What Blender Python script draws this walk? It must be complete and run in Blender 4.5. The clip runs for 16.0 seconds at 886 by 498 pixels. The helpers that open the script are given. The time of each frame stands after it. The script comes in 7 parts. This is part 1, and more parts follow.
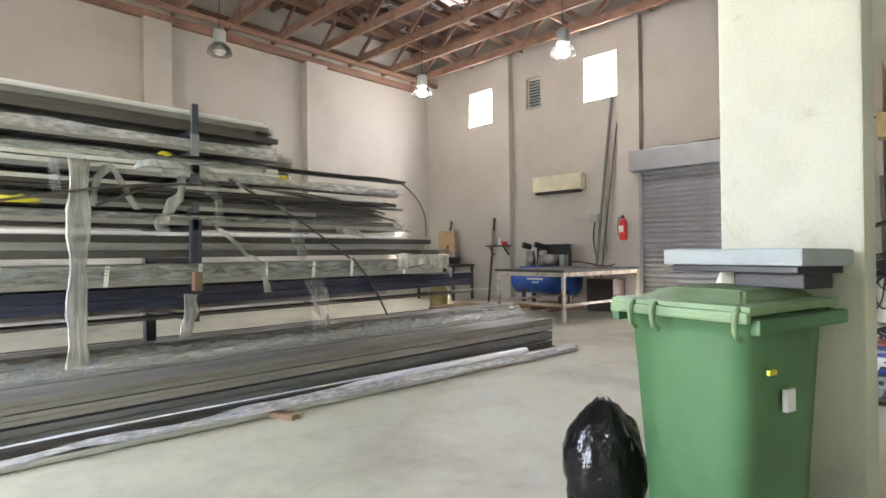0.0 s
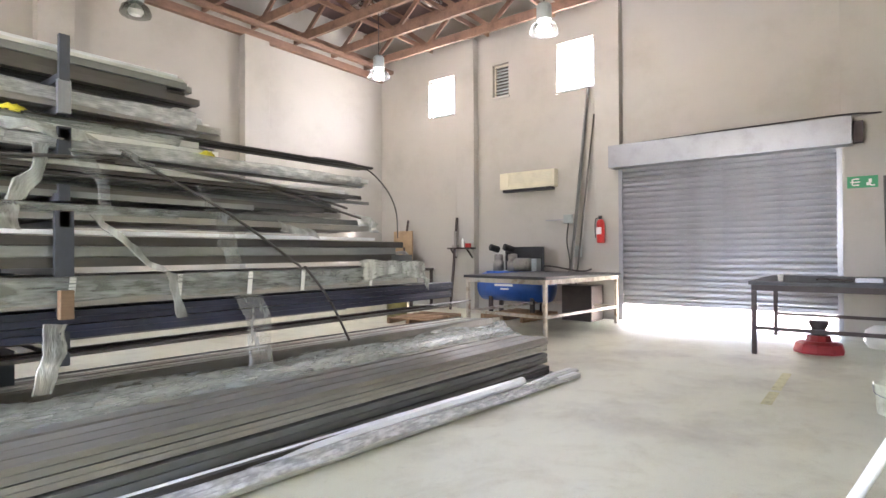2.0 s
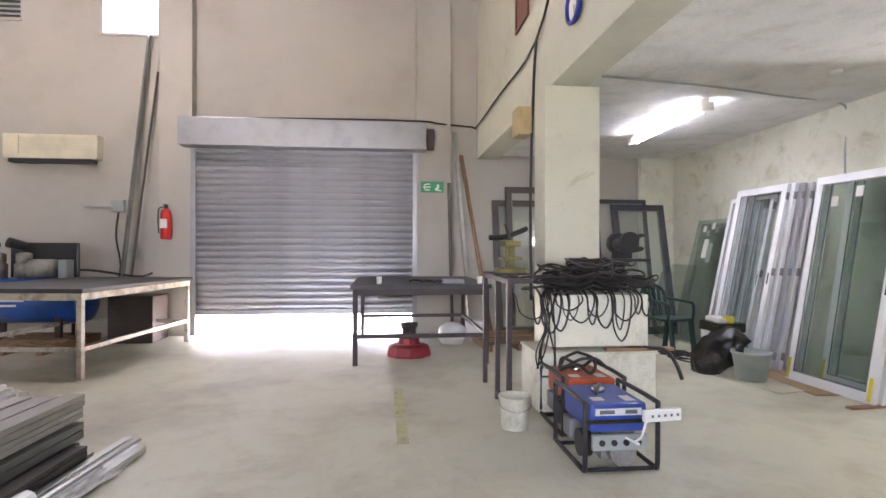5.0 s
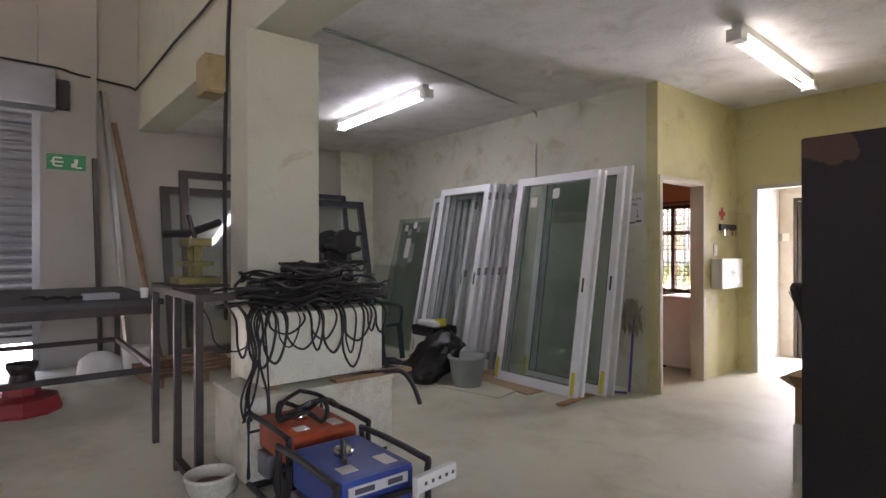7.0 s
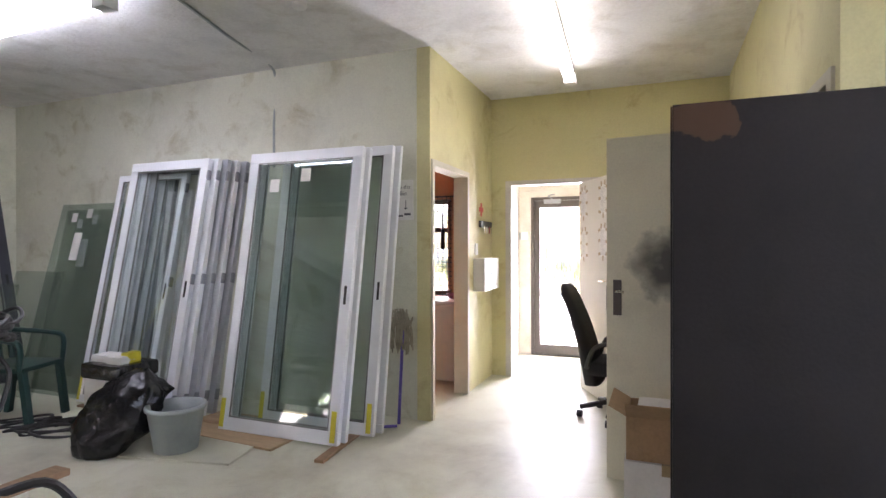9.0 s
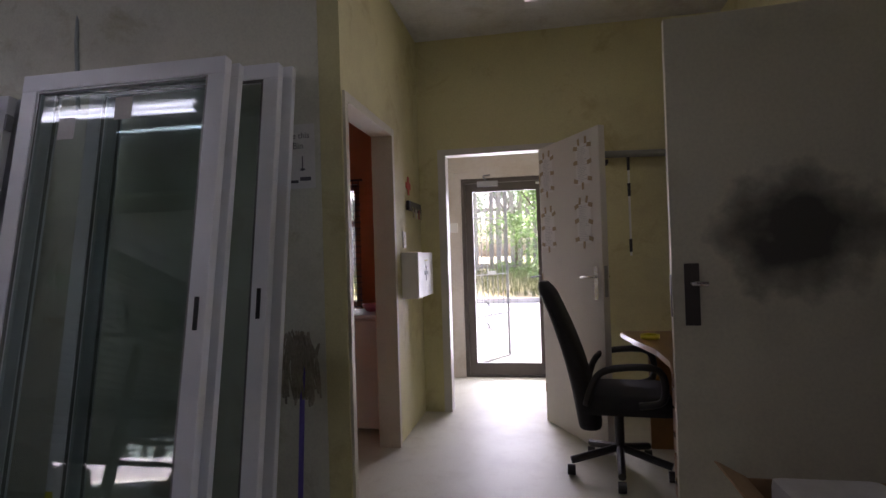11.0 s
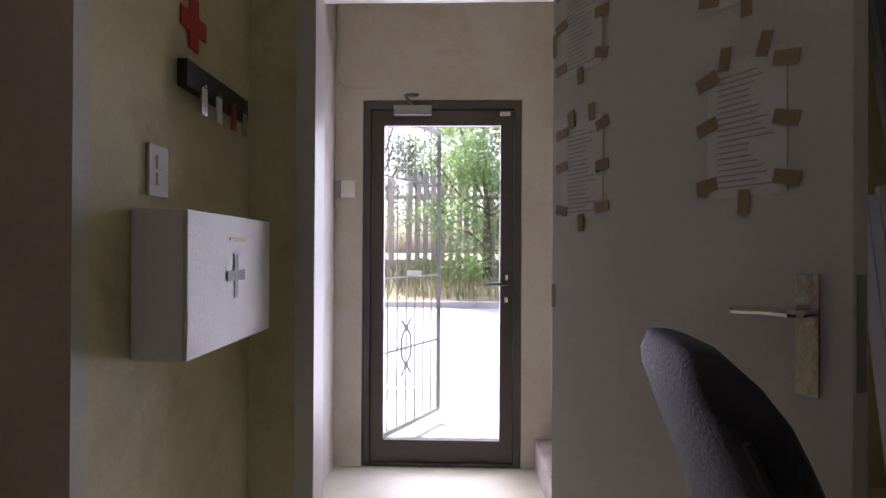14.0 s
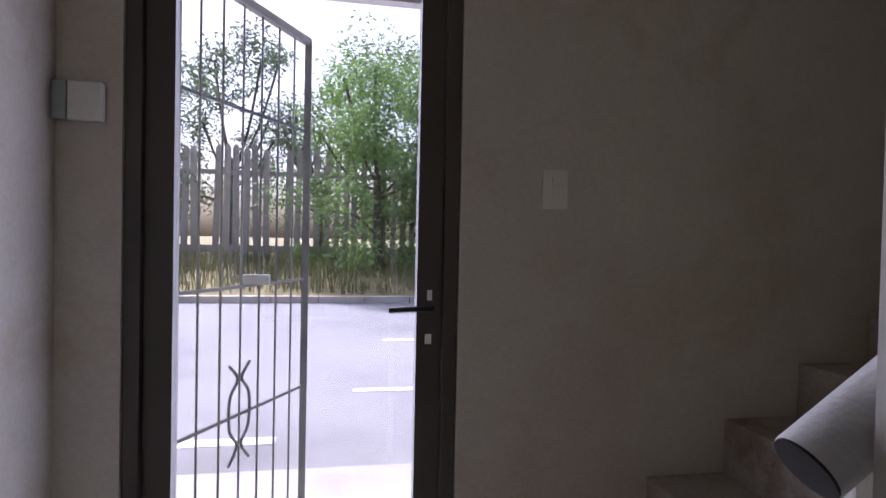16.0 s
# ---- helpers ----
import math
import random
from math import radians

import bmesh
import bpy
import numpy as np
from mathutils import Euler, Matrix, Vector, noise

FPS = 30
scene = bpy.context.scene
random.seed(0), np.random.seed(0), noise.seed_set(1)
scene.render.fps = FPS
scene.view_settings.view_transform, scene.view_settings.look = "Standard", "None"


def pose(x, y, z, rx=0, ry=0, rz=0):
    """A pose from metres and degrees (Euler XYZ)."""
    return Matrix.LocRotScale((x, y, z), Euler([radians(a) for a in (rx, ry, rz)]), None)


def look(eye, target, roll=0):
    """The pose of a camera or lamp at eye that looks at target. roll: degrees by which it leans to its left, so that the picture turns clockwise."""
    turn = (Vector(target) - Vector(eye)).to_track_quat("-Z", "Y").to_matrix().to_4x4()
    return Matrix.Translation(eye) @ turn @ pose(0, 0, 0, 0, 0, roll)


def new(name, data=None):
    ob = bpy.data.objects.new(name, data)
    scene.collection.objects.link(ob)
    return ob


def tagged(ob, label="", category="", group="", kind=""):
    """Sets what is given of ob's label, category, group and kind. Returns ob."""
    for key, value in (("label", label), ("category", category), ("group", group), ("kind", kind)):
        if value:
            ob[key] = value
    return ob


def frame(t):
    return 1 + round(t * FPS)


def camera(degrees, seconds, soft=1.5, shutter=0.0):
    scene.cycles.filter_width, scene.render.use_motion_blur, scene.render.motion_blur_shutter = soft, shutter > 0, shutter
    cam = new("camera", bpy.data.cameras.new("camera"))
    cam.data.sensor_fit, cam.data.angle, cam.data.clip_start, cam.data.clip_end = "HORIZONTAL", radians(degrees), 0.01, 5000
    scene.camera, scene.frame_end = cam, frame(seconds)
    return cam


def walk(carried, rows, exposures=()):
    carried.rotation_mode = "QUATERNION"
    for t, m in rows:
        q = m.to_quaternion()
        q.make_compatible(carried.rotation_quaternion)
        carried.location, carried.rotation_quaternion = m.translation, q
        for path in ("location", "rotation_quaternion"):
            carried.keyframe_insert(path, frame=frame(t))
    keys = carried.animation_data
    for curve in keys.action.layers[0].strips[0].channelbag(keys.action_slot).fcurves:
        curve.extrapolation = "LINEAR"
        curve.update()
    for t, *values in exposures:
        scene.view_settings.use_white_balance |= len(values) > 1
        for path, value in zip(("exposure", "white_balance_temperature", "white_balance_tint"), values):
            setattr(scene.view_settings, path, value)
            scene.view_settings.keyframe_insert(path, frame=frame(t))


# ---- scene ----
cam = camera(78.1, 16.0)
PATH = [
    (0, (-0.315, 0.235, 1.349), (1.123, 1.626, 1.363), -0.6),
    (0.5, (-0.094, 0.56, 1.363), (1.315, 1.979, 1.377), -0.6),
    (1, (0.075, 0.912, 1.371), (1.485, 2.33, 1.389), -0.7),
    (1.5, (0.291, 1.229, 1.385), (1.77, 2.576, 1.397), -0.4),
    (2, (0.521, 1.506, 1.409), (2.094, 2.742, 1.423), -0.3),
    (2.5, (0.669, 1.775, 1.437), (2.424, 2.734, 1.451), -0.1),
    (3, (0.902, 2.007, 1.411), (2.774, 2.711, 1.429), -0.2),
    (3.2, (0.994, 2.074, 1.426), (2.894, 2.698, 1.444), 0.2),
    (5.3, (2.501, 2.433, 1.428), (4.465, 2.058, 1.439), -0.1),
    (5.5, (2.653, 2.442, 1.417), (4.591, 1.946, 1.434), -0.2),
    (6, (2.928, 2.459, 1.417), (4.741, 1.615, 1.432), -0.1),
    (6.5, (3.242, 2.371, 1.443), (4.93, 1.298, 1.449), -0.1),
    (7, (3.551, 2.239, 1.447), (5.107, 0.982, 1.448), -0.1),
    (7.5, (3.864, 2.075, 1.457), (5.194, 0.581, 1.455), -0.1),
    (8, (4.166, 1.836, 1.471), (5.354, 0.227, 1.466), -0.2),
    (8.5, (4.443, 1.596, 1.463), (5.451, -0.131, 1.457), -0.0),
    (9, (4.663, 1.352, 1.452), (5.398, -0.508, 1.445), -0.1),
    (9.2, (4.755, 1.212, 1.438), (5.419, -0.675, 1.434), -0.1),
    (11.3, (5.475, -0.422, 1.295), (5.799, -2.395, 1.316), -1.0),
    (11.5, (5.505, -0.634, 1.342), (5.8, -2.612, 1.347), -0.3),
    (12, (5.567, -1.101, 1.32), (5.779, -3.09, 1.322), -0.2),
    (12.5, (5.611, -1.495, 1.297), (5.785, -3.487, 1.3), -0.1),
    (13, (5.647, -1.898, 1.3), (5.761, -3.895, 1.303), 0.3),
    (13.5, (5.67, -2.353, 1.282), (5.74, -4.352, 1.289), 0.3),
    (14, (5.714, -2.782, 1.244), (5.77, -4.781, 1.253), 0.3),
    (14.5, (5.746, -3.187, 1.244), (5.77, -5.187, 1.247), 0.4),
    (15, (5.725, -3.629, 1.261), (5.725, -5.629, 1.256), 0.7),
    (15.5, (5.729, -4.005, 1.267), (5.616, -6.002, 1.246), 0.9),
    (16, (5.682, -4.35, 1.263), (5.331, -6.318, 1.227), 1.2),
]
walk(cam, [(t, look(eye, target, roll)) for t, eye, target, roll in PATH],
     exposures=((0, 5.5, 6450, 19), (1.5, 5.75, 6300, 21), (3.2, 6.1, 6250, 24), (5.5, 5.35, 6400, 28), (6.0, 5.0, 6400, 28), (7.0, 4.5, 6500, 29), (8.0, 5.45, 6300, 27), (8.5, 5.65, 6200, 27), (9.2, 4.95, 6200, 28), (11.3, 2.95, 6100, 36), (12.5, 2.95, 6100, 37), (14.5, 2.25, 5900, 38), (15.5, 1.65, 5750, 37), (16.0, 1.15, 5650, 36)))

# ---- world, sun, lamps ----
SUN_EL, SUN_AZ = 58.0, 150.0
world = bpy.data.worlds.new("sky")
scene.world = world
world.use_nodes = True
wt = world.node_tree
sky = wt.nodes.new("ShaderNodeTexSky")
sky.sky_type, sky.sun_disc = "NISHITA", False
sky.dust_density, sky.ozone_density = 6.0, 0.6
sky.sun_elevation, sky.sun_rotation = radians(SUN_EL), radians(SUN_AZ)
wt.links.new(sky.outputs[0], wt.nodes["Background"].inputs[0])
wt.nodes["Background"].inputs[1].default_value = 0.15


def sun_lamp():
    d = bpy.data.lights.new("sun", "SUN")
    d.energy, d.angle, d.color = 5.0, radians(9.0), (1.0, 0.95, 0.87)
    ob = new("sun", d)
    a, e = radians(SUN_AZ), radians(SUN_EL)
    way = Vector((math.sin(a) * math.cos(e), math.cos(a) * math.cos(e), math.sin(e)))
    ob.matrix_world = look(way * 60, (0, 0, 0))


sun_lamp()


def area_lamp(name, eye, target, sx, sy, watts, color=(1, 1, 1)):
    d = bpy.data.lights.new(name, "AREA")
    d.shape, d.size, d.size_y, d.energy, d.color = "RECTANGLE", sx, sy, watts, color
    ob = new(name, d)
    ob.matrix_world = look(eye, target)
    return ob


def point_lamp(name, at, watts, color, radius=0.12):
    d = bpy.data.lights.new(name, "POINT")
    d.energy, d.color, d.shadow_soft_size = watts, color, radius
    new(name, d).location = at


# the two lit high-bay lamps and the fluorescent tubes
point_lamp("high_bay_light", (9.48, 10.4, 5.25), 1.2, (1.0, 0.93, 0.84))
point_lamp("high_bay_light", (9.01, 5.93, 5.0), 1.7, (1.0, 0.95, 0.88))
area_lamp("tube_light", (8.9, -1.13, 3.0), (8.9, -1.13, 0), 1.9, 0.12, 0.45, (0.86, 0.94, 1.0))
area_lamp("tube_light", (5.37, -2.9, 3.0), (5.37, -2.9, 0), 0.12, 1.9, 0.08, (1.0, 0.96, 0.85))
# daylight in the real openings
area_lamp("hall_door_daylight", (-4.6, 5.5, 2.6), (-3.6, 5.5, 0.46), 4.0, 3.4, 23, (0.95, 1.0, 0.93))
area_lamp("window_daylight", (11.98, 10.47, 5.55), (0, 10.4, 2), 0.85, 0.95, 2.2, (1, 1, 1))
area_lamp("window_daylight", (11.98, 6.68, 5.55), (0, 6.6, 2), 0.85, 1.05, 2.2, (1, 1, 1))
area_lamp("entrance_daylight", (5.81, -6.02, 1.1), (5.81, 0, 0.9), 0.7, 1.8, 4.2, (0.97, 0.98, 1.0))


# ---- materials ----
def ramp(nt, fac, stops):
    n = nt.nodes.new("ShaderNodeValToRGB")
    while len(n.color_ramp.elements) < len(stops):
        n.color_ramp.elements.new(0.5)
    for e, (p, c) in zip(n.color_ramp.elements, stops):
        e.position, e.color = p, (*c, 1)
    nt.links.new(fac, n.inputs[0])
    return n.outputs[0]


def shade(c, k):
    return tuple(min(1, v * k) for v in c)


def material(name, color, rough=0.6, metal=0.0, grain=60.0, stain=1.2, amount=0.16, bump=0.05, stretch=(1, 1, 1), dark=None, random_per=0.0, spec=0.5):
    """Two scales of variation, grain and stain, over one base colour; relief from the grain."""
    m = bpy.data.materials.new(name)
    m.use_nodes = True
    nt = m.node_tree
    b = nt.nodes["Principled BSDF"]
    b.inputs["Roughness"].default_value, b.inputs["Metallic"].default_value = rough, metal
    b.inputs["Specular IOR Level"].default_value = spec
    tc = nt.nodes.new("ShaderNodeTexCoord")
    mp = nt.nodes.new("ShaderNodeMapping")
    mp.inputs["Scale"].default_value = stretch
    nt.links.new(tc.outputs["Object"], mp.inputs[0])
    n1, n2 = nt.nodes.new("ShaderNodeTexNoise"), nt.nodes.new("ShaderNodeTexNoise")
    n1.inputs["Scale"].default_value, n2.inputs["Scale"].default_value = grain, stain
    n1.inputs["Detail"].default_value, n2.inputs["Detail"].default_value = 4, 6
    n2.inputs["Roughness"].default_value = 0.65
    nt.links.new(mp.outputs[0], n1.inputs[0])
    nt.links.new(mp.outputs[0], n2.inputs[0])
    lo = dark or shade(color, 1 - 2.2 * amount)
    c2 = ramp(nt, n2.outputs[0], ((0.3, lo), (0.5, color), (0.72, shade(color, 1 + amount * 0.7))))
    mix = nt.nodes.new("ShaderNodeMix")
    mix.data_type, mix.blend_type = "RGBA", "MULTIPLY"
    mix.inputs[0].default_value = min(1, amount * 2.2)
    nt.links.new(c2, mix.inputs[6])
    nt.links.new(ramp(nt, n1.outputs[0], ((0.3, (0.55,) * 3), (0.62, (1.0,) * 3))), mix.inputs[7])
    out = mix.outputs[2]
    if random_per:
        oi = nt.nodes.new("ShaderNodeObjectInfo")
        hs = nt.nodes.new("ShaderNodeHueSaturation")
        mr = nt.nodes.new("ShaderNodeMapRange")
        mr.inputs[3].default_value, mr.inputs[4].default_value = 1 - random_per, 1 + random_per
        nt.links.new(oi.outputs["Random"], mr.inputs[0])
        nt.links.new(mr.outputs[0], hs.inputs["Value"])
        nt.links.new(out, hs.inputs["Color"])
        out = hs.outputs[0]
    nt.links.new(out, b.inputs["Base Color"])
    rr = nt.nodes.new("ShaderNodeMapRange")
    rr.inputs[3].default_value, rr.inputs[4].default_value = max(0.02, rough - 0.12), min(1, rough + 0.12)
    nt.links.new(n2.outputs[0], rr.inputs[0])
    nt.links.new(rr.outputs[0], b.inputs["Roughness"])
    if bump:
        bp = nt.nodes.new("ShaderNodeBump")
        bp.inputs["Strength"].default_value, bp.inputs["Distance"].default_value = bump * 4, 0.01
        nt.links.new(n1.outputs[0], bp.inputs["Height"])
        nt.links.new(bp.outputs[0], b.inputs["Normal"])
    return m


def clear_material(name, color, rough=0.02):
    """Thin clear sheet: mostly see-through, with the gloss of its surface."""
    m = bpy.data.materials.new(name)
    m.use_nodes = True
    nt = m.node_tree
    nt.nodes.remove(nt.nodes["Principled BSDF"])
    tr, gl = nt.nodes.new("ShaderNodeBsdfTransparent"), nt.nodes.new("ShaderNodeBsdfGlossy")
    tr.inputs[0].default_value = (*color, 1)
    gl.inputs["Roughness"].default_value = rough
    lw = nt.nodes.new("ShaderNodeLayerWeight")
    lw.inputs[0].default_value = 0.5
    pw = nt.nodes.new("ShaderNodeMath")
    pw.operation = "POWER"
    pw.inputs[1].default_value = 4.0
    nt.links.new(lw.outputs["Facing"], pw.inputs[0])
    fr = nt.nodes.new("ShaderNodeMapRange")
    fr.inputs[3].default_value, fr.inputs[4].default_value = 0.07, 0.85
    nt.links.new(pw.outputs[0], fr.inputs[0])
    mx = nt.nodes.new("ShaderNodeMixShader")
    nt.links.new(fr.outputs[0], mx.inputs[0])
    nt.links.new(tr.outputs[0], mx.inputs[1])
    nt.links.new(gl.outputs[0], mx.inputs[2])
    nt.links.new(mx.outputs[0], nt.nodes["Material Output"].inputs[0])
    return m


def film_material(name, color=(0.8, 0.82, 0.82), solid=0.35, stretch=(1, 1, 1)):
    """Crumpled clear plastic film: part see-through, part milky, creased along its length and shiny."""
    m = bpy.data.materials.new(name)
    m.use_nodes = True
    nt = m.node_tree
    b = nt.nodes["Principled BSDF"]
    b.inputs["Base Color"].default_value = (*color, 1)
    b.inputs["Roughness"].default_value = 0.14
    tc = nt.nodes.new("ShaderNodeTexCoord")
    mp = nt.nodes.new("ShaderNodeMapping")
    mp.inputs["Scale"].default_value = stretch
    nt.links.new(tc.outputs["Object"], mp.inputs[0])
    n, fine = nt.nodes.new("ShaderNodeTexNoise"), nt.nodes.new("ShaderNodeTexNoise")
    n.inputs["Scale"].default_value, n.inputs["Detail"].default_value = 9, 5
    fine.inputs["Scale"].default_value, fine.inputs["Detail"].default_value = 34, 3
    nt.links.new(mp.outputs[0], n.inputs[0])
    nt.links.new(mp.outputs[0], fine.inputs[0])
    bp = nt.nodes.new("ShaderNodeBump")
    bp.inputs["Strength"].default_value, bp.inputs["Distance"].default_value = 0.8, 0.02
    nt.links.new(fine.outputs[0], bp.inputs["Height"])
    nt.links.new(bp.outputs[0], b.inputs["Normal"])
    mr = nt.nodes.new("ShaderNodeMapRange")
    mr.inputs[1].default_value, mr.inputs[2].default_value = 0.4, 0.68
    mr.inputs[3].default_value, mr.inputs[4].default_value = solid * 0.7, min(1, solid * 1.35)
    nt.links.new(n.outputs[0], mr.inputs[0])
    nt.links.new(mr.outputs[0], b.inputs["Alpha"])
    return m


def glow_material(name, color, strength):
    m = bpy.data.materials.new(name)
    m.use_nodes = True
    b = m.node_tree.nodes["Principled BSDF"]
    b.inputs["Base Color"].default_value = (*color, 1)
    b.inputs["Emission Color"].default_value = (*color, 1)
    b.inputs["Emission Strength"].default_value = strength
    return m


HALL_PAINT = material("hall_paint", (0.42, 0.40, 0.36), 0.75, grain=90, stain=0.7, amount=0.05, bump=0.04, dark=(0.37, 0.35, 0.305))
COLUMN_PAINT = material("column_paint", (0.57, 0.57, 0.46), 0.65, grain=70, stain=0.9, amount=0.08, bump=0.04)
YELLOW_PAINT = material("yellow_paint", (0.67, 0.63, 0.34), 0.6, grain=90, stain=0.8, amount=0.07, bump=0.03, dark=(0.55, 0.50, 0.27))
ALCOVE_PAINT = material("alcove_paint", (0.66, 0.66, 0.55), 0.7, grain=80, stain=1.1, amount=0.09, bump=0.05, dark=(0.52, 0.52, 0.42))
# white coat greyed to stand for the shade inside the panel stack
SHADED_ALU = material("shaded_white_coat", (0.50, 0.52, 0.55), 0.4, grain=150, stain=2, amount=0.05, bump=0.0)
SLAB_PAINT = material("slab_paint", (0.74, 0.74, 0.72), 0.8, grain=40, stain=2.2, amount=0.08, bump=0.10)
VESTIBULE_PAINT = material("vestibule_paint", (0.60, 0.565, 0.52), 0.7, grain=80, stain=1.3, amount=0.08, bump=0.03, dark=(0.52, 0.45, 0.38))
ORANGE_PAINT = material("orange_paint", (0.62, 0.25, 0.12), 0.7, grain=80, stain=1.0, amount=0.08, bump=0.03)
FLOOR_MAT = material("concrete_floor", (0.62, 0.615, 0.49), 0.5, grain=120, stain=0.55, amount=0.12, bump=0.015, dark=(0.42, 0.40, 0.32))
BRICK_MAT = material("plastered_outside", (0.6, 0.58, 0.52), 0.85, grain=60, amount=0.1)
TIMBER = material("roof_timber", (0.23, 0.135, 0.09), 0.75, grain=30, stain=3, amount=0.2, stretch=(0.3, 1, 1))
ROOF_DARK = material("roof_board", (0.085, 0.05, 0.045), 0.8, grain=30, stain=1.2, amount=0.25)
FOIL = material("roof_foil", (0.55, 0.52, 0.50), 0.28, metal=0.85, grain=14, stain=2.5, amount=0.3, bump=0.6)
GALV = material("galvanised_steel", (0.31, 0.32, 0.345), 0.36, metal=0.7, grain=50, stain=3.0, amount=0.07, bump=0.02)
ROLLER_STEEL = material("roller_slat_steel", (0.38, 0.38, 0.40), 0.34, metal=0.8, grain=40, stain=2.0, amount=0.06, bump=0.02)
WHITE_ALU = material("white_powder_coat", (0.80, 0.82, 0.84), 0.35, grain=150, stain=2, amount=0.03, bump=0.0)
DARK_ALU = material("bronze_powder_coat", (0.075, 0.062, 0.055), 0.42, grain=150, stain=3, amount=0.10, bump=0.0)
CHAR_ALU = material("charcoal_powder_coat", (0.055, 0.06, 0.075), 0.4, grain=150, stain=3, amount=0.10, bump=0.0)
DARK_STEEL = material("dark_brown_steel", (0.055, 0.04, 0.038), 0.55, metal=0.2, grain=60, stain=3, amount=0.2, bump=0.05)
BLACK_PLASTIC = material("black_plastic", (0.018, 0.018, 0.02), 0.42, grain=150, stain=5, amount=0.1, bump=0.02)
WHITE_DOOR = material("white_door_paint", (0.63, 0.605, 0.55), 0.45, grain=120, stain=1.5, amount=0.05, bump=0.01)
CREAM_FRAME = material("cream_frame_paint", (0.6, 0.57, 0.46), 0.5, grain=100, stain=2.0, amount=0.07, bump=0.02)


def scuffed(m, scale, tint, lo, hi):
    """Adds worn, dirty blotches of their own shape over a paint."""
    nt = m.node_tree
    b = nt.nodes["Principled BSDF"]
    src = b.inputs["Base Color"].links[0].from_socket
    tc, n = nt.nodes.new("ShaderNodeTexCoord"), nt.nodes.new("ShaderNodeTexNoise")
    n.inputs["Scale"].default_value, n.inputs["Detail"].default_value, n.inputs["Roughness"].default_value = scale, 9, 0.68
    n.inputs["Distortion"].default_value = 0.6
    nt.links.new(tc.outputs["Object"], n.inputs[0])
    mix = nt.nodes.new("ShaderNodeMix")
    mix.data_type, mix.blend_type = "RGBA", "MULTIPLY"
    mix.inputs[0].default_value = 1.0
    nt.links.new(src, mix.inputs[6])
    nt.links.new(ramp(nt, n.outputs[0], ((lo, (1, 1, 1)), (hi, tint))), mix.inputs[7])
    nt.links.new(mix.outputs[2], b.inputs["Base Color"])


scuffed(FLOOR_MAT, 1.6, (0.86, 0.84, 0.79), 0.5, 0.68)
scuffed(FLOOR_MAT, 7.0, (0.93, 0.92, 0.9), 0.55, 0.66)
scuffed(ALCOVE_PAINT, 2.6, (0.72, 0.68, 0.56), 0.56, 0.72)
scuffed(YELLOW_PAINT, 2.4, (0.74, 0.68, 0.56), 0.54, 0.72)
scuffed(COLUMN_PAINT, 3.2, (0.75, 0.70, 0.58), 0.6, 0.74)
scuffed(VESTIBULE_PAINT, 2.2, (0.82, 0.76, 0.68), 0.55, 0.74)
scuffed(SLAB_PAINT, 3.0, (0.84, 0.82, 0.78), 0.5, 0.68)
GLASS = clear_material("clear_glass", (0.93, 0.96, 0.95))
GREEN_GLASS = clear_material("tinted_glass", (0.82, 0.88, 0.86))


# ---- mesh helpers ----
def join_bm(bm, other):
    me = bpy.data.meshes.new("tmp")
    other.to_mesh(me)
    other.free()
    bm.from_mesh(me)
    bpy.data.meshes.remove(me)
    return bm


def box(x0, y0, z0, x1, y1, z1, bevel=0.0, m=None):
    bm = bmesh.new()
    bmesh.ops.create_cube(bm, size=1)
    for v in bm.verts:
        v.co = Vector((x0 + (v.co.x + 0.5) * (x1 - x0), y0 + (v.co.y + 0.5) * (y1 - y0), z0 + (v.co.z + 0.5) * (z1 - z0)))
    if bevel:
        bmesh.ops.bevel(bm, geom=bm.edges[:], offset=bevel, segments=2, profile=0.7, affect="EDGES")
    if m is not None:
        bm.transform(m)
    return bm


def boxes(*specs):
    bm = bmesh.new()
    for sp in specs:
        join_bm(bm, box(*sp))
    return bm


def rod(a, b, r, sides=12, r2=None):
    a, b = Vector(a), Vector(b)
    bm = bmesh.new()
    bmesh.ops.create_cone(bm, cap_ends=True, segments=sides, radius1=r, radius2=r if r2 is None else r2, depth=(b - a).length)
    q = (b - a).to_track_quat("Z", "Y").to_matrix().to_4x4()
    bm.transform(Matrix.Translation((a + b) / 2) @ q)
    return bm


def beam_between(a, b, w, h):
    """A square bar from a to b, w wide and h deep, kept level."""
    a, b = Vector(a), Vector(b)
    way = (b - a).normalized()
    side = way.cross(Vector((0, 0, 1)))
    side = side.normalized() if side.length > 1e-4 else Vector((1, 0, 0))
    up = side.cross(way).normalized()
    bm = bmesh.new()
    vs = []
    for p in (a, b):
        for s, u in ((-1, -1), (1, -1), (1, 1), (-1, 1)):
            vs.append(bm.verts.new(p + side * s * w / 2 + up * u * h / 2))
    for f in ((0, 3, 2, 1), (4, 5, 6, 7), (0, 1, 5, 4), (1, 2, 6, 5), (2, 3, 7, 6), (3, 0, 4, 7)):
        bm.faces.new([vs[i] for i in f])
    bmesh.ops.recalc_face_normals(bm, faces=bm.faces)
    return bm


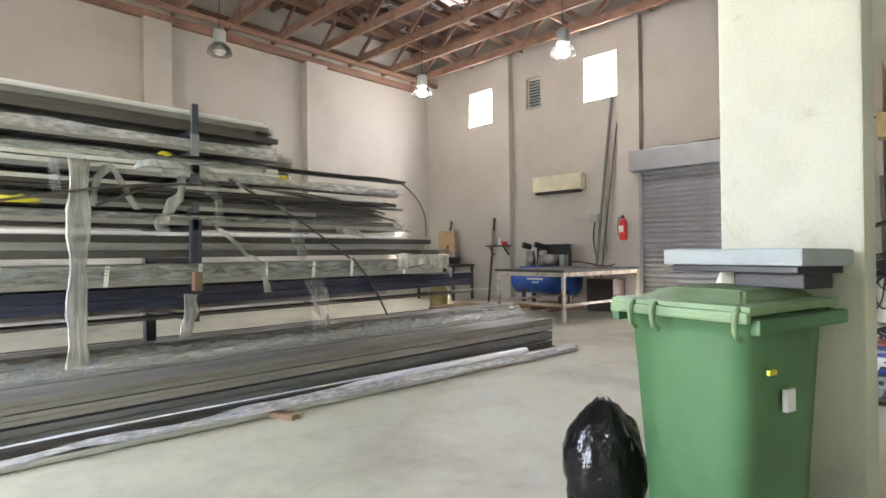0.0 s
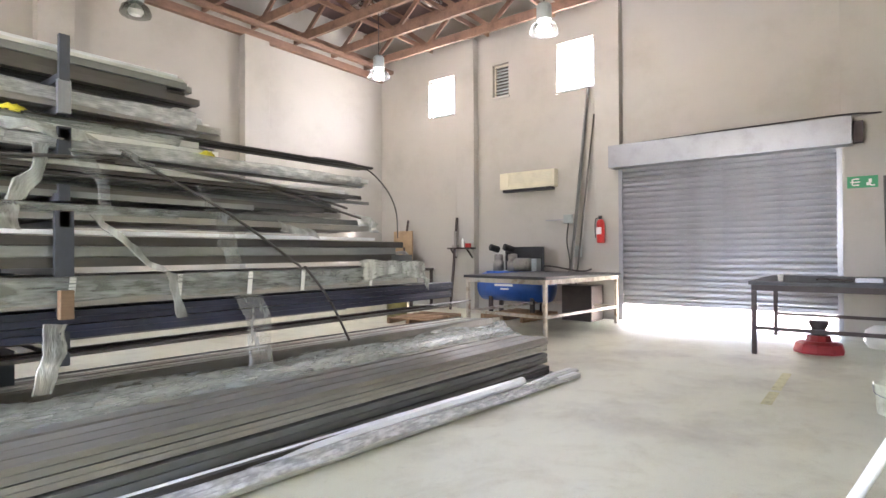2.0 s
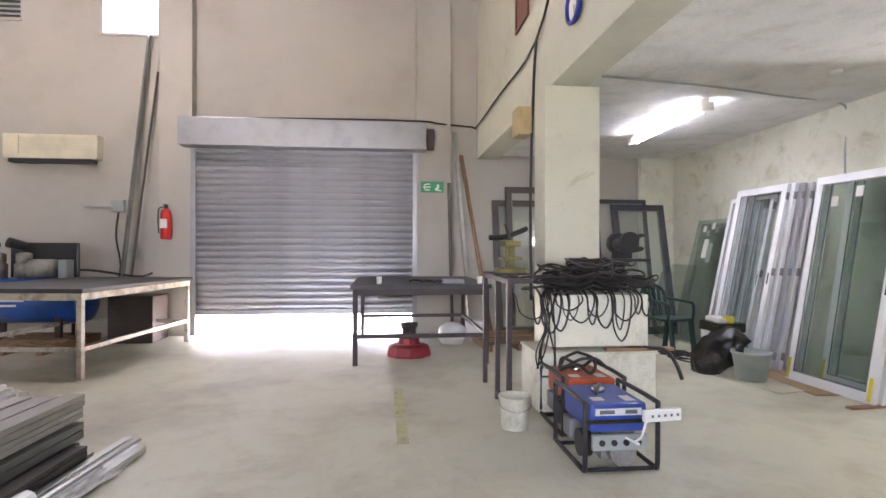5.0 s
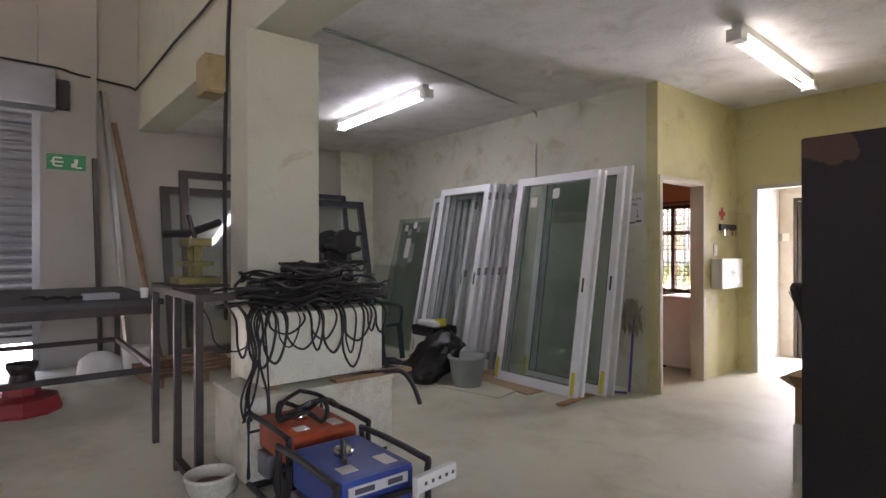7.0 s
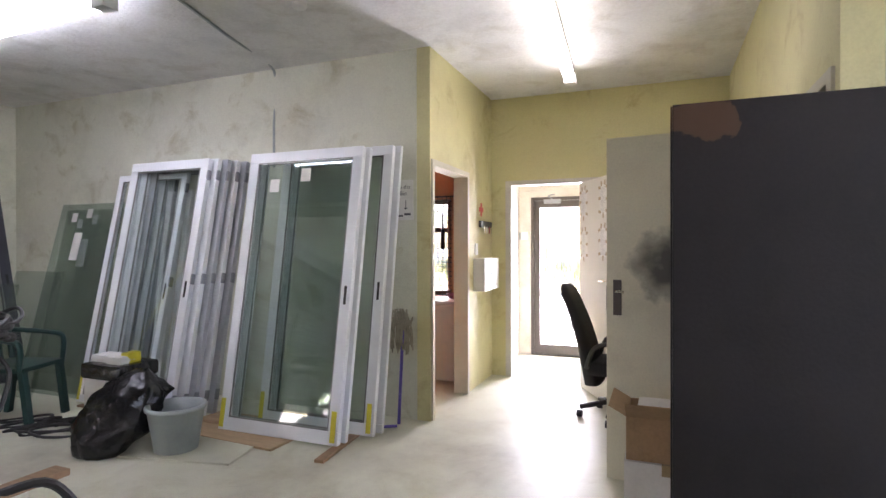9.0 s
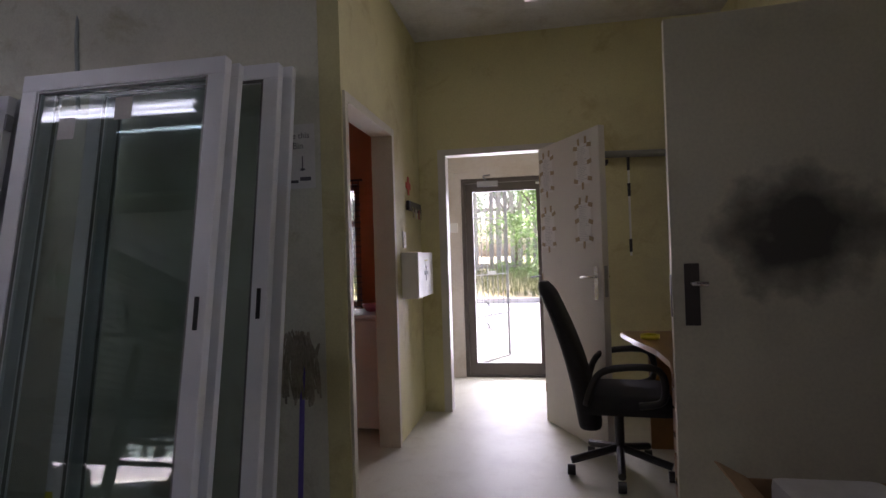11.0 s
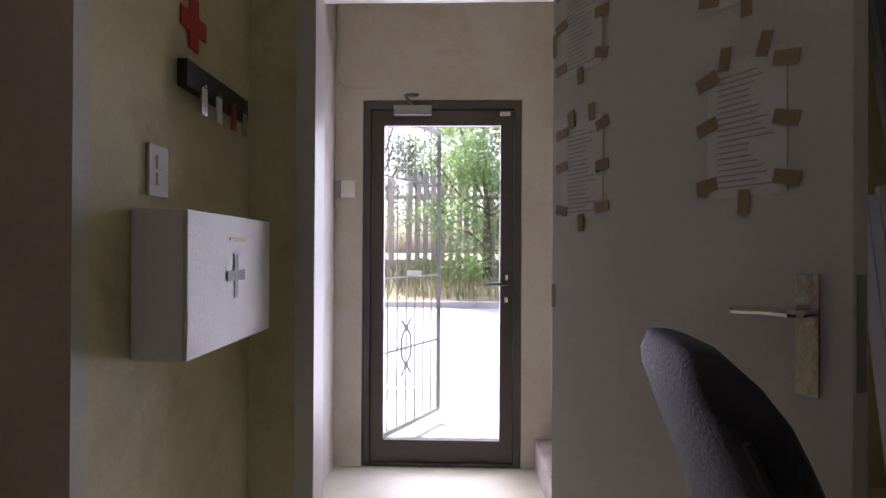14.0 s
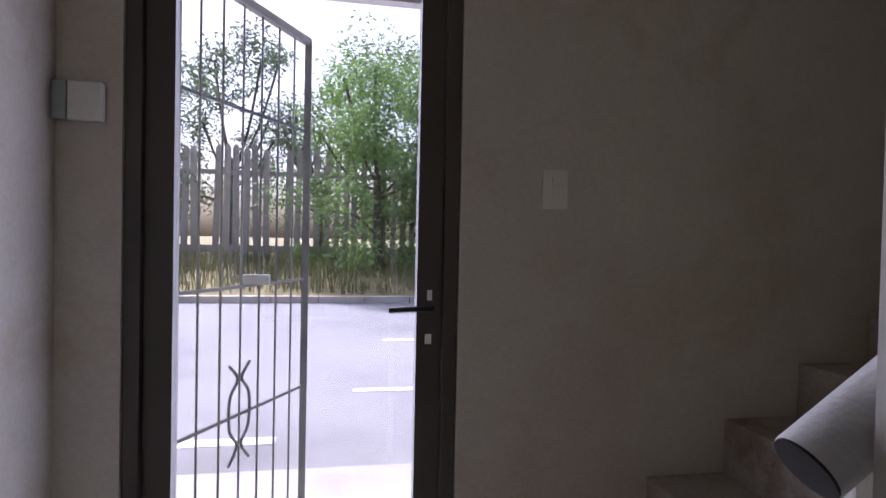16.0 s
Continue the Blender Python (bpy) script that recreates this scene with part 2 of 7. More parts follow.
def lathe(profile, sides=24, closed_top=True, m=None):
    """A turned body from (radius, height) pairs."""
    bm = bmesh.new()
    rings = []
    for r, z in profile:
        rings.append([bm.verts.new((r * math.cos(2 * math.pi * i / sides), r * math.sin(2 * math.pi * i / sides), z)) for i in range(sides)])
    for a, b in zip(rings, rings[1:]):
        for i in range(sides):
            bm.faces.new((a[i], a[(i + 1) % sides], b[(i + 1) % sides], b[i]))
    bm.faces.new(list(reversed(rings[0])))
    if closed_top:
        bm.faces.new(rings[-1])
    bmesh.ops.recalc_face_normals(bm, faces=bm.faces)
    if m is not None:
        bm.transform(m)
    return bm


def tube(points, r, sides=8, smooth=4):
    """A round tube along a smooth line through the points."""
    pts = [Vector(p) for p in points]
    line = []
    for i in range(len(pts) - 1):
        p0, p1, p2, p3 = pts[max(i - 1, 0)], pts[i], pts[i + 1], pts[min(i + 2, len(pts) - 1)]
        for k in range(smooth):
            t = k / smooth
            line.append(0.5 * ((2 * p1) + (p2 - p0) * t + (2 * p0 - 5 * p1 + 4 * p2 - p3) * t * t + (3 * p1 - p0 - 3 * p2 + p3) * t ** 3))
    line.append(pts[-1])
    bm = bmesh.new()
    rings, up = [], Vector((0.13, 0.21, 0.97))
    for i, p in enumerate(line):
        way = (line[min(i + 1, len(line) - 1)] - line[max(i - 1, 0)]).normalized()
        side = way.cross(up)
        side = side.normalized() if side.length > 1e-3 else Vector((1, 0, 0))
        top = side.cross(way).normalized()
        up = top
        rings.append([bm.verts.new(p + r * (math.cos(2 * math.pi * k / sides) * side + math.sin(2 * math.pi * k / sides) * top)) for k in range(sides)])
    for a, b in zip(rings, rings[1:]):
        for k in range(sides):
            bm.faces.new((a[k], a[(k + 1) % sides], b[(k + 1) % sides], b[k]))
    bm.faces.new(list(reversed(rings[0])))
    bm.faces.new(rings[-1])
    bmesh.ops.recalc_face_normals(bm, faces=bm.faces)
    return bm


def loop_sweep(points, r, sides=8, smooth=5):
    return tube(list(points) + [points[0]], r, sides, smooth)


def part(name, bm, mat, parent=None, label="", soft=False):
    me = bpy.data.meshes.new(name)
    bm.to_mesh(me)
    bm.free()
    me.materials.append(mat)
    if soft:
        for p in me.polygons:
            p.use_smooth = True
    ob = new(name, me)
    if parent is not None:
        ob.parent = parent
    return tagged(ob, label)


def thing(name, m, label, category, group="", kind=""):
    ob = new(name)
    ob.empty_display_size = 0.1
    ob.matrix_world = m
    return tagged(ob, label, category, group, kind)


def struct(name, bm, mat, label="", category="", soft=False):
    return tagged(part(name, bm, mat, None, "", soft), label, category, "", "structure")


def wall_with(x0, y0, x1, y1, z0, z1, holes, axis):
    """A wall block with rectangular holes (a0, a1, z0, z1) along its length axis."""
    bm = bmesh.new()
    lo, hi = (x0, x1) if axis == "x" else (y0, y1)
    cuts = sorted({lo, hi, *[h[0] for h in holes], *[h[1] for h in holes]})
    for a, b in zip(cuts, cuts[1:]):
        mid = (a + b) / 2
        spans = [(z0, z1)]
        for h in holes:
            if h[0] < mid < h[1]:
                spans = [s for u, v in spans for s in ((u, min(v, h[2])), (max(u, h[3]), v)) if s[1] - s[0] > 1e-4]
        for u, v in spans:
            join_bm(bm, box(a, y0, u, b, y1, v) if axis == "x" else box(x0, a, u, x1, b, v))
    bmesh.ops.remove_doubles(bm, verts=bm.verts, dist=1e-4)
    return bm


# ---- large structure ----
EW, NW, WW = 11.9, 12.7, -4.8       # hall: inner faces of the east, north and west walls
CEIL = 3.12                         # slab over the alcove and the passage
ALC_S = -2.83                       # south wall of the alcove
PAS_E, PAS_W, OFF_S = 6.43, 4.02, -4.63
VEST_S = -5.93

struct("floor", box(WW - 0.3, -6.2, -0.15, EW + 0.3, NW + 0.3, 0), FLOOR_MAT, "worn pale concrete floor with dusty stains", "floor")
ROLL = (1.9, 5.62, 3.3)
struct("wall_east", wall_with(EW, -2.83, EW + 0.25, NW, 0, 7.62, [(ROLL[0], ROLL[1], 0, ROLL[2]), (10.05, 10.9, 5.05, 6.05), (6.25, 7.12, 5.05, 6.15), (8.4, 8.86, 5.23, 6.03)], "y"), HALL_PAINT, "tall cream painted hall wall with two bright windows", "wall")
struct("wall_north", box(WW - 0.25, NW, 0, EW + 0.25, NW + 0.25, 7.62), HALL_PAINT, "tall cream painted hall wall behind the racks", "wall")
struct("wall_west", wall_with(WW - 0.25, -1.3, WW, NW, 0, 7.62, [(3.5, 7.5, 0, 4.6)], "y"), HALL_PAINT, "painted hall wall with the loading opening", "wall")
for i, (a, b, d) in enumerate(((9.3, 9.85, 0.2), (5.62, 6.15, 0.2), (1.3, 1.9, 0.2))):
    struct("wall_pier_east_%d" % (i + 1), box(EW - d, a, 0, EW - 0.002, b, 6.75, 0.01), HALL_PAINT, "cream painted pier of the hall wall", "pier")
for i, (a, b) in enumerate(((-0.9, -0.3), (3.5, 4.05), (7.35, 7.98))):
    struct("wall_pier_north_%d" % (i + 1), box(a, NW - 0.25, 0, b, NW - 0.002, 6.32, 0.01), HALL_PAINT, "cream painted pier of the hall wall", "pier")
# upper wall on the beam between hall and alcove, and the two columns
struct("wall_over_beam", box(WW, 0.42, 3.06, EW - 0.002, 0.80, 7.62, 0.008), COLUMN_PAINT, "painted upper wall on a concrete beam", "wall")
struct("column_1", box(7.5, 0.30, 0, 7.88, 0.86, 3.06, 0.012), COLUMN_PAINT, "cream painted concrete column with scuffed corners", "column")
struct("column_2", box(2.6, 0.56, 0, 2.98, 1.13, 3.06, 0.012), COLUMN_PAINT, "cream painted concrete column with scuffed corners", "column")
struct("ceiling", box(WW, -6.3, CEIL, EW, 0.42, CEIL + 0.2), SLAB_PAINT, "rough white plastered slab ceiling", "ceiling")
struct("wall_alcove_south", box(PAS_E + 0.122, ALC_S - 0.14, 0, EW + 0.25, ALC_S, CEIL), ALCOVE_PAINT, "scuffed pale plaster wall with peeling patches", "wall")
struct("alcove_pier", box(EW - 0.12, -2.83, 0, EW - 0.002, -2.2, CEIL, 0.01), ALCOVE_PAINT, "painted pier in the alcove corner", "pier")
SD = (-3.765, -2.885, 2.16)            # side door opening in the passage wall
struct("wall_passage_east", wall_with(PAS_E, OFF_S - 0.10, PAS_E + 0.12, ALC_S, 0, CEIL, [(SD[0], SD[1], 0, SD[2])], "y"), YELLOW_PAINT, "pale yellow painted passage wall", "wall")
OD = (5.20, 6.23, 2.16)             # opening to the vestibule
struct("wall_passage_south", wall_with(PAS_W, OFF_S - 0.10, PAS_E - 0.002, OFF_S, 0, CEIL, [(OD[0], OD[1], 0, OD[2])], "x"), YELLOW_PAINT, "pale yellow painted passage wall over the doorway", "wall")
WD = (-2.06, -1.24, 2.13)
struct("wall_passage_west", wall_with(PAS_W - 0.14, OFF_S - 0.14, PAS_W, -1.14, 0, CEIL, [(WD[0], WD[1], 0, WD[2])], "y"), YELLOW_PAINT, "pale yellow painted passage wall with a doorway", "wall")
struct("wall_store_north", box(WW, -1.28, 0, PAS_W - 0.142, -1.14, CEIL), COLUMN_PAINT, "painted wall of the store room", "wall")
struct("wall_store_south", box(2.4, -4.77, 0, PAS_W - 0.142, -4.63, CEIL), COLUMN_PAINT, "painted inner wall", "wall")
struct("wall_store_west", box(2.26, -4.77, 0, 2.4, -1.282, CEIL), COLUMN_PAINT, "painted inner wall", "wall")
# vestibule and the tea room
ED = (5.35, 6.27, 2.12)
struct("wall_front", wall_with(2.6, VEST_S - 0.22, 9.3, VEST_S, -0.1, 3.6, [(ED[0], ED[1], 0, ED[2]), (7.42, 8.5, 0.76, 2.13)], "x"), VESTIBULE_PAINT, "off-white plastered front wall, damp at its foot", "wall")
struct("wall_vestibule_east", box(PAS_E, VEST_S, 0, PAS_E + 0.12, OFF_S - 0.102, CEIL), VESTIBULE_PAINT, "off-white plastered wall", "wall")
struct("wall_vestibule_west", box(2.6, VEST_S, 0, 2.72, OFF_S - 0.142, CEIL), VESTIBULE_PAINT, "off-white plastered wall", "wall")
struct("wall_tea_room_east", box(9.18, VEST_S, 0, 9.3, ALC_S - 0.142, CEIL), ORANGE_PAINT, "orange painted wall", "wall")
struct("wall_lining_north", box(PAS_E + 0.122, ALC_S - 0.16, 0, 9.178, ALC_S - 0.142, CEIL - 0.002), ORANGE_PAINT, "orange painted wall", "wall")
struct("wall_lining_south", wall_with(PAS_E + 0.122, VEST_S + 0.002, 9.178, VEST_S + 0.02, 0, CEIL - 0.002, [(7.42, 8.5, 0.76, 2.13)], "x"), ORANGE_PAINT, "orange painted wall round the window", "wall")
struct("wall_lining_west", wall_with(PAS_E + 0.122, VEST_S + 0.022, PAS_E + 0.14, ALC_S - 0.162, 0, CEIL - 0.002, [(SD[0], SD[1], 0, SD[2])], "y"), ORANGE_PAINT, "orange painted wall", "wall")


def roof():
    """Dark boarding with foil showing between timber trusses and purlins."""
    struct("roof_covering", box(WW - 0.3, 0.4, 7.6, EW + 0.3, NW + 0.3, 7.66), ROOF_DARK, "dark underside, its support blacked for the shadow gap of the roof covering", "roof")
    bm = bmesh.new()
    for i in range(95):
        x, y = random.uniform(WW + 1, EW - 0.5), random.uniform(1.5, NW - 0.8)
        w, l = random.uniform(0.3, 0.8), random.uniform(0.4, 1.2)
        join_bm(bm, box(x, y, 7.5 + random.uniform(-0.04, 0.06), x + l, y + w, 7.59))
    tagged(struct("ceiling_foil", bm, FOIL, "torn silver foil insulation under the roof", "insulation"), kind="structure")
    x = WW + 0.7
    while x < EW:
        t = thing("roof_truss", pose(x, 0, 0), "brown timber roof truss with diagonal webs", "truss", "roof trusses", "structure")
        part("bottom_chord", box(-0.04, 0.8, 6.58, 0.04, NW, 6.78), TIMBER, t)
        part("top_chord", box(-0.04, 0.8, 7.38, 0.04, NW, 7.52), TIMBER, t)
        y, k = 0.9, 0
        while y < NW - 1.0:
            z0, z1 = (6.7, 7.45) if k % 2 == 0 else (7.45, 6.7)
            part("web", beam_between((0, y, z0), (0, y + 0.95, z1), 0.05, 0.11), TIMBER, t)
            y, k = y + 0.95, k + 1
        x += 1.18
    p = thing("roof_purlins", pose(0, 0, 0), "brown timber purlins across the trusses", "purlins", "", "structure")
    y = 1.2
    while y < NW:
        part("purlin", box(WW, y - 0.03, 7.52, EW, y + 0.03, 7.6), TIMBER, p)
        if int(y * 10) % 2 == 0:
            part("brace", box(WW, y + 0.55, 6.78, EW, y + 0.60, 6.88), TIMBER, p)
        y += 0.9
    struct("wall_plate", boxes((WW, NW - 0.12, 6.34, EW - 0.01, NW - 0.004, 6.52), (WW, NW - 0.5, 6.5, EW - 0.01, NW - 0.38, 6.6)), TIMBER, "brown timber wall plate under the roof", "trim")


roof()


# ---- more materials ----
MILL = material("mill_aluminium", (0.62, 0.63, 0.60), 0.34, metal=0.7, grain=40, stain=3, amount=0.1, bump=0.01, stretch=(0.2, 1, 1), random_per=0.25)
GREY_BAR = material("grey_aluminium", (0.24, 0.245, 0.235), 0.36, metal=0.45, grain=40, stain=3, amount=0.12, bump=0.01, stretch=(0.2, 1, 1), random_per=0.35)
BRONZE_BAR = material("bronze_aluminium", (0.085, 0.078, 0.07), 0.36, metal=0.4, grain=40, stain=3, amount=0.12, bump=0.01, stretch=(0.2, 1, 1), random_per=0.4)
NAVY = material("navy_wrapped_bar", (0.022, 0.025, 0.05), 0.32, grain=30, stain=4, amount=0.2, bump=0.03, stretch=(0.3, 1, 1), random_per=0.3)
FILM = film_material("clear_plastic_film", solid=0.26, stretch=(1.4, 1.4, 0.4))
FILM_MILKY = film_material("milky_plastic_film", (0.82, 0.84, 0.78), 0.46, (1.6, 1.6, 0.3))
FILM_LONG = film_material("stretched_wrap_film", (0.80, 0.84, 0.80), 0.36, (0.8, 2.5, 2.5))
FILM_WHITE = film_material("white_foam_wrap", (0.84, 0.84, 0.83), 0.6, (1.2, 3.0, 3.0))
TAUPE_BAR = material("taupe_coated_bar", (0.31, 0.295, 0.265), 0.4, metal=0.3, grain=40, stain=3, amount=0.1, bump=0.01, stretch=(0.2, 1, 1), random_per=0.2)
BIN_LID = material("faded_lid_plastic", (0.22, 0.33, 0.17), 0.55, grain=200, stain=2.5, amount=0.14, bump=0.02)
BIN_GREEN = material("bin_green_plastic", (0.075, 0.185, 0.075), 0.5, grain=200, stain=2.5, amount=0.12, bump=0.02)
GREY_PLASTIC = material("grey_plastic", (0.33, 0.37, 0.36), 0.5, grain=120, stain=3, amount=0.08)
BAG_BLACK = material("black_bag_film", (0.008, 0.008, 0.009), 0.16, grain=18, stain=6, amount=0.2, bump=0.35)
TABLE_PAINT = material("worn_cream_steel", (0.52, 0.48, 0.40), 0.5, grain=60, stain=5, amount=0.2, bump=0.03, dark=(0.22, 0.13, 0.08))
TABLE_TOP = material("dark_bench_top", (0.045, 0.045, 0.05), 0.5, grain=60, stain=3, amount=0.2, bump=0.03)
BLUE_TANK = material("blue_tank_paint", (0.02, 0.10, 0.42), 0.35, grain=90, stain=3, amount=0.12)
RED_PLASTIC = material("red_plastic", (0.33, 0.035, 0.04), 0.4, grain=90, stain=4, amount=0.12)
ORANGE_STEEL = material("orange_red_steel", (0.50, 0.085, 0.025), 0.38, grain=90, stain=4, amount=0.15)
GEN_BLUE = material("generator_blue", (0.035, 0.075, 0.34), 0.35, grain=90, stain=4, amount=0.12)
CAST_IRON = material("grey_cast_metal", (0.30, 0.29, 0.27), 0.5, metal=0.6, grain=70, stain=6, amount=0.2, bump=0.1)
WHITE_BOX = material("dirty_cream_cabinet", (0.70, 0.70, 0.58), 0.45, grain=70, stain=2.2, amount=0.12, bump=0.02, dark=(0.42, 0.38, 0.27))
WHITE_PLASTIC = material("white_plastic", (0.76, 0.76, 0.72), 0.4, grain=120, stain=3, amount=0.05)
CREAM_PLASTIC = material("aged_cream_plastic", (0.66, 0.62, 0.47), 0.45, grain=120, stain=3, amount=0.08)
RUBBER = material("black_rubber_cable", (0.016, 0.015, 0.014), 0.5, grain=100, stain=5, amount=0.2, bump=0.03)
TAN_PLASTIC = material("aged_tan_plastic", (0.42, 0.32, 0.16), 0.5, grain=120, stain=4, amount=0.15)
CARD = material("brown_cardboard", (0.40, 0.26, 0.14), 0.8, grain=60, stain=4, amount=0.12, bump=0.05)
PLYWOOD = material("plywood", (0.42, 0.29, 0.16), 0.65, grain=25, stain=3, amount=0.15, stretch=(0.3, 2, 2))
PALLET = material("weathered_pine", (0.30, 0.19, 0.11), 0.8, grain=30, stain=4, amount=0.2, stretch=(0.3, 2, 2), random_per=0.3)
DESK_WOOD = material("honey_veneer", (0.31, 0.155, 0.045), 0.32, grain=18, stain=2, amount=0.14, stretch=(1, 0.15, 1))
CHAIR_GREEN = material("dark_green_plastic", (0.012, 0.045, 0.04), 0.4, grain=90, stain=3, amount=0.1)
CLOTH_BLACK = material("black_upholstery", (0.012, 0.012, 0.014), 0.7, grain=160, stain=4, amount=0.2, bump=0.08)
RED_PAINT = material("red_paint", (0.55, 0.025, 0.02), 0.35, grain=90, stain=4, amount=0.08)
SIGN_GREEN = material("sign_green", (0.02, 0.28, 0.11), 0.4, amount=0.04)
YELLOW = material("yellow_tape", (0.66, 0.58, 0.04), 0.45, amount=0.08)
YELLOW_STEEL = material("olive_yellow_machine", (0.19, 0.16, 0.045), 0.5, grain=70, stain=6, amount=0.2)
PAPER = material("white_paper", (0.72, 0.71, 0.68), 0.8, grain=60, stain=4, amount=0.05)
INK = material("dark_ink", (0.10, 0.10, 0.11), 0.7, amount=0.05)
TAPE_BROWN = material("brown_parcel_tape", (0.34, 0.25, 0.13), 0.35, amount=0.1)
CHROME = material("chrome", (0.75, 0.75, 0.74), 0.18, metal=1.0, amount=0.05)
BROWN_WOOD = material("brown_window_wood", (0.20, 0.075, 0.04), 0.5, grain=30, stain=4, amount=0.15)
TUBE_GLOW = glow_material("lit_tube", (0.92, 0.96, 1.0), 0.9)
TUBE_GLOW_WARM = glow_material("lit_warm_tube", (1.0, 0.97, 0.86), 0.4)
LAMP_GLOW = glow_material("lit_high_bay", (1.0, 0.97, 0.92), 4.0)
PRISM = clear_material("prismatic_lamp_glass", (0.75, 0.76, 0.74), 0.25)
BLUE_RIM = material("clock_blue", (0.02, 0.035, 0.28), 0.35, amount=0.06)
PURPLE = material("purple_handle", (0.13, 0.09, 0.45), 0.4, amount=0.06)
MOP_MAT = material("mop_cotton", (0.36, 0.33, 0.26), 0.95, grain=60, stain=8, amount=0.2)
PINK = material("pink_enamel", (0.50, 0.13, 0.17), 0.3, amount=0.05)
YELLOW_LINE = material("worn_yellow_line", (0.56, 0.53, 0.30), 0.6, grain=30, stain=6, amount=0.2)


def stained(name, color, stain_color, center, size, rough=0.5, **kw):
    """A plain paint with one irregular stain of its own shape round a place on the thing."""
    m = material(name, color, rough, **kw)
    nt = m.node_tree
    b = nt.nodes["Principled BSDF"]
    src = b.inputs["Base Color"].links[0].from_socket
    tc = nt.nodes.new("ShaderNodeTexCoord")
    sub = nt.nodes.new("ShaderNodeVectorMath")
    sub.operation = "SUBTRACT"
    sub.inputs[1].default_value = center
    nt.links.new(tc.outputs["Object"], sub.inputs[0])
    div = nt.nodes.new("ShaderNodeVectorMath")
    div.operation = "DIVIDE"
    div.inputs[1].default_value = size
    nt.links.new(sub.outputs[0], div.inputs[0])
    ln = nt.nodes.new("ShaderNodeVectorMath")
    ln.operation = "LENGTH"
    nt.links.new(div.outputs[0], ln.inputs[0])
    nz = nt.nodes.new("ShaderNodeTexNoise")
    nz.inputs["Scale"].default_value, nz.inputs["Detail"].default_value = 7, 6
    nt.links.new(tc.outputs["Object"], nz.inputs[0])
    add = nt.nodes.new("ShaderNodeMath")
    add.operation = "MULTIPLY_ADD"
    nt.links.new(nz.outputs[0], add.inputs[0])
    add.inputs[1].default_value = 1.1 if rough > 0.52 else 0.7
    nt.links.new(ln.outputs["Value"], add.inputs[2])
    fac = ramp(nt, add.outputs[0], ((0.95, (1, 1, 1)), (1.0, (0, 0, 0)))) if rough > 0.52 else ramp(nt, add.outputs[0], ((0.6, (0.92, 0.92, 0.92)), (0.86, (0.5, 0.5, 0.5)), (1.0, (0, 0, 0))))
    mix = nt.nodes.new("ShaderNodeMix")
    mix.data_type = "RGBA"
    nt.links.new(fac, mix.inputs[0])
    nt.links.new(src, mix.inputs[6])
    mix.inputs[7].default_value = (*stain_color, 1)
    nt.links.new(mix.outputs[2], b.inputs["Base Color"])
    return m


# ---- hall: fixed things ----
def roller_shutter():
    y0, y1 = ROLL[0], ROLL[1]
    t = thing("roller_shutter", pose(11.75, 0, 0), "galvanised steel roller shutter, raised a little above the floor", "roller door")
    part("hood", box(-0.36, 1.74, 3.12, 0.12, 5.74, 3.58, 0.015), GALV, t, "dented galvanised hood")
    for y in (y0 - 0.02, y1 - 0.06):
        part("guide_rail", boxes((-0.06, y, 0, 0.06, y + 0.08, 3.12)), GALV, t)
    part("motor", boxes((-0.2, 1.60, 3.16, 0.02, 1.74, 3.5)), DARK_STEEL, t, "dark chain gear box")
    part("bottom_rail", box(-0.03, y0 + 0.05, 0.34, 0.03, y1 - 0.05, 0.42, 0.01), GALV, t)
    z, first = 0.42, None
    while z < 3.14:
        if first is None:
            bm = bmesh.new()
            prof = [(0.004, -0.004), (-0.006, 0.004), (-0.026, 0.022), (-0.034, 0.048), (-0.03, 0.072), (-0.012, 0.094), (0.004, 0.102), (0.004, 0.112)]
            rows = [[bm.verts.new((px, y, pz)) for px, pz in prof] for y in (y0 + 0.05, y1 - 0.05)]
            back = [[bm.verts.new((px + 0.006, y, pz)) for px, pz in prof] for y in (y0 + 0.05, y1 - 0.05)]
            for r in (rows, back):
                for i in range(len(prof) - 1):
                    bm.faces.new((r[0][i], r[1][i], r[1][i + 1], r[0][i + 1]))
            bmesh.ops.recalc_face_normals(bm, faces=bm.faces)
            first = part("slat", bm, ROLLER_STEEL, t)
            first.location.z = z
        else:
            o = new("slat", first.data)
            o.parent, o.location = t, (0, 0, z)
        z += 0.11


roller_shutter()


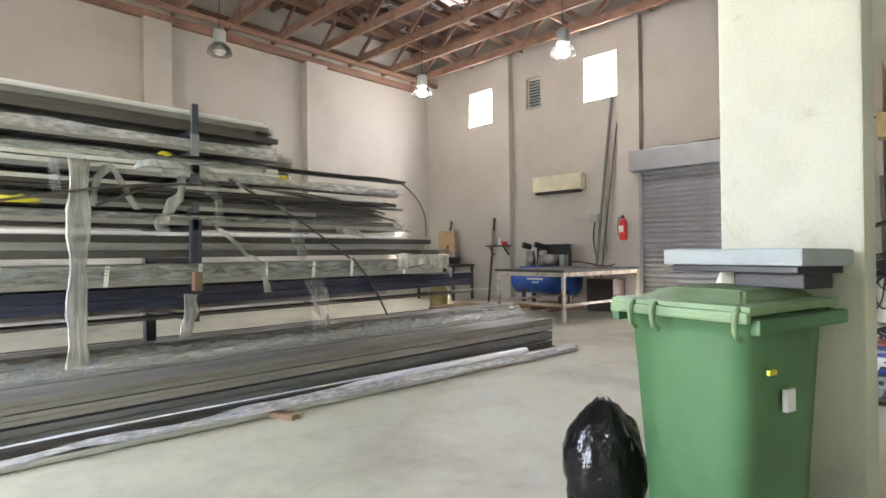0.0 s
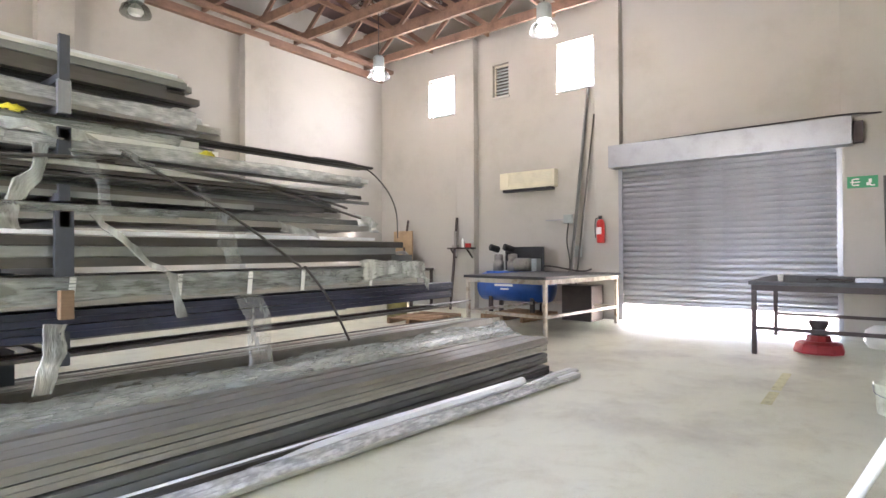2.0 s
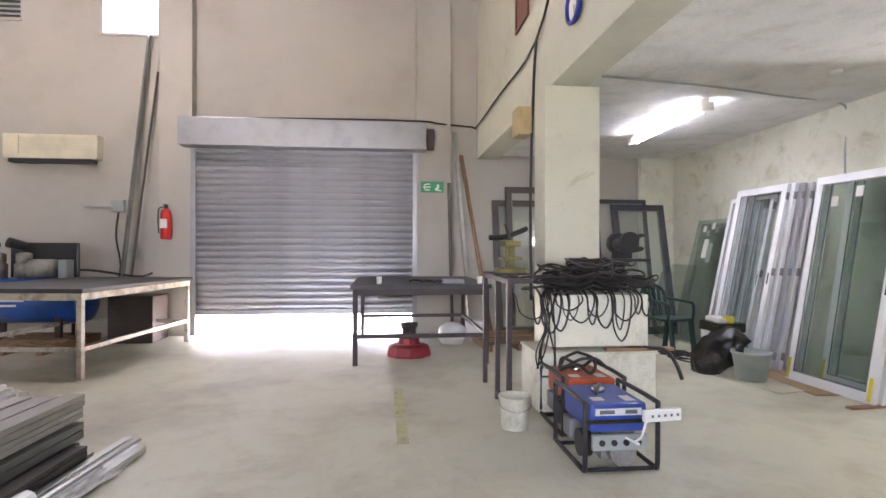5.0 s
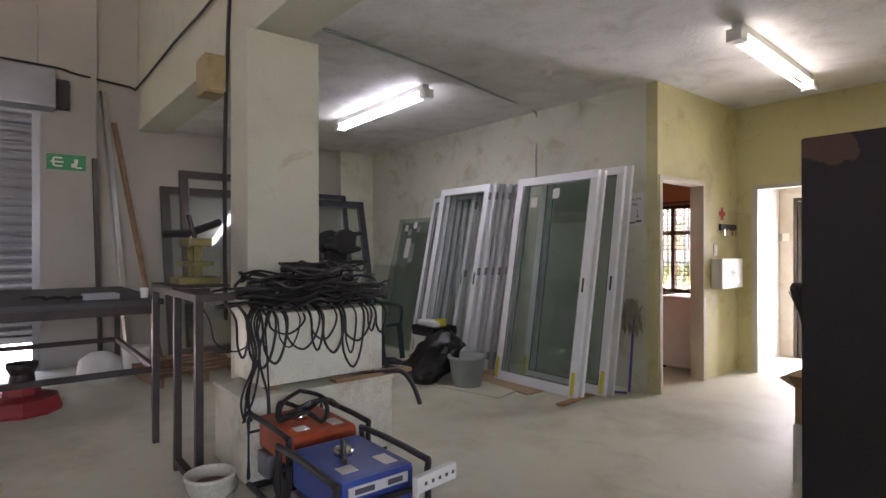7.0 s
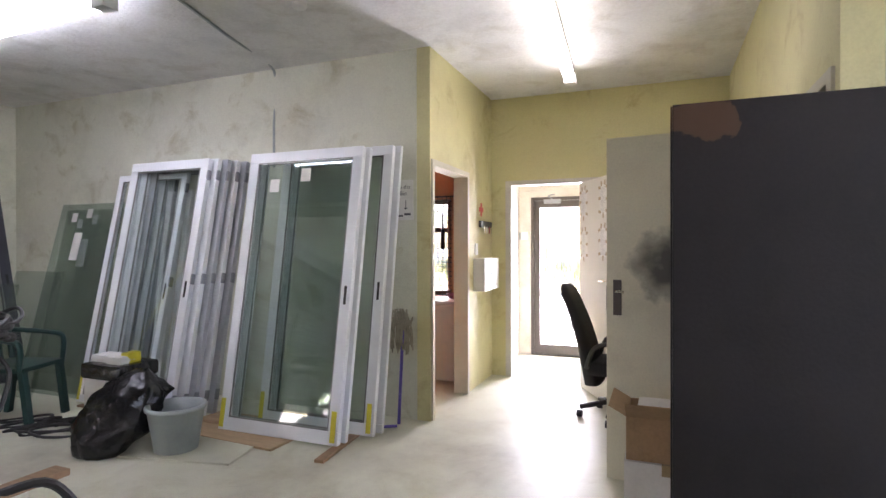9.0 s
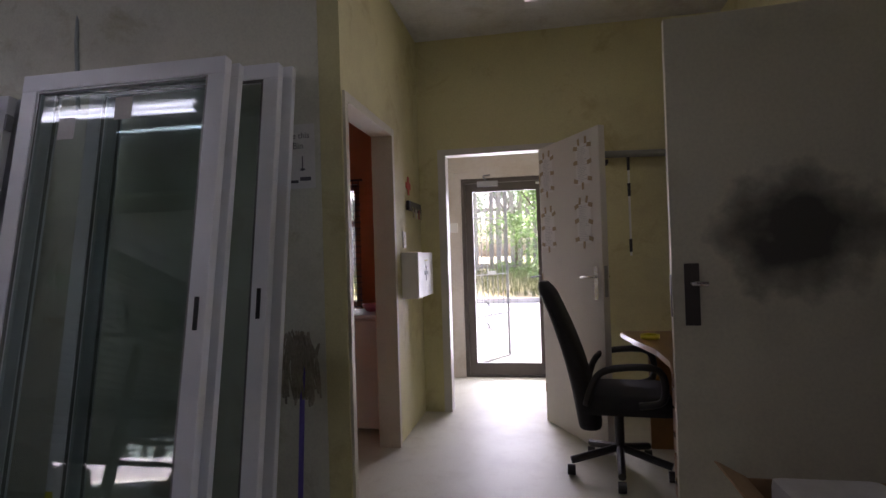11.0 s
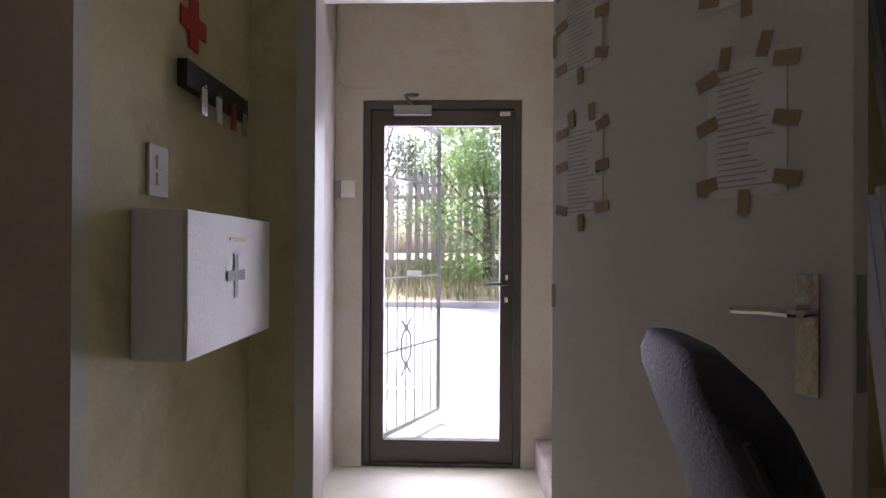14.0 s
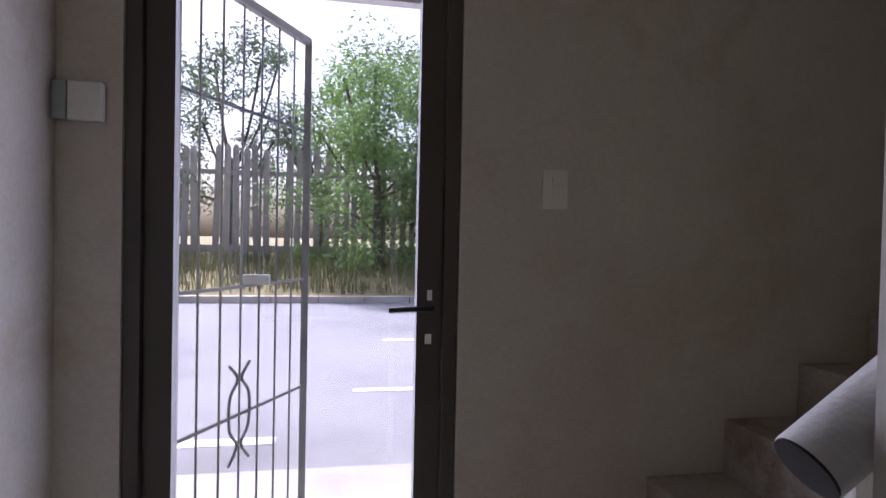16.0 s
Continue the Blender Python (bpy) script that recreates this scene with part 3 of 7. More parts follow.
def window_unit(name, y0, y1, z0, z1, louvre=False):
    w = thing(name, pose(EW + 0.1, 0, 0), "small high steel window with frosted panes" if not louvre else "small dark louvred wall vent", "window" if not louvre else "vent", kind="structure")
    f = 0.04
    part("window_frame", boxes((0, y0, z0, 0.05, y1, z0 + f), (0, y0, z1 - f, 0.05, y1, z1), (0, y0, z0 + f, 0.05, y0 + f, z1 - f), (0, y1 - f, z0 + f, 0.05, y1, z1 - f)), WHITE_PLASTIC if not louvre else CREAM_FRAME, w)
    if louvre:
        n = 9
        for i in range(n):
            z = z0 + f + (i + 0.5) * (z1 - z0 - 2 * f) / n
            part("blade", beam_between((0.02, y0 + f, z), (0.02, y1 - f, z), 0.07, 0.012), DARK_STEEL, w)
        part("backing", box(0.06, y0 + 0.005, z0 + 0.005, 0.07, y1 - 0.005, z1 - 0.005), GREY_PLASTIC, w)
    else:
        p = part("pane", box(0.02, y0 + f, z0 + f, 0.026, y1 - f, z1 - f), GLASS, w)
        p.visible_shadow = False
    part("window_sill", box(-0.14, y0 - 0.03, z0 - 0.05, 0.02, y1 + 0.03, z0 - 0.004), HALL_PAINT, w)


window_unit("window_1", 10.05, 10.9, 5.05, 6.05)
window_unit("window_2", 6.25, 7.12, 5.05, 6.15)
window_unit("window_3", 8.4, 8.86, 5.23, 6.03, True)


def split_unit():
    t = thing("air_conditioner", pose(EW, 7.82, 2.84), "aged cream split air conditioner on the wall", "air conditioner")
    part("body", box(-0.21, -0.72, 0.06, -0.003, 0.72, 0.46, 0.03), CREAM_PLASTIC, t)
    part("intake_grille", boxes(*[(-0.222, -0.66, 0.2 + 0.035 * i, -0.208, 0.45, 0.215 + 0.035 * i) for i in range(6)]), CREAM_FRAME, t)
    part("side_cover", box(-0.224, 0.47, 0.12, -0.2, 0.70, 0.44, 0.01), CREAM_PLASTIC, t)
    part("air_outlet", box(-0.2, -0.64, 0.0, -0.03, 0.64, 0.07, 0.01), BLACK_PLASTIC, t)


split_unit()


def high_bay(at, lit):
    t = thing("high_bay_lamp", pose(*at), "lit industrial high-bay lamp hanging from the roof" if lit else "unlit industrial high-bay lamp hanging from the roof", "lamp", "high-bay lamps")
    part("housing", lathe([(0.11, 0.22), (0.13, 0.24), (0.13, 0.48), (0.1, 0.52)], 20), GREY_PLASTIC, t)
    part("shade", lathe([(0.24, 0.0), (0.255, 0.03), (0.22, 0.14), (0.13, 0.22), (0.12, 0.22), (0.2, 0.14), (0.24, 0.03)], 28, False), PRISM, t, "ribbed clear shade", True)
    part("bulb", lathe([(0.03, 0.2), (0.1, 0.14), (0.13, 0.07), (0.1, 0.01), (0.03, -0.02)], 16), LAMP_GLOW if lit else WHITE_PLASTIC, t)
    part("hook", rod((0, 0, 0.52), (0, 0, 7.58 - at[2]), 0.012, 8), DARK_STEEL, t)


high_bay((9.48, 10.4, 5.42), True)
high_bay((9.01, 5.93, 5.18), True)
high_bay((4.66, 11.5, 5.55), False)


def extinguisher():
    t = thing("fire_extinguisher", pose(11.62, 6.0, 1.6), "red fire extinguisher with white label on the wall", "extinguisher")
    part("cylinder", lathe([(0.07, 0), (0.085, 0.02), (0.085, 0.42), (0.06, 0.48), (0.03, 0.5)], 18), RED_PAINT, t, "", True)
    part("label", box(-0.088, -0.05, 0.18, -0.08, 0.06, 0.33, 0.002), PAPER, t)
    part("valve", boxes((-0.03, -0.02, 0.5, 0.03, 0.02, 0.56), (-0.09, -0.012, 0.55, 0.05, 0.012, 0.57)), BLACK_PLASTIC, t)
    part("hose", tube([(0, 0.02, 0.53), (-0.02, 0.1, 0.5), (-0.02, 0.115, 0.3), (-0.02, 0.1, 0.1)], 0.011), BLACK_PLASTIC, t)
    part("bracket", boxes((0.05, -0.05, 0.35, 0.08, 0.05, 0.45)), DARK_STEEL, t)


extinguisher()


def exit_sign():
    t = thing("exit_sign", pose(11.695, 1.62, 2.525), "green emergency exit sign with white arrow and running figure", "sign")
    part("plate", box(-0.006, -0.2, -0.095, 0, 0.2, 0.095), SIGN_GREEN, t)
    part("arrow", boxes((-0.008, 0.03, -0.01, -0.0065, 0.16, 0.01), (-0.008, 0.12, -0.05, -0.0065, 0.14, 0.05), (-0.008, 0.04, -0.06, -0.0065, 0.12, -0.04), (-0.008, 0.04, 0.04, -0.0065, 0.12, 0.06)), WHITE_PLASTIC, t)
    part("figure", boxes((-0.008, -0.12, -0.01, -0.0065, -0.08, 0.045), (-0.008, -0.16, -0.07, -0.0065, -0.1, -0.05), (-0.008, -0.11, -0.06, -0.0065, -0.05, -0.01)), WHITE_PLASTIC, t)


exit_sign()


def cable_run(name, pts, r, label, mat=RUBBER):
    return tagged(part(name, tube(pts, r, 6, 4), mat), label, "cable", "", "structure")


cable_run("trim_hood_cable", [(11.68, 5.75, 3.6), (11.68, 5.3, 3.62), (11.45, 3.6, 3.6), (11.42, 1.9, 3.6), (11.66, 1.5, 3.62), (11.85, 0.9, 3.62), (11.8, 0.84, 3.6), (9.8, 0.83, 3.62), (7.95, 0.83, 3.66), (7.0, 0.83, 4.4), (6.4, 0.83, 5.2)], 0.014, "black cable along hood and wall")
cable_run("trim_column_cable", [(7.93, 0.88, 0.9), (7.94, 0.885, 1.8), (7.93, 0.88, 2.5), (7.94, 0.85, 3.3), (7.93, 0.83, 3.66)], 0.016, "black cable down the column side")
cable_run("trim_ceiling_conduit", [(7.3, 0.36, 3.1), (7.5, -0.8, 3.11), (7.8, -2.0, 3.11), (8.0, -2.81, 3.1), (8.01, -2.82, 2.6), (8.01, -2.82, 2.2)], 0.012, "thin grey conduit over ceiling and wall", GREY_PLASTIC)


def junction_box():
    t = thing("junction_box", pose(8.05, 0.87, 2.66), "aged beige junction box on the column", "junction box")
    part("body", box(-0.12, 0, 0, 0.14, 0.16, 0.30, 0.012), TAN_PLASTIC, t)
    part("cover", box(-0.135, 0.012, 0.015, -0.118, 0.148, 0.285, 0.004), TAN_PLASTIC, t)


junction_box()


def wall_clock():
    t = thing("wall_clock", pose(6.75, 0.81, 3.52, -90, 0, 0), "round wall clock with dark blue rim", "clock")
    part("rim", lathe([(0.15, 0), (0.17, -0.03), (0.17, -0.045), (0.14, -0.05), (0.135, -0.02)], 32, False, Matrix.Scale(-1, 4, (0, 0, 1))), BLUE_RIM, t, "", True)
    part("dial", lathe([(0.137, 0.005), (0.137, 0.02)], 32), PAPER, t)
    part("hour_hand", box(-0.004, 0, 0.021, 0.004, 0.07, 0.024), INK, t)


wall_clock()
tagged(struct("window_4", boxes((8.3, 0.81, 4.1, 8.9, 0.83, 4.14), (8.3, 0.81, 4.7, 8.9, 0.83, 4.74), (8.3, 0.81, 4.14, 8.34, 0.83, 4.7), (8.86, 0.81, 4.14, 8.9, 0.83, 4.7), (8.34, 0.802, 4.14, 8.86, 0.81, 4.7)), BROWN_WOOD, "small dark window in the upper wall", "window"))


# ---- hall: racks of bars ----
def bar_mesh(length, w, h, kind):
    """A hollow-looking extrusion along x, with grooves along its faces."""
    g = min(w, h) * 0.12
    if kind == "channel":
        sec = [(0, 0), (w, 0), (w, h), (w - g, h), (w - g, g), (g, g), (g, h), (0, h)]
    elif kind == "tube":
        sec = [(w / 2 + w / 2 * math.cos(a), h / 2 + h / 2 * math.sin(a)) for a in [i * math.pi / 4 for i in range(8)]]
    else:
        sec = [(0, 0), (w, 0), (w, h * 0.45), (w - g, h * 0.45), (w - g, h * 0.55), (w, h * 0.55), (w, h), (0, h), (0, h * 0.6), (g, h * 0.6), (g, h * 0.5), (0, h * 0.5)]
    bm = bmesh.new()
    a = [bm.verts.new((0, y, z)) for y, z in sec]
    b = [bm.verts.new((length, y, z)) for y, z in sec]
    n = len(sec)
    for i in range(n):
        bm.faces.new((a[i], a[(i + 1) % n], b[(i + 1) % n], b[i]))
    bm.faces.new(list(reversed(a)))
    bm.faces.new(b)
    bmesh.ops.recalc_face_normals(bm, faces=bm.faces)
    return bm


def bundle(label, at, rz, length, cols, rows, w, h, mats, kinds=("box", "channel"), loose=0.12, group="stored aluminium bars", sag=0.0, name="bar_bundle"):
    """Bars lying side by side and in layers; each bar is a part."""
    t = thing(name, pose(at[0], at[1], at[2], 0, 0, rz), label, "metal bars", group)
    for r in range(rows):
        for c in range(cols):
            k = random.choice(kinds)
            l = length + random.uniform(-loose, loose)
            ww, hh = w * random.uniform(0.82, 0.97), h * random.uniform(0.86, 0.985)
            o = part("bar", bar_mesh(l, ww, hh, k), random.choice(mats), t)
            o.location = (random.uniform(-loose, loose) * 0.3, c * w + random.uniform(0, w * 0.03), r * h)
            o.rotation_euler = (0, radians(sag * random.uniform(0, 1)), radians(random.uniform(-0.12, 0.12)))
    return t


RX = -4.4
bundle("bundle of long silver bars on the top rack arms", (RX, 5.38, 2.492), 0, 6.92, 9, 3, 0.075, 0.05, [MILL, GREY_BAR, GREY_BAR, BRONZE_BAR], loose=0.16)
bundle("bundle of thin white bars on the top rack arms", (RX, 5.40, 2.645), 0, 6.85, 7, 2, 0.08, 0.022, [MILL, WHITE_ALU], loose=0.14)
bundle("film-wrapped silver bars on rack arms", (RX, 5.36, 2.302), 0, 7.0, 8, 2, 0.075, 0.052, [MILL, GREY_BAR, TAUPE_BAR], loose=0.22)
bundle("pale aluminium bars on rack arms", (RX, 5.34, 2.132), 0, 6.95, 8, 2, 0.075, 0.044, [MILL, GREY_BAR, MILL], loose=0.2)
bundle("long dark rods jutting far from the rack", (RX + 1.2, 5.36, 2.222), -0.3, 7.4, 3, 1, 0.06, 0.03, [BRONZE_BAR], ("tube", "box"), 0.1)
bundle("pale film-wrapped bars jutting from the rack", (RX, 5.32, 2.04), 0, 8.55, 3, 2, 0.06, 0.04, [MILL, WHITE_ALU, GREY_BAR], ("box",), 0.08)
bundle("thin mixed bars jutting from the rack", (RX + 2, 5.33, 1.885), -0.4, 6.3, 5, 3, 0.06, 0.032, [BRONZE_BAR, MILL, GREY_BAR, BRONZE_BAR], ("tube", "box"), 0.35)
bundle("dark bars lying loosely on rack arms", (RX + 0.2, 5.36, 1.782), 0.2, 7.6, 8, 2, 0.07, 0.045, [BRONZE_BAR, GREY_BAR, TAUPE_BAR], ("box", "tube", "channel"), 0.5, sag=0.5)
bundle("grey aluminium bars on rack arms", (RX, 5.33, 1.622), 0, 8.62, 8, 2, 0.075, 0.052, [GREY_BAR, TAUPE_BAR, MILL], loose=0.12)
bundle("dark bronze bars on rack arms", (RX, 5.34, 1.332), 0, 9.1, 8, 3, 0.075, 0.066, [BRONZE_BAR, GREY_BAR, BRONZE_BAR], loose=0.2)
bundle("white edged bars on rack arms", (RX, 5.33, 1.532), 0, 8.7, 3, 1, 0.05, 0.03, [WHITE_ALU], ("box",), 0.05)
bundle("film-wrapped bars under greenish plastic on rack arms", (RX, 5.33, 1.092), 0, 9.3, 8, 3, 0.075, 0.062, [TAUPE_BAR, MILL, GREY_BAR], loose=0.1)
bundle("navy wrapped bars on the lowest rack arms", (RX, 5.32, 0.902), 0, 9.8, 6, 2, 0.1, 0.088, [NAVY], ("box",), 0.14)
bundle("thin dark rods under the navy bars", (RX + 0.5, 5.3, 0.80), -0.3, 9.5, 4, 1, 0.07, 0.022, [BRONZE_BAR, DARK_STEEL], ("tube", "box"), 0.5)


for z, n, h in ((0.802, 2, 0.12), (1.092, 2, 0.09), (1.332, 2, 0.11), (1.622, 2, 0.06), (1.782, 2, 0.1), (2.042, 2, 0.035), (2.132, 2, 0.06), (2.302, 2, 0.07)):
    bundle("dull bars stored at the back of the rack", (RX, 5.98, z), 0, 8.6 if z < 2 else 6.8, 4, n, 0.11, h, [GREY_BAR, BRONZE_BAR, TAUPE_BAR], ("box",), 0.3)


def rack(x):
    t = thing("storage_rack", pose(x, 6.5, 0), "dark steel cantilever storage rack loaded with bars", "rack", "cantilever racks")
    part("post", box(-0.05, -0.05, 0, 0.05, 0.05, 2.72, 0.006), CHAR_ALU, t)
    part("foot", box(-0.06, -1.2, 0, 0.06, 0.3, 0.08, 0.006), CHAR_ALU, t)
    for z, up, w, m in ((0.80, 0.03, 0.028, CHAR_ALU), (0.90, 0.05, 0.028, CHAR_ALU), (1.09, 0.04, 0.028, CHAR_ALU), (1.33, 0.34, 0.05, CHAR_ALU), (1.62, 0.05, 0.03, CHAR_ALU), (1.78, 0.05, 0.03, CHAR_ALU), (2.04, 0.13, 0.035, CHAR_ALU), (2.13, 0.03, 0.03, CHAR_ALU), (2.30, 0.15, 0.035, GALV), (2.49, 0.23, 0.028, CHAR_ALU)):
        a = part("arm", box(-0.03, -1.2, z - 0.05, 0.03, -0.05, z - 0.002, 0.004), CHAR_ALU, t)
        part("arm_stop", box(-w, -1.235, z - 0.05, w, -1.2, z + up, 0.004), m, a)


for x in (1.68, -1.9):
    rack(x)


def drape(pts, width, mat, label, name="plastic_film", wobble=0.035, across=(1, 0, 0)):
    """A hanging or lying strip of crumpled film along a line of points."""
    pts = [Vector(p) for p in pts]
    bm = bmesh.new()
    ac = Vector(across)
    fold = ac.cross(pts[-1] - pts[0]).normalized()
    rows, steps = [], 5
    for i in range(len(pts) - 1):
        for k in range(steps if i < len(pts) - 2 else steps + 1):
            p = pts[i].lerp(pts[i + 1], k / steps)
            row = []
            for c in range(13):
                f = c / 12 - 0.5
                pinch = 0.75 + 0.5 * noise.noise(p * 2.3)
                q = p + ac * width * f * pinch
                q += Vector((noise.noise(q * 9), noise.noise(q * 9 + Vector((5, 0, 0))), 0.5 * noise.noise(q * 9 + Vector((0, 7, 0))))) * wobble
                q += fold * (0.5 + noise.noise((c * 0.9, p.z * 0.8, p.x * 0.5))) * math.cos(math.pi * c) * min(0.02, width * 0.09)
                row.append(bm.verts.new(q))
            rows.append(row)
    for a, b in zip(rows, rows[1:]):
        for c in range(12):
            bm.faces.new((a[c], a[c + 1], b[c + 1], b[c]))
    ob = part(name, bm, mat, None, "", True)
    return tagged(ob, label, "plastic film", "torn plastic film")


FL = "torn clear plastic film hanging from the rack bars"
drape([(0.80, 5.34, 2.13), (0.79, 5.27, 2.08), (0.77, 5.24, 1.5), (0.75, 5.2, 0.9), (0.74, 5.12, 0.5)], 0.2, FILM_MILKY, FL, wobble=0.012)
drape([(1.0, 5.33, 2.13), (0.92, 5.27, 2.0), (0.88, 5.27, 1.76)], 0.1, FILM_MILKY, FL)
drape([(1.0, 5.33, 2.12), (1.08, 5.27, 1.95), (1.2, 5.27, 1.74)], 0.07, FILM_MILKY, FL)
drape([(0.64, 5.33, 2.12), (0.62, 5.27, 2.0), (0.65, 5.27, 1.82)], 0.09, FILM, FL)
drape([(1.58, 5.28, 2.06), (1.53, 5.22, 1.9), (1.42, 5.24, 1.72)], 0.13, FILM_MILKY, FL)
drape([(1.74, 5.26, 2.04), (1.86, 5.22, 1.86), (1.9, 5.24, 1.68)], 0.16, FILM, FL)
drape([(2.0, 5.28, 2.08), (2.12, 5.24, 2.0), (2.25, 5.26, 1.96)], 0.12, FILM, FL)
drape([(1.84, 5.3, 1.66), (2.05, 5.24, 1.46), (2.3, 5.22, 1.24), (2.34, 5.2, 0.98)], 0.09, FILM_MILKY, FL)
drape([(2.7, 5.3, 1.72), (2.72, 5.24, 1.5), (2.76, 5.24, 1.34)], 0.17, FILM, FL)
drape([(2.5, 5.3, 1.9), (2.54, 5.25, 1.8), (2.58, 5.25, 1.7)], 0.08, FILM, FL)
drape([(2.9, 5.3, 1.1), (2.95, 5.22, 0.92), (2.94, 5.18, 0.56)], 0.27, FILM, FL, wobble=0.018)
drape([(1.64, 5.26, 1.0), (1.6, 5.2, 0.8), (1.56, 5.2, 0.62)], 0.14, FILM_MILKY, FL)
drape([(1.42, 5.32, 1.72), (1.4, 5.26, 1.62), (1.4, 5.25, 1.55)], 0.14, FILM_MILKY, FL)
drape([(0.2, 5.3, 0.92), (0.18, 5.25, 0.8), (0.16, 5.24, 0.7)], 0.12, FILM, FL)
drape([(4.1, 5.30, 1.26), (4.6, 5.27, 1.27), (4.95, 5.26, 1.22), (5.05, 5.25, 1.06)], 0.22, FILM_MILKY, FL, wobble=0.06, across=(0, 0.3, 0.9))
drape([(4.02, 5.3, 1.7), (4.16, 5.28, 1.72), (4.32, 5.3, 1.66)], 0.16, FILM_MILKY, FL, wobble=0.09, across=(0, 0.3, 0.9))
drape([(3.2, 5.3, 1.64), (3.4, 5.27, 1.6), (3.6, 5.3, 1.58)], 0.12, FILM_MILKY, FL, wobble=0.06, across=(0, 0.3, 0.9))
drape([(1.2, 5.31, 2.13), (1.55, 5.26, 2.16), (1.9, 5.31, 2.11)], 0.13, FILM_MILKY, FL, wobble=0.07, across=(0, 0.5, 0.8))
for x in (-0.6, 0.25, 0.95, 1.7, 2.35, 2.9, 3.4, 4.2):
    tagged(part("binding_tape", box(x, 5.296, 1.1, x + 0.035, 5.302, 1.275, 0.001, Matrix.Translation((x, 0, 1.1)) @ Matrix.Rotation(0.1, 4, "Y") @ Matrix.Translation((-x, 0, -1.1))), WHITE_PLASTIC), "white tape round wrapped bars", "tape", "tape bands")
drape([(-3.0, 5.31, 1.19), (-1.0, 5.30, 1.195), (1.0, 5.305, 1.19), (3.0, 5.305, 1.195), (4.9, 5.31, 1.19)], 0.21, FILM_LONG, "greenish plastic film wrapped round long bars", wobble=0.015, across=(0, 0.2, -0.97))
drape([(-3.0, 5.30, 2.37), (-1.0, 5.30, 2.375), (1.0, 5.305, 2.37), (2.5, 5.305, 2.36)], 0.12, FILM_WHITE, "milky plastic film wrapped round long bars", wobble=0.03, across=(0, 0.4, -0.9))
drape([(1.4, 5.29, 2.08), (2.4, 5.285, 2.09), (3.3, 5.29, 2.08), (4.1, 5.29, 2.09)], 0.1, FILM_WHITE, "clear film round bars jutting from the rack", wobble=0.015, across=(0, 0.3, -0.95))
tagged(part("wood_block", box(1.64, 5.2, 1.03, 1.71, 5.262, 1.2, 0.004), PALLET), "brown wooden wedge tucked against the rack arm", "wood block")


def rag(at, size, mat, label):
    bm = bmesh.new()
    bmesh.ops.create_icosphere(bm, subdivisions=3, radius=1)
    for v in bm.verts:
        v.co += v.co * 0.5 * noise.noise(v.co * 2.6 + Vector(at))
        v.co = Vector((v.co.x * size[0], v.co.y * size[1], max(0, v.co.z + 0.6) * size[2]))
    o = part("rag", bm, mat, None, "", True)
    o.location = at
    return tagged(o, label, "rag", "yellow scraps")


rag((1.45, 5.36, 2.225), (0.07, 0.04, 0.03), YELLOW, "bright yellow scrap on the bars")
rag((0.42, 5.38, 1.76), (0.14, 0.04, 0.035), YELLOW, "bright yellow scrap on the bars")
rag((2.6, 5.33, 2.1), (0.05, 0.03, 0.04), YELLOW, "bright yellow scrap on the bars")

for k, (xa, za, xb, zb) in enumerate(((1.9, 2.03, 4.1, 1.74), (2.0, 2.06, 3.4, 1.3), (0.9, 1.76, 1.7, 2.0), (2.2, 2.0, 3.9, 1.82), (0.2, 1.74, 2.0, 2.02), (3.4, 1.3, 3.9, 0.62))):
    tagged(part("thin_rod", tube([(xa, 5.30 - 0.012 * k, za), ((xa + xb) / 2, 5.29 - 0.012 * k, (za + zb) / 2 + 0.05), (xb, 5.31 - 0.012 * k, zb)], 0.011, 6, 5), BRONZE_BAR), "thin dark rod lying askew over the rack bars", "rod", "loose thin rods")
for z, y, w in ((2.2, 5.33, 0.09), (1.68, 5.32, 0.09)):
    drape([(-3.4, y, z), (-1.6, y - 0.01, z + 0.012), (0.0, y, z), (1.2, y - 0.01, z + 0.01), (2.4, y, z)], w, FILM_LONG, "clear creased film along bars on the rack", wobble=0.03, across=(0, 0.6, -0.7))

tagged(part("flexible_strip", tube([(3.6, 5.36, 2.255), (4.15, 5.35, 2.24), (4.45, 5.34, 2.08), (4.62, 5.34, 1.85), (4.66, 5.35, 1.56)], 0.008, 6, 6), BRONZE_BAR), "thin flexible strip bending down from the rack end", "strip")
# bars on the floor in front of the rack
bundle("dark bronze bars under the floor pile", (-4.2, 4.84, 0.02), -1.9, 10.45, 4, 1, 0.16, 0.1, [BRONZE_BAR], ("box",), 0.06)
bundle("grey coated bars piled on the floor", (-4.2, 4.86, 0.121), -1.9, 10.5, 4, 1, 0.16, 0.12, [GREY_BAR, TAUPE_BAR], ("box",), 0.05)
bundle("wide taupe bars on top of the floor pile", (-4.2, 4.88, 0.242), -1.9, 10.55, 4, 2, 0.16, 0.085, [TAUPE_BAR], ("box",), 0.05)
bundle("dark bars lying in front of the floor pile", (-4.2, 4.72, 0.0), -1.9, 10.3, 1, 2, 0.1, 0.07, [BRONZE_BAR, BRONZE_BAR], ("box",), 0.1)
bundle("shiny bars under clear film piled on the floor", (-4.0, 5.74, 0.1), -3.5, 10.55, 5, 4, 0.095, 0.085, [MILL, WHITE_ALU, MILL], ("box", "channel"), 0.1)
bundle("grey bars at the back of the floor pile", (-4.0, 6.5, 0.1), -3.5, 11.0, 6, 4, 0.1, 0.09, [GREY_BAR, MILL, TAUPE_BAR], ("box", "channel"), 0.25)
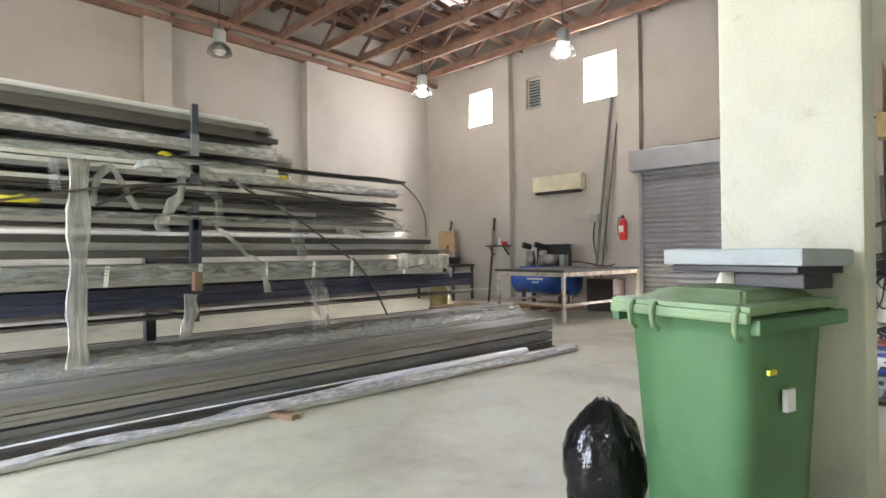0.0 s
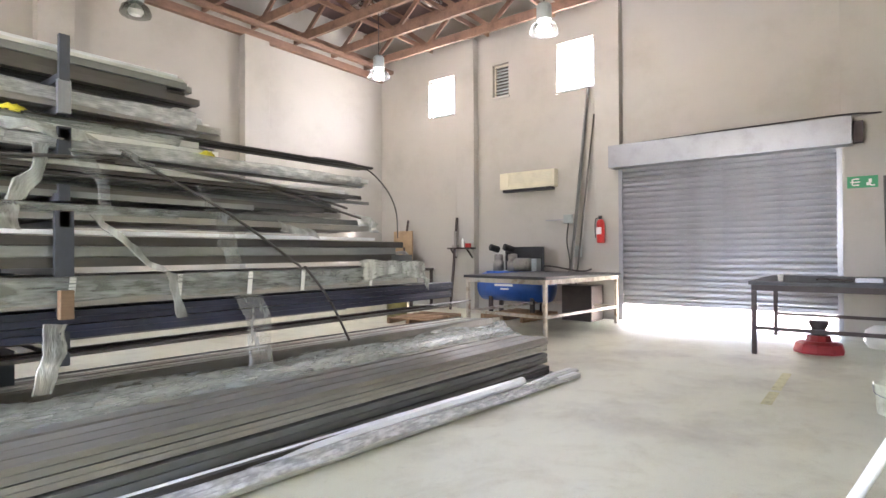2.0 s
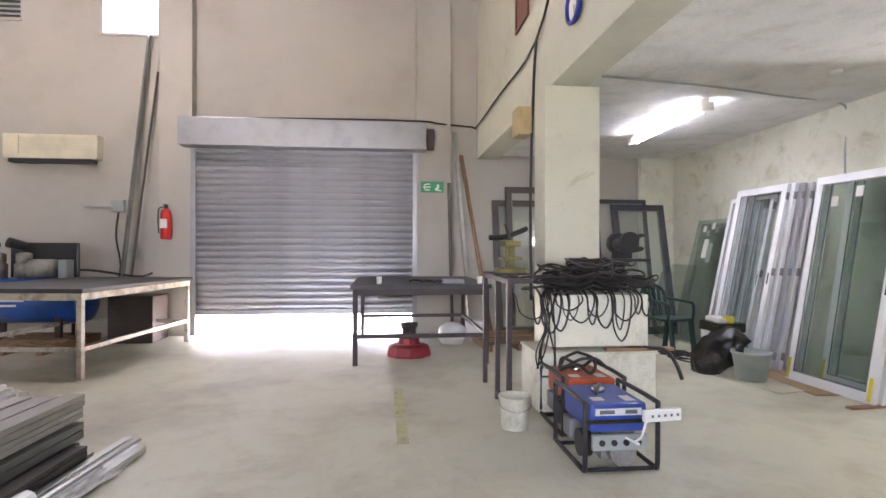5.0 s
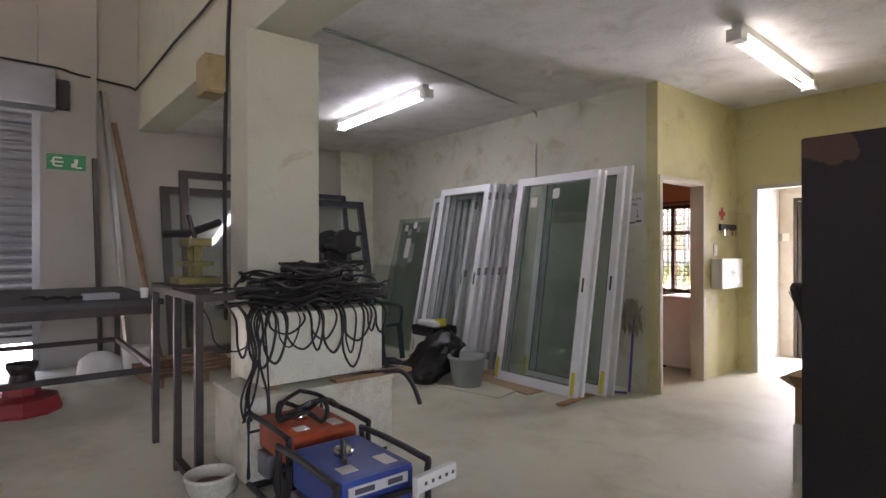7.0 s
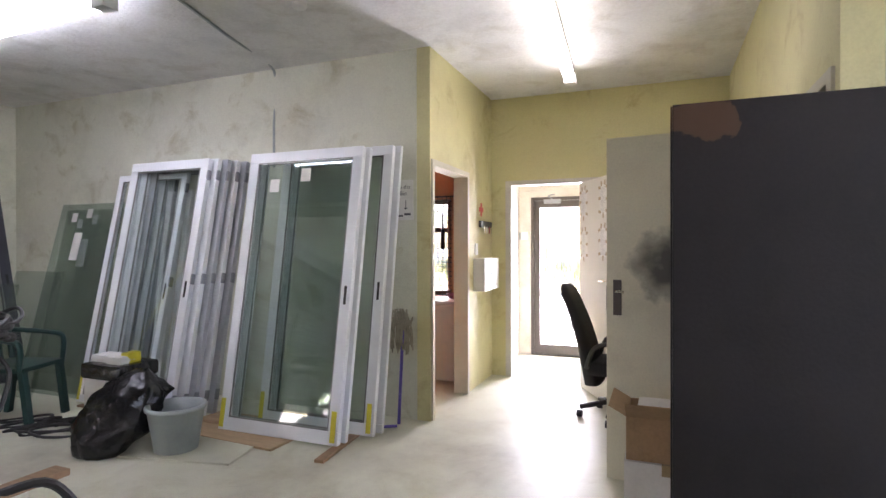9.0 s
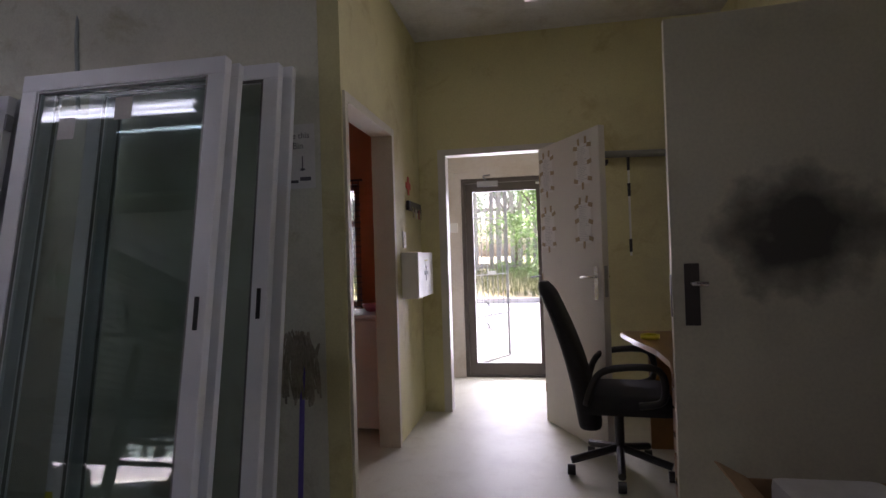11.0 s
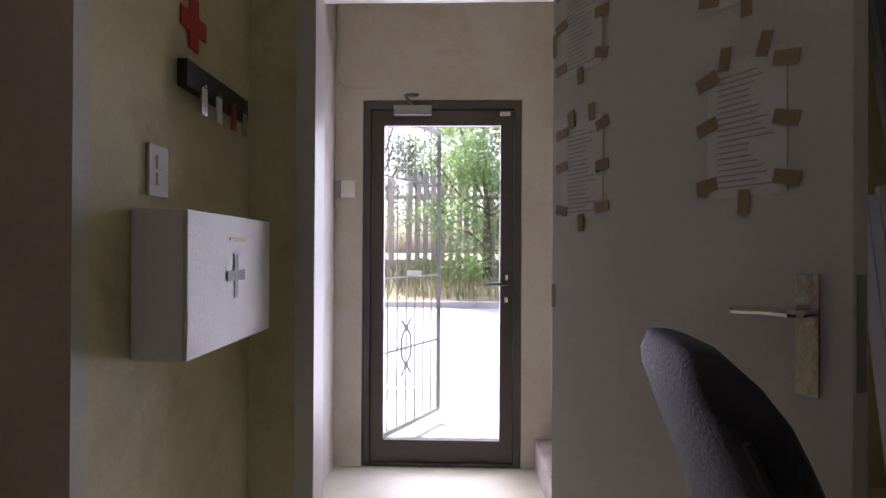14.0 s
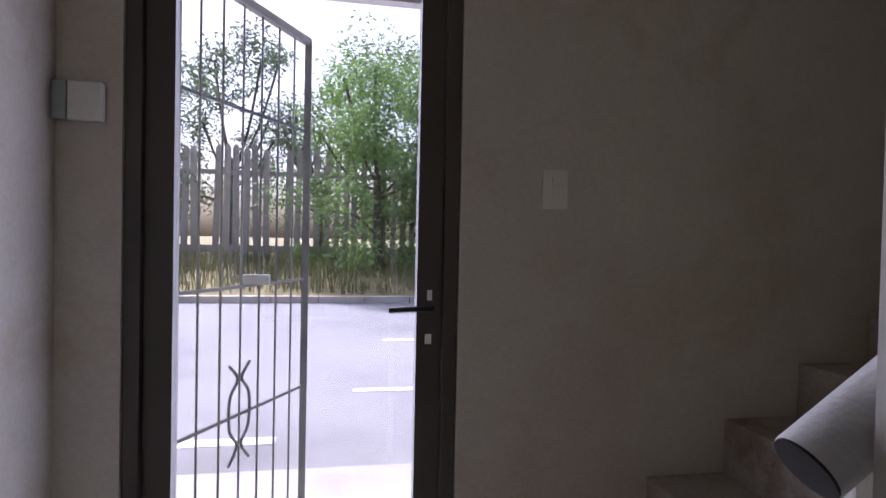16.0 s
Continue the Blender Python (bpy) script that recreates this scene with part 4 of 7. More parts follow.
bundle("timber bearers under the floor pile", (-3.0, 4.95, 0), 90, 1.9, 1, 1, 0.08, 0.03, [PALLET], ("box",), 0.05, "timber bearers")
bundle("white wrapped strips lying on the floor", (-4.2, 4.90, 0.01), -4.4, 10.55, 5, 1, 0.07, 0.045, [WHITE_ALU, MILL, GREY_BAR], ("tube", "box"), 0.2)
bundle("thick white foam-wrapped strip on the floor strips", (-4.2, 5.02, 0.056), -4.5, 9.6, 1, 1, 0.11, 0.09, [WHITE_ALU], ("tube",), 0.05)
drape([(-2.0, 4.74, 0.1), (0.0, 4.58, 0.1), (1.5, 4.46, 0.1), (3.0, 4.35, 0.1), (4.5, 4.24, 0.08), (5.9, 4.13, 0.06)], 0.22, FILM_WHITE, "crumpled white film round strips on the floor", wobble=0.05, across=(0.05, 1, 0.1))
drape([(-2.0, 5.6, 0.45), (0.0, 5.48, 0.46), (2.0, 5.36, 0.46), (4.0, 5.24, 0.47), (6.45, 5.1, 0.47)], 0.4, FILM_LONG, "clear film over bars piled on the floor", wobble=0.06, across=(0, 0.75, 0.55))
tagged(part("wood_block", box(-0.04, -0.2, 0, 0.05, 0.2, 0.045, 0.004, pose(1.98, 4.4, 0, 0, 0, 18)), PALLET), "short pale wooden block under the strips", "wood block")


# ---- hall: benches and machines ----
def bench(name, at, rz, lx, ly, h, frame_mat, top_mat, label, rails):
    t = thing(name, pose(*at, 0, 0, 0) @ pose(0, 0, 0, 0, 0, rz), label, "work bench")
    part("tabletop", box(-0.03, -0.03, h - 0.05, lx + 0.03, ly + 0.03, h, 0.006), top_mat, t)
    part("apron", boxes((0, 0, h - 0.13, lx, 0.05, h - 0.052), (0, ly - 0.05, h - 0.13, lx, ly, h - 0.052), (0, 0.05, h - 0.13, 0.05, ly - 0.05, h - 0.052), (lx - 0.05, 0.05, h - 0.13, lx, ly - 0.05, h - 0.052)), frame_mat, t)
    for x in (0, lx - 0.06):
        for y in (0, ly - 0.06):
            part("leg", box(x, y, 0, x + 0.06, y + 0.06, h - 0.132, 0.004), frame_mat, t)
    for a, b, z in rails:
        part("stretcher", beam_between((*a, z), (*b, z), 0.045, 0.05), frame_mat, t)
    return t


bench("work_bench", (8.6, 5.72, 0), -6, 2.55, 1.75, 1.0, TABLE_PAINT, TABLE_TOP, "long cream steel work bench with a dark top", [((0.06, 0.03), (2.49, 0.03), 0.33), ((0.03, 0.06), (0.03, 1.69), 0.33), ((2.52, 0.06), (2.52, 1.69), 0.33), ((0.06, 1.72), (2.49, 1.72), 0.33)])
bench("work_bench", (9.05, 1.12, 0), 0, 2.2, 1.7, 1.0, DARK_STEEL, TABLE_TOP, "dark brown steel work bench near the shutter", [((0.03, 0.06), (0.03, 1.64), 0.36), ((2.17, 0.06), (2.17, 1.64), 0.36), ((0.06, 0.03), (2.14, 0.03), 0.36)])


def loose(name, bm, mat, label, category, at=(0, 0, 0), soft=False):
    o = part(name, bm, mat, None, "", soft)
    o.location = at
    return tagged(o, label, category)


loose("paper_cup", lathe([(0.03, 0), (0.038, 0.09)], 14), WHITE_PLASTIC, "white paper cup on the dark bench", "cup", (9.3, 2.5, 1.0))
loose("paper_cup", lathe([(0.03, 0), (0.038, 0.09)], 14), WHITE_PLASTIC, "white paper cup on the dark bench", "cup", (9.3, 1.2, 1.0))
loose("steel_tray", boxes((0, 0, 0, 0.2, 0.28, 0.02), (0, 0, 0.02, 0.012, 0.28, 0.05), (0.188, 0, 0.02, 0.2, 0.28, 0.05)), GALV, "small metal tray on the dark bench", "tray", (9.3, 1.4, 1.0))
for k, (x, y) in enumerate(((9.35, 1.95), (9.5, 2.1), (9.25, 1.8))):
    loose("hand_tool", tube([(x, y, 1.02), (x + 0.08, y - 0.06, 1.03), (x + 0.15, y - 0.16, 1.015)], 0.014), DARK_STEEL, "dark hand tool on the bench", "tool")


def red_crate():
    t = thing("red_stool", pose(9.72, 2.1, 0), "red plastic step stool with a grey can on it", "stool")
    part("base", lathe([(0.3, 0), (0.31, 0.03), (0.28, 0.13), (0.2, 0.16)], 10), RED_PLASTIC, t)
    part("seat", lathe([(0.15, 0.16), (0.14, 0.24)], 10), RED_PLASTIC, t)
    loose("steel_can", lathe([(0.09, 0), (0.1, 0.02), (0.09, 0.1), (0.12, 0.16), (0.12, 0.2)], 16), DARK_STEEL, "dark metal can on the red stool", "can", (9.72, 2.1, 0.24))


red_crate()


def compressor():
    t = thing("air_compressor", pose(11.1, 7.75, 0) @ Matrix.Diagonal((1.1, 1.05, 1.08, 1)), "blue tank air compressor with twin pump heads", "compressor")
    tank = part("tank", rod((0, -0.75, 0.6), (0, 0.75, 0.6), 0.3, 28), BLUE_TANK, t, "blue pressure tank", True)
    for s in (-1, 1):
        part("tank_end", lathe([(0.3, 0), (0.27, 0.06), (0.16, 0.11), (0.03, 0.13)], 28, True, Matrix.Translation((0, s * 0.75, 0.6)) @ Matrix.Rotation(-s * math.pi / 2, 4, "X")), BLUE_TANK, tank, "", True)
        for k in (-1, 1):
            part("foot", boxes((k * 0.2 - 0.03, s * 0.5 - 0.04, 0, k * 0.2 + 0.03, s * 0.5 + 0.04, 0.4)), DARK_STEEL, t)
    part("platform", box(-0.22, -0.6, 0.88, 0.22, 0.6, 0.92), BLUE_TANK, t)
    for y in (0.05, 0.4):
        part("pump_cylinder", lathe([(0.12, 0), (0.12, 0.2), (0.09, 0.22), (0.1, 0.24), (0.1, 0.34), (0.05, 0.36)], 16, True, Matrix.Translation((-0.05, y, 0.92))), CAST_IRON, t, "", True)
        part("air_filter", rod((-0.05, y, 1.36), (-0.22, y + 0.1, 1.42), 0.07, 16), BLACK_PLASTIC, t)
    part("motor", rod((-0.15, -0.1, 1.06), (-0.15, -0.42, 1.06), 0.13, 20), CAST_IRON, t, "grey electric motor", True)
    part("belt_guard", box(0.05, -0.62, 0.93, 0.1, 0.3, 1.42, 0.02), BLACK_PLASTIC, t, "black mesh belt guard")
    part("control_box", box(-0.16, -0.58, 0.93, 0.02, -0.46, 1.18, 0.01), GREY_PLASTIC, t)
    part("marking", boxes((-0.302, -0.1, 0.62, -0.296, 0.34, 0.66), (-0.302, 0.0, 0.55, -0.296, 0.2, 0.58)), WHITE_PLASTIC, t)


compressor()


def pallet(at, rz, lx, ly):
    t = thing("pallet", pose(*at, 0, 0, rz), "weathered timber pallet on the floor", "pallet", "pallets")
    for i in range(3):
        part("runner", box(0, i * (ly - 0.08) / 2, 0, lx, i * (ly - 0.08) / 2 + 0.08, 0.1, 0.004), PALLET, t)
    n = 6
    for i in range(n):
        part("plank", box(i * (lx - 0.1) / (n - 1), 0, 0.1, i * (lx - 0.1) / (n - 1) + 0.1, ly, 0.122, 0.003), PALLET, t)


pallet((8.6, 8.2, 0), 8, 1.3, 1.0)
pallet((10.1, 7.0, 0), -5, 1.3, 1.1)
pallet((9.9, 0.0, 0), 4, 1.2, 1.0)
loose("leaning_bar", beam_between((10.9, 11.2, 0), (11.82, 11.6, 2.3), 0.05, 0.05), DARK_STEEL, "dark steel bar leaning on the wall", "steel bar")
loose("leaning_bar", beam_between((11.3, 9.75, 0), (11.66, 9.8, 2.3), 0.05, 0.05), DARK_STEEL, "dark steel bar leaning on the wall", "steel bar")
loose("leaning_pole", beam_between((11.45, 6.7, 0), (11.84, 6.35, 5.0), 0.07, 0.05), GREY_BAR, "tall grey pole leaning on the wall", "pole")
loose("leaning_strip", beam_between((11.5, 6.6, 0), (11.84, 6.22, 4.4), 0.03, 0.03), BRONZE_BAR, "tall dark strip leaning on the wall", "strip")
loose("wooden_board", box(11.5, 11.2, 1.0, 11.55, 11.85, 2.0, 0.004), PLYWOOD, "upright plywood board on a cluttered bench", "board")


def clutter_bench():
    t = thing("machine_bench", pose(10.8, 10.6, 0), "cluttered dark steel machine bench", "machine bench")
    part("tabletop", box(0, 0, 0.95, 0.9, 1.5, 1.02, 0.006), DARK_STEEL, t)
    for x in (0.02, 0.82):
        for y in (0.02, 1.42):
            part("leg", box(x, y, 0, x + 0.06, y + 0.06, 0.95), DARK_STEEL, t)
    part("machine_body", box(0.15, 0.25, 1.02, 0.6, 1.0, 1.22, 0.05), BLACK_PLASTIC, t)
    part("machine_arm", tube([(0.3, 0.3, 1.2), (0.3, 0.5, 1.42), (0.3, 0.9, 1.38)], 0.05), CAST_IRON, t)
    part("guard", box(0.2, 0.4, 1.22, 0.5, 0.8, 1.32, 0.03), WHITE_PLASTIC, t)


clutter_bench()


def wall_shelf():
    t = thing("wall_shelf", pose(11.44, 9.6, 1.5), "small dark wall shelf with odds and ends", "shelf")
    part("board", box(0, -0.35, 0, 0.25, 0.35, 0.04), DARK_STEEL, t)
    for y in (-0.25, 0.25):
        part("bracket", beam_between((0.02, y, -0.004), (0.25, y, -0.22), 0.03, 0.03), DARK_STEEL, t)
    loose("red_tin", box(11.5, 9.32, 1.54, 11.6, 9.44, 1.64, 0.01), RED_PAINT, "small red tin on the wall shelf", "tin")
    loose("spray_can", lathe([(0.035, 0), (0.035, 0.18), (0.015, 0.2), (0.015, 0.23)], 12), WHITE_PLASTIC, "pale spray can on the wall shelf", "can", (11.55, 9.55, 1.54))
    loose("steel_clamp", boxes((11.5, 9.7, 1.54, 11.6, 9.85, 1.6), (11.52, 9.74, 1.6, 11.58, 9.8, 1.95)), CAST_IRON, "grey clamp on the wall shelf", "clamp")


wall_shelf()


def socket_box():
    t = thing("wall_isolator", pose(EW, 6.84, 2.05), "wall isolator switch with hanging cables", "switch")
    part("body", box(-0.1, -0.1, 0, -0.003, 0.1, 0.2, 0.01), GREY_PLASTIC, t)
    part("conduit", boxes((-0.04, 0.1, 0.08, -0.01, 0.55, 0.1)), GALV, t)
    part("cable", tube([(-0.05, 0, 0), (-0.07, 0.03, -0.4), (-0.08, -0.05, -0.9), (-0.05, 0.05, -1.3)], 0.014), RUBBER, t)
    part("plug_box", box(-0.09, -0.3, -0.75, -0.003, -0.15, -0.5, 0.01), GREY_PLASTIC, t)


socket_box()
cable_run("trim_floor_cable", [(11.6, 6.2, 1.05), (11.5, 6.4, 1.0), (11.6, 7.2, 1.1), (11.7, 7.9, 1.05)], 0.02, "black cable sagging along the wall")
loose("dark_cabinet", box(11.0, 5.95, 0, 11.6, 6.6, 0.72, 0.01), DARK_STEEL, "low dark metal box by the shutter", "box")
loose("plastic_drum", lathe([(0.2, 0), (0.22, 0.03), (0.22, 0.5), (0.12, 0.58), (0.05, 0.6)], 18), YELLOW_STEEL, "dull yellow plastic drum", "drum", (9.2, 9.6, 0), True)
loose("plastic_drum", lathe([(0.2, 0), (0.22, 0.03), (0.22, 0.45), (0.12, 0.52), (0.05, 0.54)], 18), CREAM_PLASTIC, "cream plastic drum beside pallets", "drum", (9.8, 10.1, 0), True)
loose("leaning_pole", beam_between((11.3, 1.0, 0), (11.82, 1.22, 3.5), 0.06, 0.06), MILL, "long pale aluminium pole leaning in the corner", "pole")
loose("leaning_pole", beam_between((11.0, 0.7, 0), (11.8, 1.1, 3.1), 0.05, 0.05), PALLET, "long wooden pole leaning in the corner", "pole")
loose("leaning_strip", beam_between((11.55, 1.28, 0), (11.68, 1.33, 2.6), 0.05, 0.03), BRONZE_BAR, "dark bronze strip leaning beside the shutter", "strip")
loose("sack", lathe([(0.16, 0), (0.22, 0.1), (0.2, 0.25), (0.1, 0.32)], 12), WHITE_PLASTIC, "crumpled white sack under the bench", "sack", (10.6, 1.4, 0.0), True)
loose("paint_bucket", lathe([(0.13, 0), (0.15, 0.28), (0.155, 0.3)], 18), WHITE_PLASTIC, "white paint bucket under the bench", "bucket", (10.9, 1.0, 0.0), True)
for i, (x, l) in enumerate(((6.3, 0.55), (6.95, 0.95))):
    tagged(struct("floor_marking_%d" % (i + 1), box(x, 2.24, 0.001, x + l, 2.33, 0.004), YELLOW_LINE, "worn yellow line painted on the floor", "floor marking"))


# ---- hall: things near the columns ----
def wheelie_bin():
    t = thing("wheelie_bin", pose(2.2, 1.0, 0, 0, 0, -14) @ Matrix.Diagonal((0.97, 0.97, 1.05, 1)), "green plastic wheelie bin with closed lid", "wheelie bin")
    bm = bmesh.new()
    prev = None
    for z, a in ((0.05, 0.215), (0.1, 0.23), (0.55, 0.255), (0.96, 0.28), (1.0, 0.285), (1.02, 0.3), (1.055, 0.3)):
        ring = []
        for i in range(24):
            ang = 2 * math.pi * i / 24
            c, s = math.cos(ang), math.sin(ang)
            k = 1.0 / max(abs(c), abs(s)) ** 0.78
            ring.append(bm.verts.new((a * c * k * 1.05, a * s * k, z)))
        if prev:
            for i in range(24):
                bm.faces.new((prev[i], prev[(i + 1) % 24], ring[(i + 1) % 24], ring[i]))
        else:
            bm.faces.new(list(reversed(ring)))
        prev = ring
    bmesh.ops.recalc_face_normals(bm, faces=bm.faces)
    part("body", bm, BIN_GREEN, t, "", True)
    lid = part("lid", box(-0.36, -0.315, 1.06, 0.33, 0.315, 1.095, 0.017), BIN_LID, t, "faded green lid")
    dome = box(-0.29, -0.25, 1.09, 0.29, 0.25, 1.135)
    for v in dome.verts:
        if v.co.z > 1.1:
            v.co.x, v.co.y = v.co.x * 0.74 + 0.05, v.co.y * 0.72
    bmesh.ops.bevel(dome, geom=dome.edges[:], offset=0.012, segments=2, affect="EDGES")
    part("lid_dome", dome, BIN_LID, lid)
    part("front_lip", box(-0.375, -0.31, 1.035, -0.345, 0.31, 1.075, 0.012), BIN_LID, lid)
    part("body_flange", boxes((-0.335, -0.335, 0.995, 0.36, -0.295, 1.05, 0.012), (-0.335, 0.295, 0.995, 0.36, 0.335, 1.05, 0.012), (0.32, -0.294, 0.995, 0.36, 0.294, 1.05, 0.012)), BIN_GREEN, t)
    for y in (-0.27, 0.08, 0.19):
        part("lid_rib", tube([(-0.35, y, 1.085), (-0.385, y, 1.06), (-0.382, y, 1.0), (-0.345, y, 0.98)], 0.01, 8), BIN_LID, lid)
    part("rear_grip", rod((0.385, -0.25, 1.035), (0.385, 0.25, 1.035), 0.018, 10), BIN_GREEN, t)
    for y in (-0.25, 0.25):
        part("wheel", rod((0.24, y - 0.025, 0.1), (0.24, y + 0.025, 0.1), 0.1, 20), BLACK_PLASTIC, t)
    part("sticker", boxes((-0.2, -0.298, 0.845, -0.15, -0.284, 0.862)), YELLOW, t)
    part("label", boxes((-0.08, -0.30, 0.70, -0.02, -0.28, 0.78)), PAPER, t)


wheelie_bin()


def tray_lid():
    t = thing("plastic_tray", pose(2.385, 0.93, 1.25, 0, 1, -14), "shallow grey plastic tray tilted on the bin lid", "tray")
    part("top", box(-0.22, -0.3, 0.03, 0.22, 0.3, 0.10, 0.012), GREY_PLASTIC, t)
    # the lower black box is a support coloured as the shadow gap below the tray
    part("under_rim_shade", boxes((-0.19, -0.27, 0.0, 0.19, 0.27, 0.03, 0.006), (-0.12, -0.26, -0.062, 0.12, 0.02, 0.0, 0.006)), BLACK_PLASTIC, t, "dark underside, its support blacked for the shadow gap")


tray_lid()


def blob(name, at, size, mat, label, category, freq=2.2, amp=0.45, rz=0.0, tie=False, lean=(0, 0)):
    """A tied rubbish bag: creased, sagging, flat below."""
    bm = bmesh.new()
    bmesh.ops.create_icosphere(bm, subdivisions=4, radius=1)
    for v in bm.verts:
        p = v.co.copy()
        d = 1 + amp * 0.35 * noise.noise(p * freq + Vector(at)) + amp * 0.25 * noise.noise(p * freq * 3.1) + 0.08 * abs(noise.noise(p * 8))
        a = math.atan2(p.y, p.x)
        if p.z > 0.3:
            d *= 1 - 0.06 * math.sin(a * 11 + 3 * noise.noise(p * 2))
        if tie and p.z > 0.55:
            k = max(0.5, 1 - (p.z - 0.55) * 0.5)
            p.x, p.y = p.x * k, p.y * k
            if p.z > 0.9:
                p.z += 0.1 * max(0, noise.noise(p * 9))
        p = Vector((p.x * d, p.y * d, p.z * (0.9 + 0.1 * d)))
        v.co = Vector((p.x * size[0], p.y * size[1], (max(p.z, -0.85) + 0.85) / 1.85 * size[2]))
        v.co.x += lean[0] * v.co.z
        v.co.y += lean[1] * v.co.z
    o = part(name, bm, mat, None, "", True)
    o.matrix_world = pose(*at, 0, 0, rz)
    return tagged(o, label, category)


blob("rubbish_bag", (2.17, 1.55, 0), (0.19, 0.19, 0.62), BAG_BLACK, "full black rubbish bag tied at the neck beside the bin", "rubbish bag", tie=True)


def floor_pole(a, b, r, mat, label):
    return loose("leaning_pole", rod(a, b, r, 14), mat, label, "pole")


floor_pole((3.22, 1.77, 0.01), (2.94, 1.155, 1.39), 0.022, WHITE_PLASTIC, "white painted pole leaning on the column")
floor_pole((3.14, 1.56, 0.01), (2.965, 1.152, 1.2), 0.02, YELLOW, "yellow pole leaning on the column")


def small_frame():
    t = thing("steel_stand", pose(3.1, 0.7, 0), "small dark steel stand beside the column", "stand")
    for x in (0, 0.4):
        for y in (0, 0.4):
            part("leg", box(x, y, 0, x + 0.03, y + 0.03, 0.45), DARK_STEEL, t)
    part("top", box(-0.01, -0.01, 0.45, 0.44, 0.44, 0.48), PLYWOOD, t)


small_frame()


def cabinet_pair():
    t = thing("low_cabinet", pose(6.86, 0.04, 0), "low dirty cream metal cabinet before the column", "cabinet")
    part("body", box(0, 0, 0.03, 0.6, 1.06, 0.52, 0.012), WHITE_BOX, t)
    part("plinth", box(0.03, 0.03, 0, 0.57, 1.03, 0.03), DARK_STEEL, t)
    part("top_edge", box(-0.012, -0.012, 0.52, 0.612, 1.072, 0.545, 0.006), WHITE_BOX, t)
    u = thing("upper_cabinet", pose(6.95, 0.07, 0.545), "scuffed cream box standing on the low cabinet", "cabinet")
    part("body", box(0, 0, 0.03, 0.5, 0.9, 0.49, 0.012), WHITE_BOX, u)
    for y in (0.05, 0.77):
        part("skid", box(0.02, y, 0, 0.48, y + 0.08, 0.03), PALLET, u)
    loose("plank", box(6.84, -0.12, 0.548, 6.93, 0.5, 0.575, 0.004), PALLET, "loose timber strip on the low cabinet", "plank")


cabinet_pair()


def cable_heap():
    """Coils of black welding cable heaped on the box and hanging down its front."""
    t = thing("cable_heap", pose(7.17, 0.55, 1.04), "tangled heap of black cables hanging over the cabinet", "cables")
    rnd = random.Random(5)
    for i in range(60):
        r = rnd.uniform(0.1, 0.3)
        cx, cy = rnd.uniform(-0.12, 0.05), rnd.uniform(-0.42, 0.42)
        z = 0.03 + rnd.uniform(0, 0.28) * (1 - (abs(cy) / 0.5) ** 2)
        n, ph = 9, rnd.uniform(0, 6)
        pts = [(cx + r * 0.55 * math.cos(ph + 2 * math.pi * k / n), cy + r * math.sin(ph + 2 * math.pi * k / n), max(0.015, z + rnd.uniform(-0.03, 0.035))) for k in range(n)]
        part("cable", loop_sweep(pts, rnd.uniform(0.007, 0.012), 6, 4), RUBBER, t)
    for i in range(15):
        y0 = -0.5 + i * 0.07 + rnd.uniform(-0.03, 0.03)
        y1 = y0 + rnd.uniform(0.06, 0.3)
        d = rnd.uniform(0.12, 0.42)
        x = -0.245
        pts = [(-0.05, y0, 0.05), (x, y0, -0.03), (x - 0.01, y0 + 0.15 * (y1 - y0), -d * 0.7), (x - 0.012, (y0 + y1) / 2, -d), (x - 0.01, y1 - 0.1 * (y1 - y0), -d * 0.7), (x, y1, -0.02), (-0.05, y1, 0.06)]
        part("cable", tube(pts, rnd.uniform(0.005, 0.009), 6, 5), RUBBER, t)
    for i in range(7):
        y0 = 0.42 + rnd.uniform(-0.05, 0.12)
        pts = [(-0.1, y0 - 0.1, 0.05), (-0.26, y0, -0.05), (-0.27, y0 + rnd.uniform(-0.06, 0.06), -0.25), (-0.33, y0 + rnd.uniform(0, 0.1), -0.48), (-0.36, y0 + rnd.uniform(0.0, 0.12), -0.62)]
        part("cable", tube(pts, rnd.uniform(0.006, 0.009), 6, 5), RUBBER, t)


cable_heap()
loose("red_cable", tube([(6.9, 0.35, 0.56), (6.86, 0.15, 0.57), (6.84, -0.02, 0.56), (6.83, -0.12, 0.45), (6.82, -0.18, 0.3)], 0.018), RUBBER, "thick black cable end hanging over the cabinet corner", "cable")


def welding_frame():
    t = thing("welding_stand", pose(6.92, 1.0, 0), "dark square-tube steel frame with a top bar", "frame")
    for x in (0, 0.5):
        part("upright", box(x, 0.32, 0, x + 0.045, 0.365, 1.14, 0.003), DARK_STEEL, t)
        part("side_bar", box(x, 0.14, 1.14, x + 0.045, 0.365, 1.185, 0.003), DARK_STEEL, t)
    part("top_bar", box(0.046, 0.32, 1.14, 1.2, 0.365, 1.185, 0.003), DARK_STEEL, t)
    part("bottom_bar", box(0.046, 0.32, 0.04, 0.5, 0.365, 0.085, 0.003), DARK_STEEL, t)
    part("rear_upright", box(1.155, 0.32, 0, 1.2, 0.365, 1.139, 0.003), DARK_STEEL, t)
    part("shelf_plate", box(0.55, 0.0, 1.187, 1.2, 0.365, 1.2, 0.002), DARK_STEEL, t)


welding_frame()


